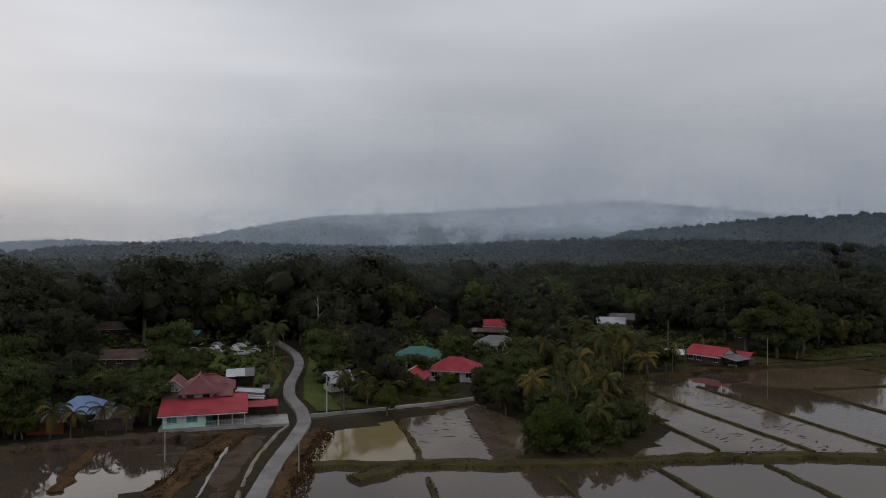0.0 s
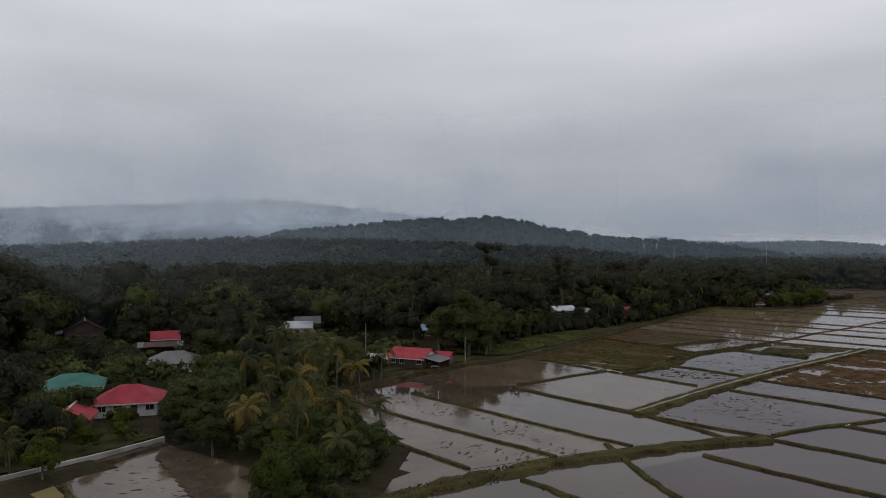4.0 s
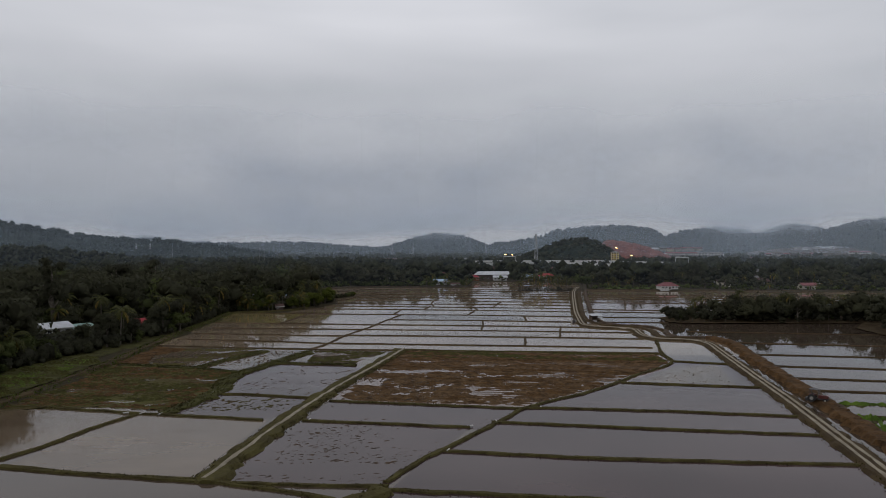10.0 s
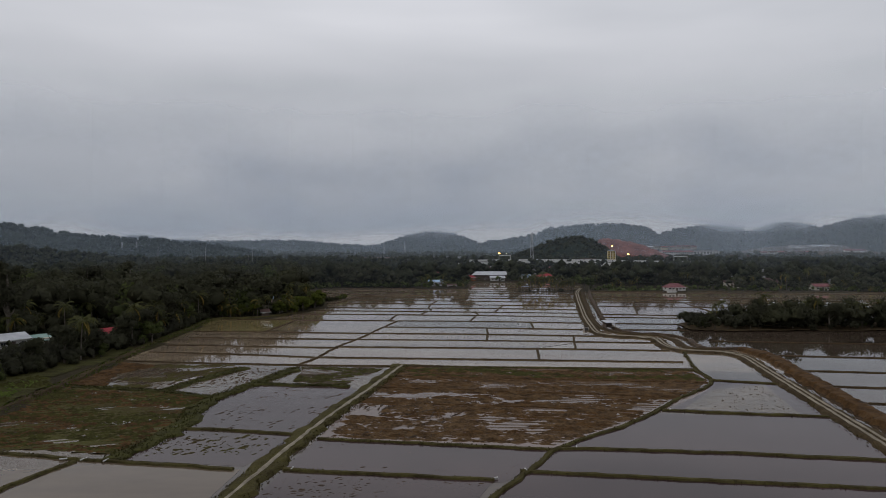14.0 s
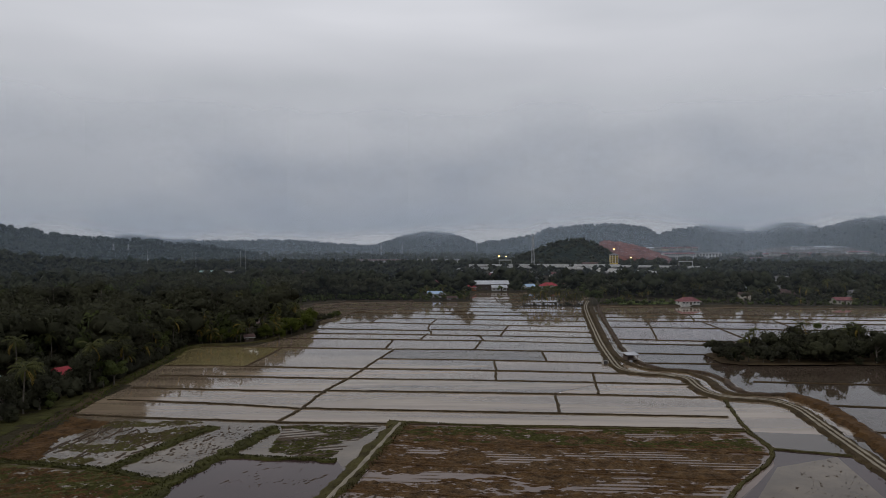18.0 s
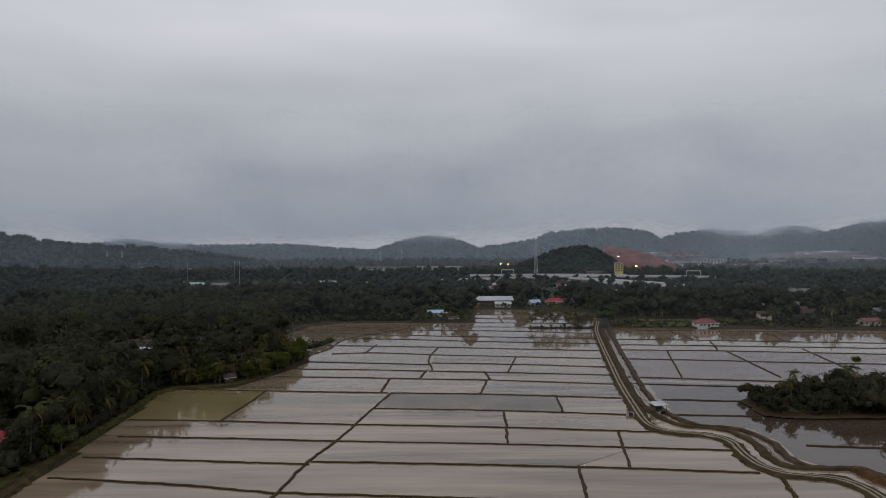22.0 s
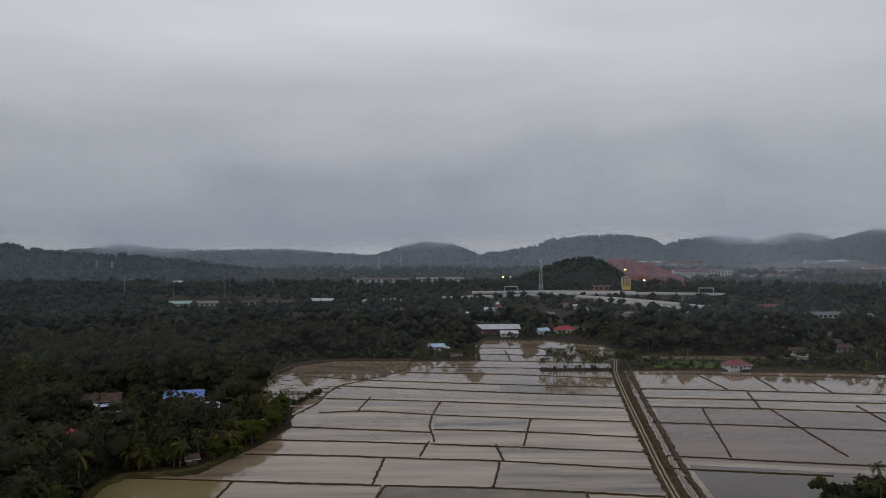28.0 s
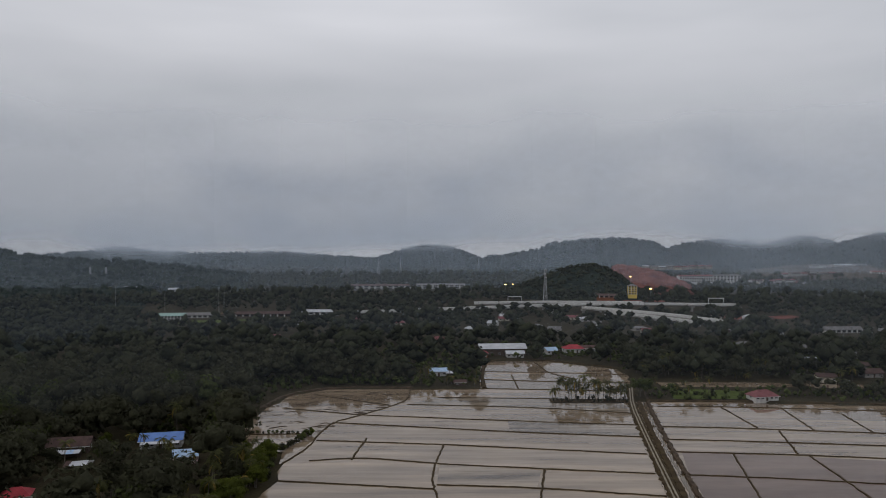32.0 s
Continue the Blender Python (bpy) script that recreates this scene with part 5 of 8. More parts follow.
CLEAR += [(-92, -10, 8), (-135, 22, 9), (-145, 32, 8), (-118, 50, 6), (-185, 66, 8), (-96, 112, 8), (-90, 36, 5), (-93, -20, 4)]

# ---- houses ----
def gable_roof(w, d, z, rise, over=0.6, t=0.14):
    """A ridge along x; two slabs with thickness."""
    bm = bmesh.new()
    x = w / 2 + over
    y, e = d / 2 + over, rise * over / (d / 2)
    for s in (-1, 1):
        a = [(-x, s * y, z - e), (x, s * y, z - e), (x, 0, z + rise), (-x, 0, z + rise)]
        lo = [bm.verts.new(p) for p in a]
        up = [bm.verts.new((p[0], p[1], p[2] + t)) for p in a]
        order = (0, 1, 2, 3) if s < 0 else (3, 2, 1, 0)
        bm.faces.new([up[i] for i in order])
        bm.faces.new([lo[i] for i in order[::-1]])
        for i in range(4):
            j = (i + 1) % 4
            bm.faces.new((lo[i], lo[j], up[j], up[i]) if s < 0 else (lo[j], lo[i], up[i], up[j]))
    return bm


def hip_roof(w, d, z, rise, over=0.7, t=0.14, hip=0.42):
    bm = bmesh.new()
    x, y = w / 2 + over, d / 2 + over
    r = max(w / 2 - d * hip, 0.4)
    e = rise * over / (d / 2)
    base = [bm.verts.new(p) for p in ((-x, -y, z - e), (x, -y, z - e), (x, y, z - e), (-x, y, z - e))]
    top = [bm.verts.new(p) for p in ((-x, -y, z - e + t), (x, -y, z - e + t), (x, y, z - e + t), (-x, y, z - e + t))]
    rid = [bm.verts.new((-r, 0, z + rise)), bm.verts.new((r, 0, z + rise))]
    bm.faces.new(base[::-1])
    for i in range(4):
        j = (i + 1) % 4
        bm.faces.new((base[i], base[j], top[j], top[i]))
    bm.faces.new((top[0], top[1], rid[1], rid[0]))
    bm.faces.new((top[2], top[3], rid[0], rid[1]))
    bm.faces.new((top[1], top[2], rid[1]))
    bm.faces.new((top[3], top[0], rid[0]))
    return bm


def shed_roof(w, d, z, fall, over=0.4, t=0.1):
    """One slope, falling towards the front (-y)."""
    bm = bmesh.new()
    x, y = w / 2 + over, d / 2 + over
    k = fall / d
    a = [(-x, -y, z - k * y), (x, -y, z - k * y), (x, y, z + k * y), (-x, y, z + k * y)]
    lo = [bm.verts.new(p) for p in a]
    up = [bm.verts.new((p[0], p[1], p[2] + t)) for p in a]
    bm.faces.new(up)
    bm.faces.new(lo[::-1])
    for i in range(4):
        bm.faces.new((lo[i], lo[(i + 1) % 4], up[(i + 1) % 4], up[i]))
    return bm


def moved(bm, x=0, y=0, z=0, turn=0.0):
    bmesh.ops.transform(bm, matrix=pose(x, y, z, 0, 0, turn), verts=bm.verts)
    return bm


def walls(w, d, h, gable=0.0, base=-0.9):
    bm = boxes((-w / 2, w / 2, -d / 2, d / 2, base, h))
    if gable:
        for s in (-1, 1):
            x = s * (w / 2 - 0.08)
            a = [bm.verts.new((x + k, y, z)) for k in (-0.07, 0.07) for y, z in ((-d / 2, h - 0.02), (d / 2, h - 0.02), (0, h + gable - 0.05))]
            bm.faces.new(a[:3])
            bm.faces.new(a[5:2:-1])
            bm.faces.new((a[0], a[3], a[4], a[1]))
            bm.faces.new((a[1], a[4], a[5], a[2]))
            bm.faces.new((a[2], a[5], a[3], a[0]))
    return bm


def window(parent, x, y, z, w, h, frame="white", pane="glass", side=-1):
    """A framed window proud of the wall that faces along -y (side -1), +y (1), or the end walls (side 2, -2 for x)."""
    f, t = 0.09, 0.06
    bm = boxes((-w / 2, w / 2, -t, 0.02, 0, f), (-w / 2, w / 2, -t, 0.02, h - f, h), (-w / 2, -w / 2 + f, -t, 0.02, f, h - f), (w / 2 - f, w / 2, -t, 0.02, f, h - f), (-f / 3, f / 3, -t + 0.01, 0.02, f, h - f))
    turn = {-1: 0, 1: 180, 2: 90, -2: -90}[side]
    ob = part("window", moved(bm, x, y, z, turn), M[frame], parent)
    part("pane", moved(boxes((-w / 2 + f, w / 2 - f, -0.03, 0.01, f, h - f)), x, y, z, turn), M[pane], ob)
    part("sill", moved(boxes((-w / 2 - 0.1, w / 2 + 0.1, -0.14, 0.02, -0.08, 0)), x, y, z, turn), M[frame], ob)
    return ob


def door(parent, x, y, w=0.95, h=2.05, mat="plank", side=-1):
    turn = {-1: 0, 1: 180, 2: 90, -2: -90}[side]
    ob = part("door", moved(boxes((-w / 2, w / 2, -0.05, 0.02, 0, h), (-w / 2 - 0.08, -w / 2, -0.08, 0.02, 0, h + 0.08), (w / 2, w / 2 + 0.08, -0.08, 0.02, 0, h + 0.08), (-w / 2, w / 2, -0.08, 0.02, h, h + 0.08)), x, y, 0, turn), M[mat], parent)
    part("handle", moved(boxes((w / 2 - 0.16, w / 2 - 0.06, -0.1, -0.04, 1.0, 1.05)), x, y, 0, turn), M["steel"], ob)
    return ob


def house(label, at, turn, w, d, h, roof, rise, roof_mat, wall_mat, windows=3, name="house", over=0.7, ridge_cap="", porch=0.0, stilts=0.0, group="houses", depth=-0.9, gutter=True, yard=True):
    """A small house: walls, roof, door, windows on its front and ends, with an optional porch or stilts."""
    x, y = at
    z = float(land_height(np.array([x]), np.array([y]))[0]) + stilts
    top = thing(name, (x, y, z), label, "house", group, turn)
    CLEAR.append((x, y, 0.5 * math.hypot(w, d)))
    if yard:
        open_side(x, y, w)
    part("wall", walls(w, d, h, rise * 0.93 if roof == "gable" else 0, -0.05 if stilts else depth), M[wall_mat], top)
    make = {"gable": gable_roof, "hip": hip_roof, "shed": shed_roof}[roof]
    ro = part("roof", make(w, d, h, rise, over), M[roof_mat], top)
    if ridge_cap and roof != "shed":
        r = w / 2 + over if roof == "gable" else max(w / 2 - d * 0.42, 0.4)
        part("ridge_cap", boxes((-r, r, -0.16, 0.16, h + rise + 0.04, h + rise + 0.2)), M[ridge_cap], ro)
    if gutter:
        part("fascia", boxes((-w / 2 - over, w / 2 + over, -d / 2 - over - 0.06, -d / 2 - over, h - 0.1 - rise * over / (d / 2), h + 0.12 - rise * over / (d / 2))), M["white"], ro)
    n = max(1, windows)
    door_at = n // 2
    for i in range(n):
        u = -w / 2 + w * (i + 0.5) / n
        if i == door_at and h < 4:
            door(top, u, -d / 2)
        else:
            window(top, u, -d / 2, 1.0, min(1.5, w / n * 0.6), 1.1)
    for s in (2, -2):
        window(top, math.copysign(w / 2, s), 0, 1.0, 1.2, 1.1, side=s)
    if porch:
        part("porch_roof", moved(shed_roof(w * 0.9, porch, h - 0.5, 0.5, 0.2), 0, -d / 2 - porch / 2 - 0.1), M["roof_white"], top)
        for u in (-0.42, -0.14, 0.14, 0.42):
            part("post", moved(boxes((-0.07, 0.07, -0.07, 0.07, depth, h - 0.75)), u * w, -d / 2 - porch), M["white"], top)
    if stilts:
        for u in (-0.45, -0.15, 0.15, 0.45):
            for v in (-0.42, 0.42):
                part("stilt", moved(boxes((-0.12, 0.12, -0.12, 0.12, -stilts - 0.6, 0)), u * w, v * d), M["concrete"], top)
        part("step", boxes(*[(-0.6, 0.6, -d / 2 - 0.3 * (k + 1), -d / 2 - 0.3 * k, -stilts - 0.3, -0.18 * (k + 1)) for k in range(int(stilts / 0.18))]), M["concrete"], top)
    return top


def red_house():
    """The large red-roofed house by the pond: a mint-walled front range, a taller house behind and sheds beside it."""
    z = 0.75
    top = thing("house", (-80.2, -18.9, z), "large house with faded red roofs and mint-painted front range", "house", "houses", 83)
    CLEAR.append((-80, -18, 12))
    # front range: 14 m long
    part("plinth", boxes((-6.0, 10.0, -3.6, 3.2, -0.9, 0.12)), M["concrete"], top)
    part("front_wall", boxes((-5.4, 1.2, -3.0, 2.6, 0.1, 2.5)), M["mint"], top, "mint-green painted front wall")
    part("front_roof", moved(shed_roof(13.0, 6.2, 3.15, 1.5, 0.5, 0.12), 0.9, -0.3), M["roof_red"], top, "long red sheet-metal roof")
    part("gutter", boxes((-6.1, 7.9, -3.98, -3.84, 2.14, 2.3)), M["white"], top)
    for x, w in ((-4.0, 1.6), (-0.9, 1.8)):
        window(top, x, -3.0, 0.95, w, 1.15, "white", "teal")
    door(top, 1.6, -0.5, side=-1, mat="teal")
    for x in (3.2, 5.4, 7.4):
        part("post", boxes((x - 0.08, x + 0.08, -3.2, -3.04, 0.1, 2.3)), M["white"], top)
    part("verandah_back_wall", boxes((1.2, 7.3, 1.6, 1.8, 0.1, 2.7)), M["plank"], top)
    rail = part("fence", boxes((1.3, 7.4, -3.16, -3.12, 0.95, 1.02), (1.3, 7.4, -3.16, -3.12, 0.25, 0.31)), M["white"], top, "white metal verandah fence")
    for k in range(22):
        x = 1.4 + k * 0.28
        part("bar", boxes((x - 0.015, x + 0.015, -3.15, -3.13, 0.31, 0.95)), M["white"], rail)
    # taller house behind: a small gabled wing, a hipped middle and a hip roof beyond
    part("main_wall", boxes((-6.0, 4.6, 4.6, 11.5, -0.9, 5.0)), M["cream"], top)
    part("main_roof", moved(hip_roof(8.6, 6.8, 4.95, 1.75, 0.55), 0.9, 8.2), M["roof_pink"], top, "faded red tiled hip roof")
    part("ridge_cap", boxes((-0.9, 2.6, 8.05, 8.35, 6.72, 6.86)), M["roof_red"], top)
    wing = part("wing_roof", moved(gable_roof(7.0, 4.0, 4.85, 1.75, 0.5), -4.3, 7.2, 0, 90), M["roof_pink"], top, "faded red tiled gable")
    part("wing_wall", boxes((-6.2, -2.4, 4.0, 11.0, -0.9, 4.9)), M["white"], top)
    bm = bmesh.new()
    for y in (3.86, 4.02):
        for x, zz in ((-6.3, 4.75), (-2.3, 4.75), (-4.3, 6.45)):
            bm.verts.new((x, y, zz))
    bm.verts.ensure_lookup_table()
    bm.faces.new([bm.verts[i] for i in (0, 1, 2)])
    bm.faces.new([bm.verts[i] for i in (5, 4, 3)])
    part("gable_wall", bm, M["white"], wing, "white gable wall")
    for s in (-1, 1):
        edge = [(-4.3 + s * (2.45 - 2.45 * k), 3.66, 4.52 + 2.14 * k) for k in (0, 1)]
        part("bargeboard", tube(bmesh.new(), edge, [0.1, 0.1], 4), M["white"], wing)
    mid = part("middle_roof", moved(hip_roof(8.0, 5.4, 5.0, 2.15, 0.55), -0.3, 5.9, 0, 90), M["roof_pink"], top, "faded red tiled hipped bay")
    part("ridge_cap", boxes((-0.43, -0.17, 4.2, 8.6, 7.1, 7.25)), M["roof_red"], mid)
    part("upper_wall", boxes((-2.9, 2.3, 2.3, 5.0, 2.6, 5.0)), M["white"], top, "white upper front wall")
    for x in (-1.6, 1.0):
        window(top, x, 2.3, 3.5, 1.2, 1.1, "plank")
    part("lower_roof", moved(shed_roof(3.0, 2.6, 4.5, 0.9, 0.25), 3.7, 3.4), M["roof_pink"], top, "low faded tiled lean-to roof")
    part("lower_roof", moved(shed_roof(3.2, 1.7, 4.25, 0.9, 0.2), -4.4, 3.1), M["plank"], top, "weathered lean-to below the white gable")
    part("forecourt", boxes((10.0, 14.6, -4.2, 3.0, -0.9, 0.1)), M["concrete"], top, "pale concrete forecourt beside the road")
    return top


def gable_end(top, x, d, z, rise, mat="white"):
    """A painted triangle under the roof at a house's end."""
    bm = bmesh.new()
    for u in (x - 0.06, x + 0.06):
        for y, q in ((-d / 2, z), (d / 2, z), (0, z + rise)):
            bm.verts.new((u, y, q))
    bm.verts.ensure_lookup_table()
    bm.faces.new([bm.verts[i] for i in (2, 1, 0)])
    bm.faces.new([bm.verts[i] for i in (3, 4, 5)])
    return part("gable_wall", bm, M[mat], top, "white-painted gable end")


def sign_board(label, at, w, h, high, turn):
    z = float(land_height(np.array([at[0]]), np.array([at[1]]))[0])
    top = thing("sign", (*at, z), label, "sign", "", turn)
    part("post", tube(bmesh.new(), [(0, 0, -0.6), (0, 0, high)], [0.06, 0.06], 6), M["dark_steel"], top)
    part("board", boxes((-w / 2, w / 2, -0.09, -0.04, high - h, high)), M["white"], top, "blank white board")
    return top


def sheet_shed(label, at, turn, w, d, h, fall, roof, sheets=6, wall="plank", open_front=True):
    """A lean-to of patched metal sheets on posts."""
    z = float(land_height(np.array([at[0]]), np.array([at[1]]))[0])
    top = thing("shed", (*at, z), label, "shed", "sheds", turn)
    CLEAR.append((*at, 0.45 * math.hypot(w, d)))
    open_side(*at, w, 14)
    rng = random.Random(int(at[0] * 31 + at[1]))
    for i in range(sheets):
        a, b = -w / 2 + w * i / sheets, -w / 2 + w * (i + 1) / sheets
        bm = shed_roof(b - a, d, h + rng.uniform(-0.05, 0.05), fall + rng.uniform(-0.1, 0.1), 0.06, 0.04)
        part("roof_sheet", moved(bm, (a + b) / 2, rng.uniform(-0.2, 0.2)), M[rng.choice(roof)], top)
    for u in (-0.46, 0.46) if w < 5 else (-0.46, 0.0, 0.46):
        for v in (-0.46, 0.46):
            part("post", moved(boxes((-0.07, 0.07, -0.07, 0.07, -0.8, h + v * fall)), u * w, v * d), M["plank"], top)
    part("back_wall", boxes((-w / 2, w / 2, d / 2 - 0.1, d / 2, -0.8, h + fall * 0.4)), M[wall], top)
    if not open_front:
        part("front_wall", boxes((-w / 2, w / 2, -d / 2, -d / 2 + 0.1, -0.8, h - fall * 0.55)), M[wall], top)
    return top


def car(label, at, turn, paint):
    z = float(land_height(np.array([at[0]]), np.array([at[1]]))[0])
    top = thing("car", (*at, z), label, "car", "parked cars", turn)
    bm = bmesh.new()
    prof = [(-2.1, 0.35), (-2.1, 0.8), (-1.9, 0.92), (-1.45, 0.95), (-0.95, 1.42), (0.55, 1.45), (1.15, 0.98), (1.95, 0.85), (2.1, 0.7), (2.1, 0.35)]
    for s in (-1, 1):
        for x, q in prof:
            bm.verts.new((x, s * (0.82 if q < 1.1 else 0.66), q))
    bm.verts.ensure_lookup_table()
    n = len(prof)
    bm.faces.new([bm.verts[i] for i in range(n)])
    bm.faces.new([bm.verts[n + i] for i in range(n)][::-1])
    for i in range(n):
        j = (i + 1) % n
        bm.faces.new((bm.verts[j], bm.verts[i], bm.verts[n + i], bm.verts[n + j]))
    part("body", bm, M[paint], top)
    part("window", boxes((-0.9, 0.6, -0.78, 0.78, 1.02, 1.34)), M["glass"], top)
    for x in (-1.3, 1.3):
        for s in (-1, 1):
            wheel = part("wheel", tube(bmesh.new(), [(x, s * 0.68, 0.32), (x, s * 0.86, 0.32)], [0.32, 0.32], 10), M["rubber"], top)
            part("rim", tube(bmesh.new(), [(x, s * 0.85, 0.32), (x, s * 0.875, 0.32)], [0.19, 0.19], 8), M["steel"], wheel)
    for s in (-0.6, 0.6):
        part("headlight", boxes((2.06, 2.12, s - 0.16, s + 0.16, 0.66, 0.8)), M["white"], top)
    return top


def utility_pole(label, at, h, lamp=False, turn=0.0, plain=False):
    z = float(land_height(np.array([at[0]]), np.array([at[1]]))[0])
    top = thing("utility_pole", (*at, z), label, "pole", "poles", turn)
    part("pole", tube(bmesh.new(), [(0, 0, -0.8), (0, 0, h)], [0.08, 0.06] if plain else [0.16, 0.10], 8), M["pole"], top)
    if lamp:
        arm = part("arm", tube(bmesh.new(), [(0, 0, h - 0.3), (0.9, 0, h + 0.15), (1.6, 0, h + 0.2)], [0.05, 0.04, 0.04], 6), M["steel"], top)
        part("lamp_head", boxes((1.4, 2.0, -0.12, 0.12, h + 0.1, h + 0.24)), M["white"], arm)
    elif not plain:
        part("crossarm", boxes((-0.9, 0.9, -0.05, 0.05, h - 0.6, h - 0.48)), M["steel"], top)
        for u in (-0.8, 0, 0.8):
            part("insulator", tube(bmesh.new(), [(u, 0, h - 0.5), (u, 0, h - 0.3)], [0.05, 0.04], 6), M["white"], top)
    return top


red_house()
sheet_shed("patched grey metal lean-to beside the red house", (-89.6, -9.4), 173, 10.5, 5.0, 3.0, 0.5, ["roof_white", "roof_grey", "roof_white", "roof_rust", "roof_pale_blue"], 11)
sheet_shed("low red metal awning beside the house yard", (-82.2, -8.2), 83, 5.2, 3.4, 2.5, 0.5, ["roof_red"], 3)
sheet_shed("old grey metal carport by the road", (-113, -8.6), 83, 5.8, 7, 3.0, 0.6, ["roof_white", "roof_grey"], 3)
house("old plank house with a blue metal roof", (-89.5, -37), 78, 7.0, 6.0, 2.8, "hip", 1.8, "roof_mid_blue", "plank", 3, over=0.8)
sheet_shed("rusty lean-to against the blue-roofed house", (-84.5, -31.5), 78, 6.0, 5, 2.4, 0.9, ["roof_rust", "roof_rust", "roof_grey"], 5, "plank", False)
sheet_shed("rusty lean-to with an orange wall", (-85.5, -41.5), 78, 5.5, 5, 2.3, 0.9, ["roof_rust", "roof_grey", "roof_rust"], 5, "orange", False)
house("white house with a green metal roof", (-125.5, 37), 62, 10.5, 8.0, 3.0, "hip", 1.9, "roof_green", "white", 4)
house("white house with a wide red hip roof", (-105, 38.5), 55, 10.5, 9.0, 2.7, "hip", 2.3, "roof_red", "white", 4)
house("small house with a red gable roof and white ridge", (-99.5, 26), -35, 6.0, 5.5, 2.4, "gable", 1.5, "roof_red", "plank", 3, ridge_cap="white")
house("house with a dull grey-purple hip roof", (-139, 66), 58, 11, 8, 2.8, "hip", 2.0, "roof_grey", "cream", 4)
house("dark brown timber house with white gable trims", (-212, 76), -22, 10, 11, 3.4, "gable", 3.2, "roof_rust", "plank", 4, ridge_cap="white", porch=2.5)
for hx, hy, hw in ((-150, 425, 22), (-146, 415, 18), (-118, 432, 36), (-101.5, 411, 16), (-138, 371, 14), (-135, 402, 12)):
    open_side(hx, hy, hw, 44)
for hx, hy, hw in ((-212, 76, 20), (-178, 85, 12), (-139, 66, 13), (-169, 127, 14), (-130, 150, 7), (-136, 243, 11)):
    open_side(hx, hy, hw, 46)
house("small house with a red roof among trees", (-178, 85), 60, 7, 6, 3.0, "gable", 1.8, "roof_red", "plank", 3)
sheet_shed("row of rusty workshop sheds", (-168, 78), 60, 12, 5, 2.6, 0.8, ["roof_rust", "roof_grey"], 8)
pond_house = house("house by the ponds with a red gable roof", (-98.5, 107.6), 14, 9.5, 7, 2.6, "gable", 1.8, "roof_red", "plank", 4)
gable_end(pond_house, 4.86, 7.2, 2.7, 1.75)
awning = part("awning", moved(shed_roof(6.6, 4.6, 2.45, 0.8, 0.2), 7.2, -0.9, 0, 90), M["roof_grey"], pond_house, "grey sheet-metal awning on posts")
for u, v in ((9.2, -3.9), (9.2, -1.0), (9.2, 2.0), (5.6, -3.9)):
    part("post", boxes((u - 0.07, u + 0.07, v - 0.07, v + 0.07, -0.8, 2.1)), M["plank"], awning)
part("annex_roof", moved(gable_roof(4.0, 3.2, 2.3, 1.0, 0.3), 6.8, 4.4), M["roof_red"], pond_house, "small red sheet roof behind the awning")
part("annex_wall", boxes((5.0, 8.6, 2.9, 5.9, -0.8, 2.4)), M["plank"], pond_house)
part("table", boxes((6.2, 8.2, -2.4, -1.4, 0.55, 0.65), (6.3, 6.45, -2.3, -2.15, -0.3, 0.55), (7.95, 8.1, -1.65, -1.5, -0.3, 0.55)), M["white"], pond_house)
sheet_shed("zinc-roofed shed beside the red gable house", (-103, 99.5), 48, 5, 5, 2.7, 0.8, ["roof_white"], 4)
house("white-roofed house among the palms", (-169, 127), 50, 9, 7, 3.0, "gable", 1.6, "roof_white", "white", 3)
house("pale yellow house behind the white roof", (-176, 137), 50, 8, 6, 3.6, "gable", 1.5, "roof_grey", "cream", 3)
house("small pale blue zinc roof in the wood", (-130, 150), 55, 5, 4.5, 3.2, "gable", 1.3, "roof_pale_blue", "plank", 2)
house("white-roofed house at the wood's edge", (-136, 243), 60, 9, 6.5, 2.9, "gable", 1.4, "roof_white", "white", 3)
house("low pale green shed house at the wood's edge", (-129, 249), 55, 7, 5, 2.5, "shed", 1.0, "roof_pale_green", "cream", 3)
house("tiny white gabled house beside the road", (-102, 10), 100, 4.5, 4, 2.5, "gable", 1.4, "roof_white", "white", 2)
house("long house with a green metal roof", (-190, -18), 50, 14, 6, 2.8, "gable", 1.4, "roof_green", "plank", 4)
house("old house with a rusty roof under trees", (-217, -38), 88, 14, 8, 3.0, "gable", 1.8, "roof_rust", "plank", 4)
house("old house with a dull grey roof", (-153, -31), 74, 16, 7, 2.4, "gable", 1.6, "roof_rust", "plank", 4)
house("red-roofed house hidden by palms", (-114, 262), 60, 7, 5.5, 2.6, "gable", 1.4, "roof_red", "plank", 3, yard=False)
house("small pale hut under palms at the field edge", (-85, 345), 30, 3.2, 3, 2.0, "gable", 0.8, "roof_rust", "plank", 2, yard=False)
house("house with a blue sheet-metal roof", (-118, 432), 12, 15, 8, 3.2, "gable", 1.9, "roof_blue", "white", 5, porch=2.6)
house("house with a pale blue gable roof", (-101.5, 411), 12, 8, 6, 2.9, "gable", 1.5, "roof_pale_blue", "pinkish", 3)
house("large old house with a rusty dark roof", (-150, 425), 12, 15, 9, 2.8, "gable", 2.2, "roof_rust", "plank", 4)
sheet_shed("pale metal porch before the rusty house", (-146, 415), 12, 9, 3.5, 2.4, 0.5, ["roof_pale_blue", "roof_white"], 4)
sheet_shed("low grey shed in the wood", (-135, 402), 12, 9, 4, 2.3, 0.6, ["roof_grey", "roof_white", "roof_rust"], 5)
house("small house with a red hip roof", (-138, 371), 20, 7.5, 6, 2.8, "hip", 1.8, "roof_red", "cream", 3)
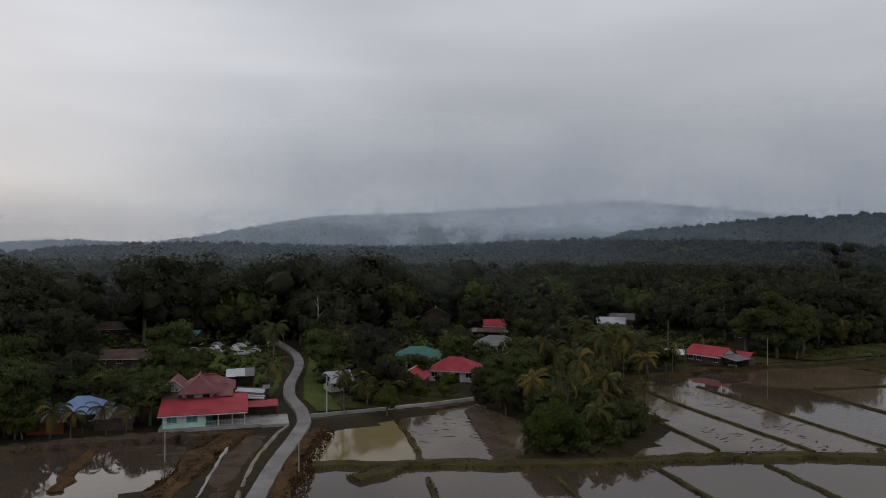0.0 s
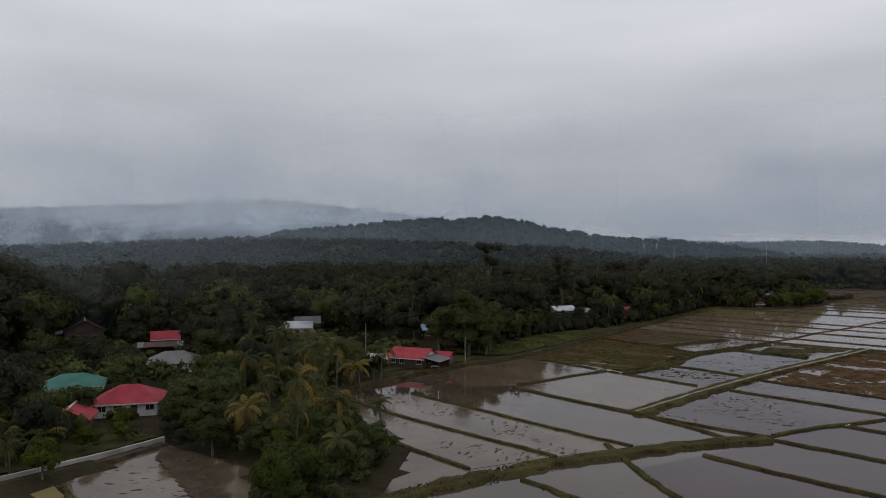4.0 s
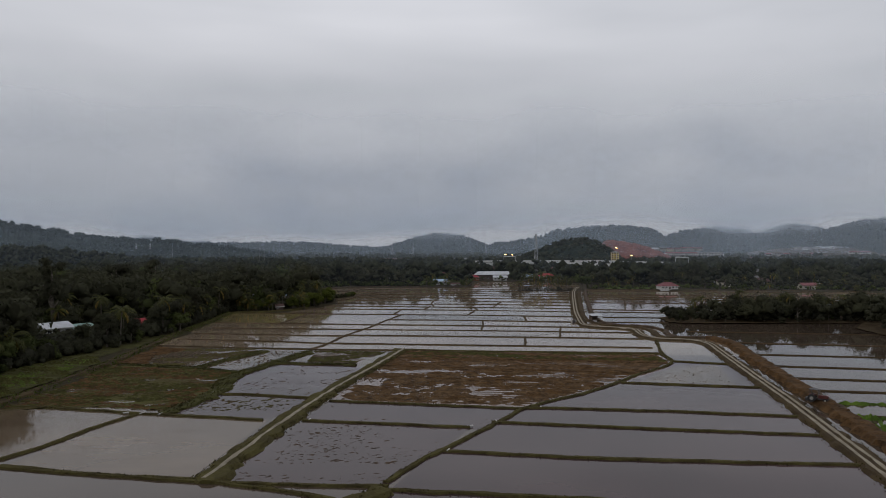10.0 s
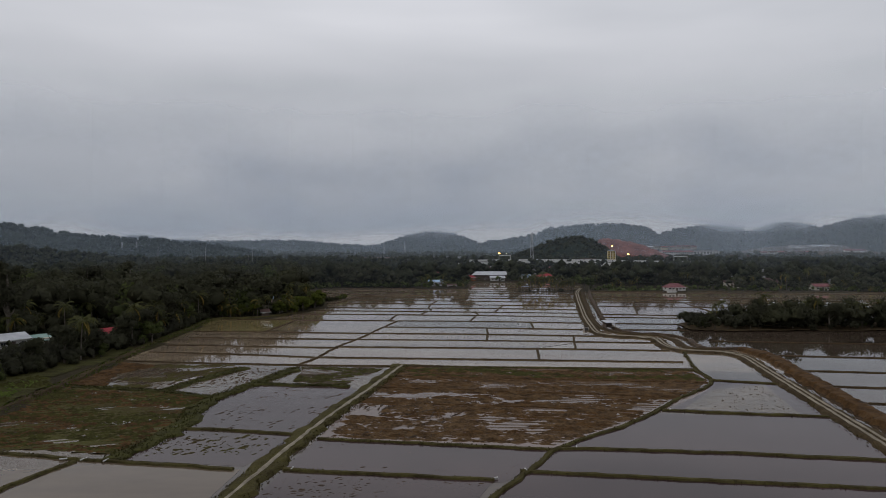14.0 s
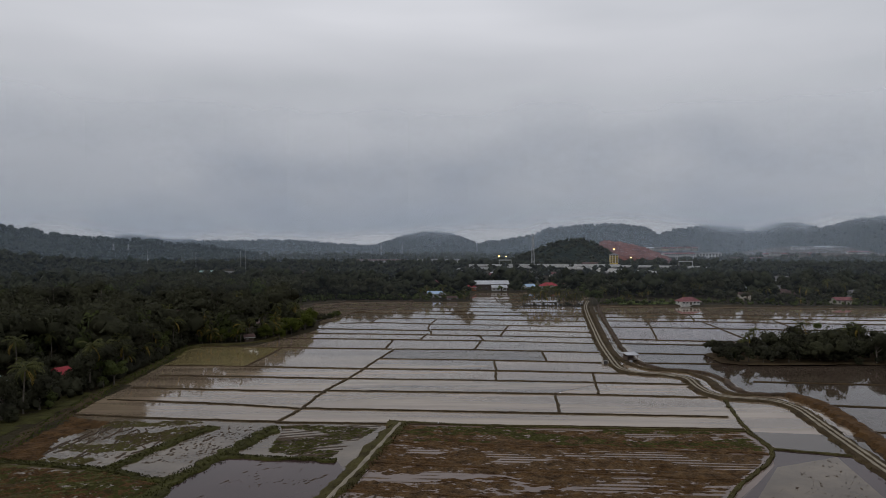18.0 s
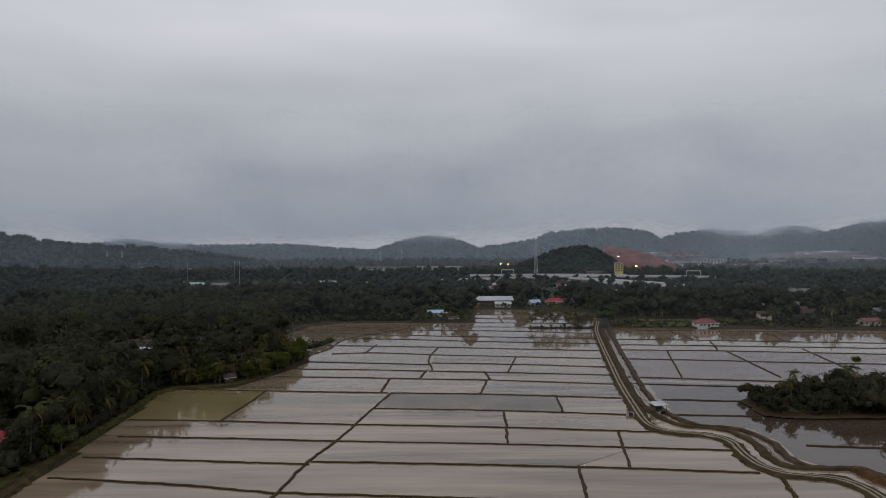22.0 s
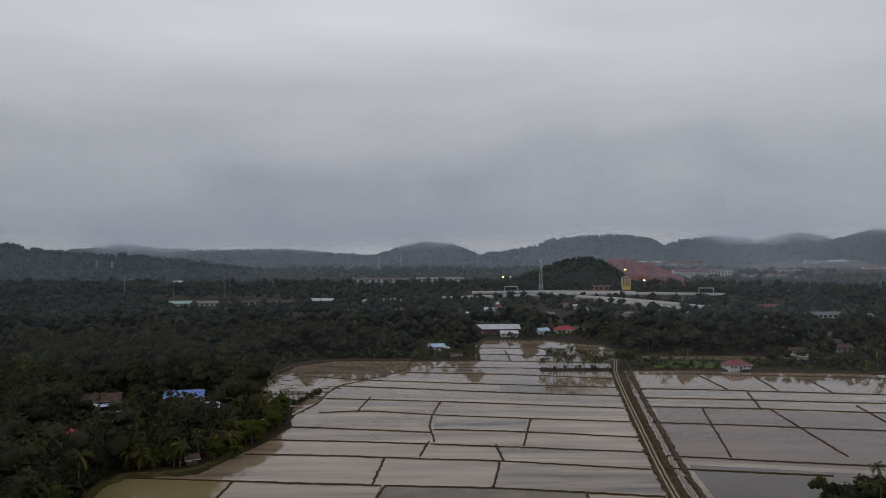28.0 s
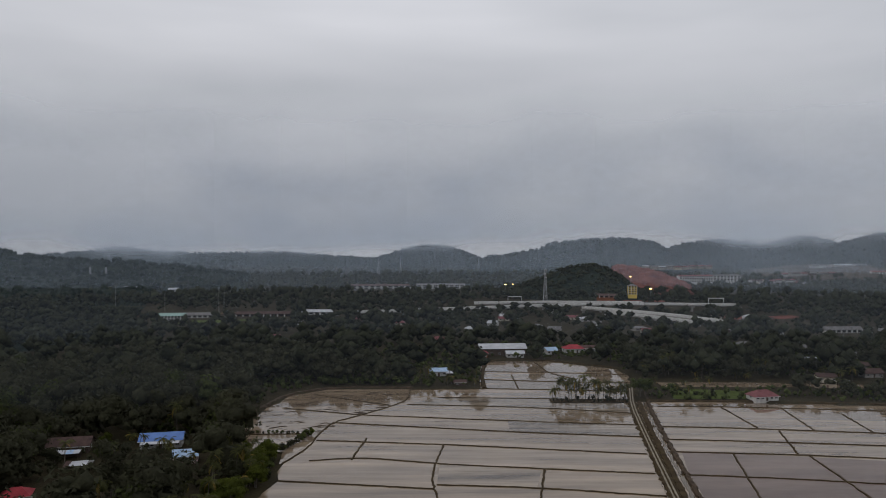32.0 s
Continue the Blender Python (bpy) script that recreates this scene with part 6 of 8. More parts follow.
house("white and blue roofed house at the north bank", (-12, 583), 5, 10, 7, 3.0, "gable", 1.4, "roof_pale_blue", "white", 3)
sheet_shed("pale metal annex at the north bank", (-5, 579), 5, 5, 5, 2.6, 0.6, ["roof_white"], 3)
house("low timber shed at the waterside", (0, 552), 5, 6, 3.5, 2.2, "gable", 0.9, "roof_rust", "plank", 2)
house("large hall with a pale grey metal roof", (33, 664), 4, 32, 13, 5.2, "gable", 2.4, "roof_white", "plank", 6, over=1.0)
house("orange-painted block with a red roof", (17.5, 650), 4, 8, 6, 3.4, "hip", 1.6, "roof_red", "orange", 3)
house("white annex beside the large hall", (41, 652), 4, 12, 6, 3.0, "gable", 1.4, "roof_white", "white", 4)
house("red hip-roofed house past the fields", (86, 676), 8, 14, 9, 3.2, "hip", 2.4, "roof_red", "white", 4)
house("pale blue gabled house past the fields", (68, 668), 20, 8, 7, 3.0, "gable", 1.8, "roof_pale_blue", "white", 3)
house("brown roofed house past the fields", (98, 680), -6, 10, 7, 3.0, "gable", 1.6, "roof_rust", "cream", 3)
house("bungalow with a dull pink hip roof", (150, 512), 10, 12.5, 8, 2.5, "hip", 2.4, "roof_pink", "white", 5)
for x, y, t, p, lab in ((-163, -12, 20, "white", "white"), (-165, -8, 15, "steel", "silver"), (-168, -4, 10, "white", "white"), (-170, -15, 95, "steel", "silver"), (-159, -3, 70, "white", "white"), (-172, -9, 30, "white", "white"),
                       (-162, 1, 60, "white", "white"), (-166, -18, 5, "steel", "silver"), (-175, -2, 40, "white", "white"), (-158, -16, 15, "steel", "silver")):
    car(f"{lab} car parked on the grass", (x, y), t, p)
for x, y, t, p, lab in ((-176, 6, 50, "white", "white"), (-180, 0, 20, "steel", "silver"), (-172, 4, 95, "white", "white"), (-179, -8, 35, "steel", "silver"), (-184, -14, 60, "white", "white")):
    car(f"{lab} car parked under the trees", (x, y), t, p)
sign_board("blank white sign board beside the road", (-99, -5.0), 1.6, 0.8, 2.6, 75)
sign_board("small pale sign board on the grass", (-112, -3.2), 1.4, 0.6, 1.8, 75)
car("silver car beside the green-roofed house", (-116.5, 41), 60, "steel")
car("white van stopped in the house yard", (-98.5, -9.0), 80, "white")
CLEAR.append((-166, -8, 11))
open_side(-166, -8, 22, 50)
open_side(-80, -18, 18, 20)
open_side(-125, 37, 12, 34)
utility_pole("street lamp post beside the village pond", (-79.5, 2.6), 7.0, True, 60)
utility_pole("leaning concrete pole beside the road", (-47.5, -8.4), 6.0, plain=True)
utility_pole("grey pole in the flooded pond", (-62, -24.5), 5.0, plain=True)
utility_pole("slim pole at the field bank", (-90, 118), 7.0, plain=True)
utility_pole("thin stake standing in the pond", (-69, 83), 2.4, plain=True)
utility_pole("slim pole among the palms", (-118, 110), 9.0, plain=True)
utility_pole("white lamp post in the wood", (-122, 172), 10.0)

# ---- farm objects ----
def field_hut():
    top = thing("field_hut", (56, 296.5, 0.45), "small open field hut with a pale sheet roof", "hut", "", 18)
    CLEAR.append((56, 296, 4))
    part("roof", shed_roof(4.3, 3.0, 2.4, 0.5, 0.2, 0.06), M["roof_white"], top)
    for u in (-1.9, 1.9):
        for v in (-1.3, 1.3):
            part("post", boxes((u - 0.07, u + 0.07, v - 0.07, v + 0.07, -0.6, 2.3 + v * 0.14)), M["plank"], top)
    part("floor", boxes((-2.0, 2.0, -1.4, 1.4, 0.35, 0.5)), M["plank"], top)
    part("back_wall", boxes((-2.0, 2.0, 1.3, 1.4, 0.5, 1.9)), M["plank"], top)
    part("side_wall", boxes((-2.05, -1.95, -1.3, 1.3, 0.5, 1.7)), M["plank"], top)
    return top


def sluice():
    top = thing("sluice_box", (46.8, 293.5, 0.0), "small dark concrete sluice box in the water", "sluice", "", 8)
    part("body", boxes((-0.9, -0.75, -0.9, 0.9, -0.5, 1.0), (0.75, 0.9, -0.9, 0.9, -0.5, 1.0), (-0.75, 0.75, 0.75, 0.9, -0.5, 1.0)), M["concrete"], top)
    part("gate", boxes((-0.75, 0.75, -0.3, -0.22, -0.4, 0.9)), M["dark_steel"], top)
    part("frame", boxes((-0.9, 0.9, -0.35, -0.17, 1.5, 1.62), (-0.82, -0.72, -0.32, -0.2, 1.0, 1.5), (0.72, 0.82, -0.32, -0.2, 1.0, 1.5)), M["dark_steel"], top)


def tractor():
    top = thing("tractor", (67.4, 142.6, 0.72), "small dark red tractor with a roof canopy", "tractor", "", -38)
    part("bonnet", boxes((0.3, 2.0, -0.36, 0.36, 0.75, 1.35), (2.0, 2.1, -0.3, 0.3, 0.8, 1.25)), M["red_paint"], top)
    part("chassis", boxes((-0.9, 2.0, -0.22, 0.22, 0.45, 0.78)), M["dark_steel"], top)
    part("seat", boxes((-0.75, -0.25, -0.25, 0.25, 1.0, 1.12), (-0.8, -0.7, -0.25, 0.25, 1.1, 1.55)), M["rubber"], top)
    part("canopy", boxes((-1.2, 0.7, -0.75, 0.75, 2.3, 2.4)), M["dark_steel"], top)
    for x in (-1.0, 0.45):
        for s in (-0.65, 0.65):
            part("canopy_post", boxes((x - 0.04, x + 0.04, s - 0.04, s + 0.04, 0.9, 2.3)), M["dark_steel"], top)
    part("steering_wheel", tube(bmesh.new(), [(0.15, 0, 1.35), (0.05, 0, 1.42)], [0.2, 0.2], 10), M["rubber"], top)
    part("exhaust", tube(bmesh.new(), [(1.5, 0.25, 1.3), (1.5, 0.25, 2.1)], [0.05, 0.05], 6), M["dark_steel"], top)
    for s in (-1, 1):
        part("mudguard", boxes((-1.3, -0.1, s * 0.42 - 0.12, s * 0.42 + 0.12, 1.25, 1.36)), M["red_paint"], top)
        for x, r, w in ((-0.7, 0.72, 0.36), (1.6, 0.42, 0.24)):
            y0 = s * 0.5
            wheel = part("wheel", tube(bmesh.new(), [(x, y0, r), (x, y0 + s * w, r)], [r, r], 16), M["rubber"], top)
            part("rim", tube(bmesh.new(), [(x, y0 + s * w, r), (x, y0 + s * (w + 0.03), r)], [r * 0.45, r * 0.45], 12), M["concrete"], wheel)
    plough = part("tiller", boxes((-1.9, -1.3, -0.8, 0.8, 0.35, 0.7)), M["dark_steel"], top)
    for k in range(5):
        part("tine", boxes((-1.8, -1.6, -0.7 + k * 0.34, -0.62 + k * 0.34, 0.0, 0.36)), M["dark_steel"], plough)


field_hut()
sluice()
tractor()


# ---- viaduct, tower and town ----
def deck(points, width, label, piers):
    """A pale concrete road deck with parapets on hammerhead piers."""
    p = np.array(points, float)
    top = thing("viaduct", (*p[0][:2], 0), label, "viaduct", "viaducts")
    o = p[0]
    q = []
    for a, b in zip(p, p[1:]):
        n = max(1, int(np.hypot(*(b - a)[:2]) / 25))
        q += [a + (b - a) * k / n for k in range(n)]
    q = np.array(q + [p[-1]])
    t = np.gradient(q, axis=0)
    t[:, 2] = 0
    t /= np.linalg.norm(t, axis=1)[:, None]
    s = np.stack([-t[:, 1], t[:, 0], 0 * t[:, 0]], 1)

    def band(u0, u1, z0, z1):
        bm = bmesh.new()
        rings = []
        for c, n in zip(q, s):
            c = c - np.array([o[0], o[1], 0])
            rings.append([bm.verts.new(tuple(c + n * u + np.array([0, 0, z]))) for u, z in ((u0, z0), (u1, z0), (u1, z1), (u0, z1))])
        for a, b in zip(rings, rings[1:]):
            for k in range(4):
                bm.faces.new((a[k], b[k], b[(k + 1) % 4], a[(k + 1) % 4]))
        bm.faces.new(rings[0])
        bm.faces.new(rings[-1][::-1])
        bmesh.ops.recalc_face_normals(bm, faces=bm.faces)
        return bm

    w = width / 2
    part("deck", band(-w, w, -0.9, 0.0), M["white"], top)
    part("girder", band(-w * 0.6, w * 0.6, -2.2, -0.9), M["concrete"], top)
    for u in (-w, w - 0.4):
        part("parapet", band(u, u + 0.4, 0.0, 1.3), M["white"], top)
    for k in range(piers):
        c = q[int((k + 0.5) * len(q) / piers)] - np.array([o[0], o[1], 0])
        pier = part("pier", boxes((c[0] - 1.2, c[0] + 1.2, c[1] - 1.2, c[1] + 1.2, -0.5, c[2] - 3.6)), M["concrete"], top)
        part("pier_cap", boxes((c[0] - 2.4, c[0] + 2.4, c[1] - w * 0.8, c[1] + w * 0.8, c[2] - 3.6, c[2] - 2.2)), M["concrete"], pier)
    for c in q:
        CLEAR.append((c[0], c[1], 13))
        if width < 9.5 and c[0] > 120:
            CLEAR_TALL.append((c[0] - c[0] * 0.03, c[1] - 22, 12))
    return top


deck([(-118, 962, 3.5), (-40, 968, 5.5), (60, 978, 8.5), (150, 990, 10.5), (260, 1000, 10), (345, 1006, 8.5)], 11, "long pale concrete road viaduct across the woods", 9)
deck([(30, 1004, 11), (120, 1012, 11.5), (232, 1010, 11)], 9, "second pale concrete viaduct deck behind", 4)
deck([(150, 957, 9.6), (195, 918, 8.8), (232, 880, 7.5), (262, 846, 5.5)], 7.5, "pale concrete slip road sloping down", 5)
deck([(168, 918, 7.8), (198, 886, 7.0), (236, 840, 5.0)], 7, "lower pale concrete slip road", 4)


def gantry(at, w, h, turn):
    top = thing("sign_gantry", (*at[:2], at[2]), "white steel road sign gantry on the viaduct", "gantry", "gantries", turn)
    for s in (-1, 1):
        part("post", boxes((s * w / 2 - 0.25, s * w / 2 + 0.25, -0.25, 0.25, 0, h)), M["white"], top)
    part("beam", boxes((-w / 2, w / 2, -0.3, 0.3, h - 1.0, h)), M["white"], top)


gantry((78, 1006, 11.2), 16, 7.5, 0)
gantry((318, 1004, 9.0), 18, 8, 0)


def lattice_tower(at, h, label, r0=3.0, r1=0.9, levels=14, name="lattice_tower", dishes=True):
    top = thing(name, (*at, 0.3), label, "tower", "towers")

    def ring(k):
        f = k / levels
        r = r0 + (r1 - r0) * min(1, f * 1.15)
        return [(r * x, r * y, h * f) for x, y in ((1, 1), (-1, 1), (-1, -1), (1, -1))]

    bm = bmesh.new()
    for c in range(4):
        tube(bm, [ring(k)[c] for k in range(levels + 1)], [0.16] * (levels + 1), 4)
    part("legs", bm, M["steel"], top)
    for k in range(levels):
        a, b = ring(k), ring(k + 1)
        bm = bmesh.new()
        for c in range(4):
            e = (c + 1) % 4
            tube(bm, [a[c], b[e]], [0.09, 0.09], 4)
            tube(bm, [a[e], b[c]], [0.09, 0.09], 4)
            tube(bm, [b[c], b[e]], [0.09, 0.09], 4)
        part("bracing", bm, M["steel" if k % 4 else "white"], top)
    if dishes:
        for k, (f, a) in enumerate(((0.97, 0.3), (0.97, 2.4), (0.97, 4.5), (0.88, 1.2), (0.88, 3.4), (0.80, 5.2), (0.72, 0.8))):
            x, y = 1.5 * math.cos(a), 1.5 * math.sin(a)
            part("antenna", boxes((x - 0.25, x + 0.25, y - 0.25, y + 0.25, h * f - 1.2, h * f + 1.2)) if k < 5 else tube(bmesh.new(), [(x, y, h * f), (x * 1.3, y * 1.3, h * f)], [0.9, 0.9], 12), M["white"], top)
    part("lightning_rod", tube(bmesh.new(), [(0, 0, h), (0, 0, h + 3)], [0.06, 0.03], 4), M["steel"], top)
    return top


lattice_tower((118, 1030), 50, "tall galvanised lattice radio mast")
for x, y, hh in ((-175, 2050, 46), (-120, 2120, 44), (100, 2200, 46), (-640, 1500, 40), (-670, 1500, 40)):
    lattice_tower((x, y), hh, "far electricity pylon on the skyline", 3.2, 0.8, 7, "pylon", False)


def floodlight(at, h, turn=0.0, glow=1.1):
    z = float(land_height(np.array([at[0]]), np.array([at[1]]))[0])
    top = thing("street_lamp", (*at, z), "tall street lamp with a glowing amber head", "lamp", "street lamps", turn)
    part("pole", tube(bmesh.new(), [(0, 0, -0.5), (0, 0, h)], [0.2, 0.12], 6), M["steel"], top)
    for s in (-1, 1):
        part("lamp_head", moved(tube(bmesh.new(), [(0, 0, -glow * 0.5), (0, 0, glow * 0.5)], [glow, glow * 0.8], 8), s * 0.4, -0.5, h), M["lamp"], top)
    return top


floodlight((92, 1280), 18, glow=1.0)
floodlight((107, 1310), 17, glow=0.6)
floodlight((292, 1290), 30, glow=1.0)
floodlight((292, 1180), 17, glow=1.1)
for x, y in ((-290, 880), (-268, 985), (-262, 985), (-395, 1000)):
    utility_pole("tall slim floodlight mast", (x, y), 30)


def block(label, at, turn, w, d, storeys, wall, roof, bays, name="building", roof_rise=2.2, pitch=3.2, shape="gable"):
    """A long building of several storeys with rows of windows between pilasters."""
    z = float(land_height(np.array([at[0]]), np.array([at[1]]))[0])
    top = thing(name, (at[0], at[1], at[2] if len(at) > 2 else z), label, "building", "buildings", turn)
    h = storeys * pitch
    CLEAR.append((at[0], at[1], w * 0.42))
    tx, ty = -10 - at[0], 150 - at[1]
    k = 1 / math.hypot(tx, ty)
    for q in (12, 28, 46, 66):
        CLEAR_TALL.append((at[0] + tx * k * q, at[1] + ty * k * q, w * 0.42))
    part("wall", walls(w, d, h, roof_rise * 0.93 if shape == "gable" else 0, -5), M[wall], top)
    part("roof", gable_roof(w, d, h, roof_rise, 0.8, 0.3) if shape == "gable" else hip_roof(w, d, h, roof_rise, 0.8, 0.3), M[roof], top)
    for b in range(bays + 1):
        x = -w / 2 + w * b / bays
        part("pilaster", boxes((x - 0.35, x + 0.35, -d / 2 - 0.5, -d / 2 + 0.05, 0, h - 0.3)), M["white"], top)
    for s in range(storeys):
        for b in range(bays):
            x = -w / 2 + w * (b + 0.5) / bays
            part("window", boxes((x - w / bays * 0.3, x + w / bays * 0.3, -d / 2 - 0.08, -d / 2 + 0.05, s * pitch + 0.7, s * pitch + 2.5)), M["glass"], top)
    return top


def terrace(label, a, b, z, n, storeys, wall, roof, seed, bays=3):
    """A row of separate houses with gaps, along a line."""
    rng = random.Random(seed)
    turn = math.degrees(math.atan2(b[1] - a[1], b[0] - a[0]))
    gap = math.hypot(b[0] - a[0], b[1] - a[1]) / n
    for i in range(n):
        k = (i + 0.5) / n
        block(label, (a[0] + (b[0] - a[0]) * k, a[1] + (b[1] - a[1]) * k + rng.uniform(-4, 4), z + rng.uniform(-1, 1)), turn + rng.uniform(-3, 3), gap * rng.uniform(0.6, 0.9), 11, storeys, rng.choice(wall), rng.choice(roof), bays, "terraced_house", 2.0, 3.0)


block("long pale four-storey block with a red roof", (520, 1640, 5), 12, 76, 14, 4, "white", "roof_pink", 14)
block("white unfinished block with open bays", (592, 1662, 5), 14, 66, 14, 4, "white", "roof_grey", 8)
terrace("pale terraced house with a faded red roof", (640, 1660), (760, 1700), 1, 7, 2, ["cream", "concrete"], ["roof_pink", "roof_rust"], 1)
terrace("small terraced house with a dull roof", (620, 1570), (740, 1600), 0, 6, 2, ["cream", "concrete"], ["roof_pink", "roof_grey"], 2)
terrace("terraced house on the valley slope", (760, 1720), (1000, 1830), 0, 11, 1, ["concrete", "plank"], ["roof_pink", "roof_rust", "roof_rust"], 3)
terrace("terraced house below the eastern hill", (800, 1860), (1080, 1950), 12, 10, 1, ["concrete", "plank"], ["roof_pink", "roof_grey", "roof_rust"], 4)
terrace("far white house under the hill", (960, 2020), (1120, 2040), 28, 8, 1, ["concrete", "white"], ["roof_white", "roof_grey"], 5)
terrace("far pale house behind the red slope", (500, 1960), (690, 1990), 26, 9, 1, ["concrete", "cream"], ["roof_white", "roof_grey", "roof_pink"], 6)
block("white block at the edge of the estate", (1060, 1880, 6), -10, 50, 14, 4, "white", "roof_pink", 8)
block("yellow works building on red earth", (262, 1168, 10), -8, 12, 12, 4, "yellow_paint", "roof_grey", 3, shape="hip")
block("low orange works shed on red earth", (228, 1180, 5), -8, 34, 12, 1, "orange", "roof_rust", 5)
block("long grey industrial shed beyond the woods", (-120, 1478), 3, 110, 20, 2, "concrete", "roof_rust", 10)
block("second grey industrial shed beyond the woods", (-10, 1490), 3, 90, 20, 2, "concrete", "roof_grey", 9)
block("low depot with a green metal roof", (-292, 905), 8, 26, 14, 2, "white", "roof_pale_green", 8, pitch=2.6)
block("low depot with a pale green roof", (-352, 862), 10, 30, 9, 1, "white", "roof_pale_green", 8)
block("long grey station roof behind the depot", (-275, 935), 6, 44, 9, 1, "concrete", "roof_grey", 8)
block("low brown freight shed", (-205, 945), 4, 60, 10, 1, "plank", "roof_rust", 8)
block("white shed at the station's end", (-150, 965), 2, 34, 8, 1, "white", "roof_white", 5)
block("white and yellow block on the far slope", (-520, 1330), 18, 30, 12, 3, "cream", "roof_white", 5)
block("small white block on the far slope", (-455, 1345), 18, 16, 10, 2, "white", "roof_white", 3)
block("long low white school beyond the palms", (348, 792), 4, 34, 7, 1, "concrete", "roof_grey", 7)
rough_field("dry_grass_field", [(-470, 880), (-300, 960), (-200, 990), (-200, 1000), (-330, 990), (-480, 910)], M["stubble"], "brown dry field behind the depot", 0, 0.3, 0.9, 2.2, 8.0)
rough_field("mown_field", [(-300, 850), (-215, 880), (-200, 920), (-270, 905)], M["grass"], "mown green field before the depot", 0, 0.2, 0.9, 2.9, 6.0)
rough_field("red_ground", [(190, 1130), (300, 1130), (310, 1160), (190, 1160)], M["red_earth"], "bare red ground round the works", 0, 0.4, 3.0, 3.7, 6.0)
rough_field("red_ground", [(300, 905), (380, 915), (390, 960), (300, 950)], M["red_earth"], "patch of bare red ground", 0, 0.4, 0.9, 3.1, 6.0)

# scattered village houses to the north and east
HAMLET = random.Random(5)
kinds = [("roof_rust", "concrete", "weathered village house with a rusty roof"), ("roof_grey", "concrete", "plain village house with a dull grey roof"), ("roof_white", "white", "white-walled village house with a zinc roof"), ("roof_rust", "plank", "timber village house with a rusty roof"), ("roof_pink", "plank", "timber village house with a faded red roof"),
         ("roof_grey", "white", "village house with a grey metal roof"), ("roof_pink", "cream", "village house with a faded tiled roof"), ("roof_rust", "cream", "old village house with a dark roof"), ("roof_grey", "plank", "low village house with a grey roof")]
made = 0
for tries in range(900):
    if made >= 46:
        break
    zone = HAMLET.random()
    if zone < 0.72:
        x, y = HAMLET.uniform(-190, 470), HAMLET.uniform(690, 930)
    else:
        x, y = HAMLET.uniform(180, 420), HAMLET.uniform(520, 690)
    if not free_place(x, y, 12):
        continue
    rm, wm, lab = HAMLET.choice(kinds)
    house(lab, (x, y), HAMLET.uniform(-35, 35), HAMLET.uniform(8, 13), HAMLET.uniform(6, 9), 2.9, HAMLET.choice(("gable", "gable", "hip")), HAMLET.uniform(1.4, 2.2), rm, wm, 3, gutter=False)
    made += 1

# ---- planting ----
PLANTED = random.Random(11)


def plant(kinds, x, y, scale=1.0):
    ob = PLANTED.choice(kinds)
    z = float(land_height(np.array([x]), np.array([y]))[0])
    s = scale * PLANTED.uniform(0.8, 1.2)
    m = pose(x, y, max(z, 0.1) - 0.1, 0, 0, PLANTED.uniform(0, 360)) @ Matrix.Diagonal((s, s, s * PLANTED.uniform(0.9, 1.15), 1))
    made = copy_thing(ob, m)
    made.matrix_world = m
    return made


broad = [make_tree("dark green broadleaf tree with a rounded crown", 11, 5.0, 1700, 0.34, 21, "leaf_dark", 12),
         make_tree("tall dark broadleaf tree with an uneven crown", 15, 5.6, 1900, 0.38, 22, "leaf_dark", 14),
         make_tree("green broadleaf tree with a dense crown", 9, 4.8, 1700, 0.31, 23, "leaf", 12),
         make_tree("spreading green broadleaf tree", 12, 6.4, 2000, 0.35, 24, "leaf", 15)]
tall = [make_tree("tall dark forest tree with a high domed crown", 22, 6.6, 2400, 0.42, 81, "leaf_dark", 18, bare=0.55),
        make_tree("tall forest tree with a broad layered crown", 20, 7.6, 2600, 0.44, 82, "leaf_dark", 20, bare=0.5),
        make_tree("tall green forest tree with a rounded crown", 18, 6.8, 2400, 0.42, 83, "leaf", 18, bare=0.5),
        make_tree("slender tall tree with a narrow crown", 23, 4.6, 1700, 0.40, 84, "leaf_dark", 14, bare=0.6)]
bright = [make_tree("light green leafy tree at the field edge", 7.5, 4.2, 1500, 0.28, 25, "leaf_light", 12),
          make_tree("light green bushy fruit tree", 5.5, 3.6, 1200, 0.26, 26, "leaf_light", 10)]
dome = [make_bush("large dome-shaped green bush by the bank", 11.5, 7.6, 9500, 0.26, 29, "bush")]
shrub = [make_tree("dense green shrub with low leafy branches", 3.4, 2.5, 520, 0.24, 27, "leaf", 7, "shrubs", "shrub", 0.2), make_tree("low dark shrub beside the bank", 2.8, 2.5, 480, 0.24, 28, "leaf_dark", 7, "shrubs", "shrub", 0.2)]
palms = [make_palm("tall coconut palm with a leaning grey trunk", 11, 31), make_palm("coconut palm with drooping green fronds", 7.0, 32, 0.1), make_palm("short coconut palm with a dense head", 4.3, 33, 0.08)]
gold = [make_palm("coconut palm with yellowing fronds", 5.5, 34, 0.6), make_palm("coconut palm with golden drooping fronds", 7, 35, 0.5)]


def places_in(poly, count, gap, extra=1.5):
    a = np.array(poly, float)
    lo, hi = a.min(0), a.max(0)
    done = []
    for _ in range(count * 8):
        if len(done) >= count:
            break
        x, y = PLANTED.uniform(lo[0], hi[0]), PLANTED.uniform(lo[1], hi[1])
        if inside(poly, np.array([x]), np.array([y]))[0] and free_place(x, y, extra) and all((x - u) ** 2 + (y - v) ** 2 > gap * gap for u, v in done):
            done.append((x, y))
    return done


def area(poly, count, kinds, scale=1.0, gap=2.6):
    for x, y in places_in(poly, count, gap):
        plant(kinds, x, y, scale)


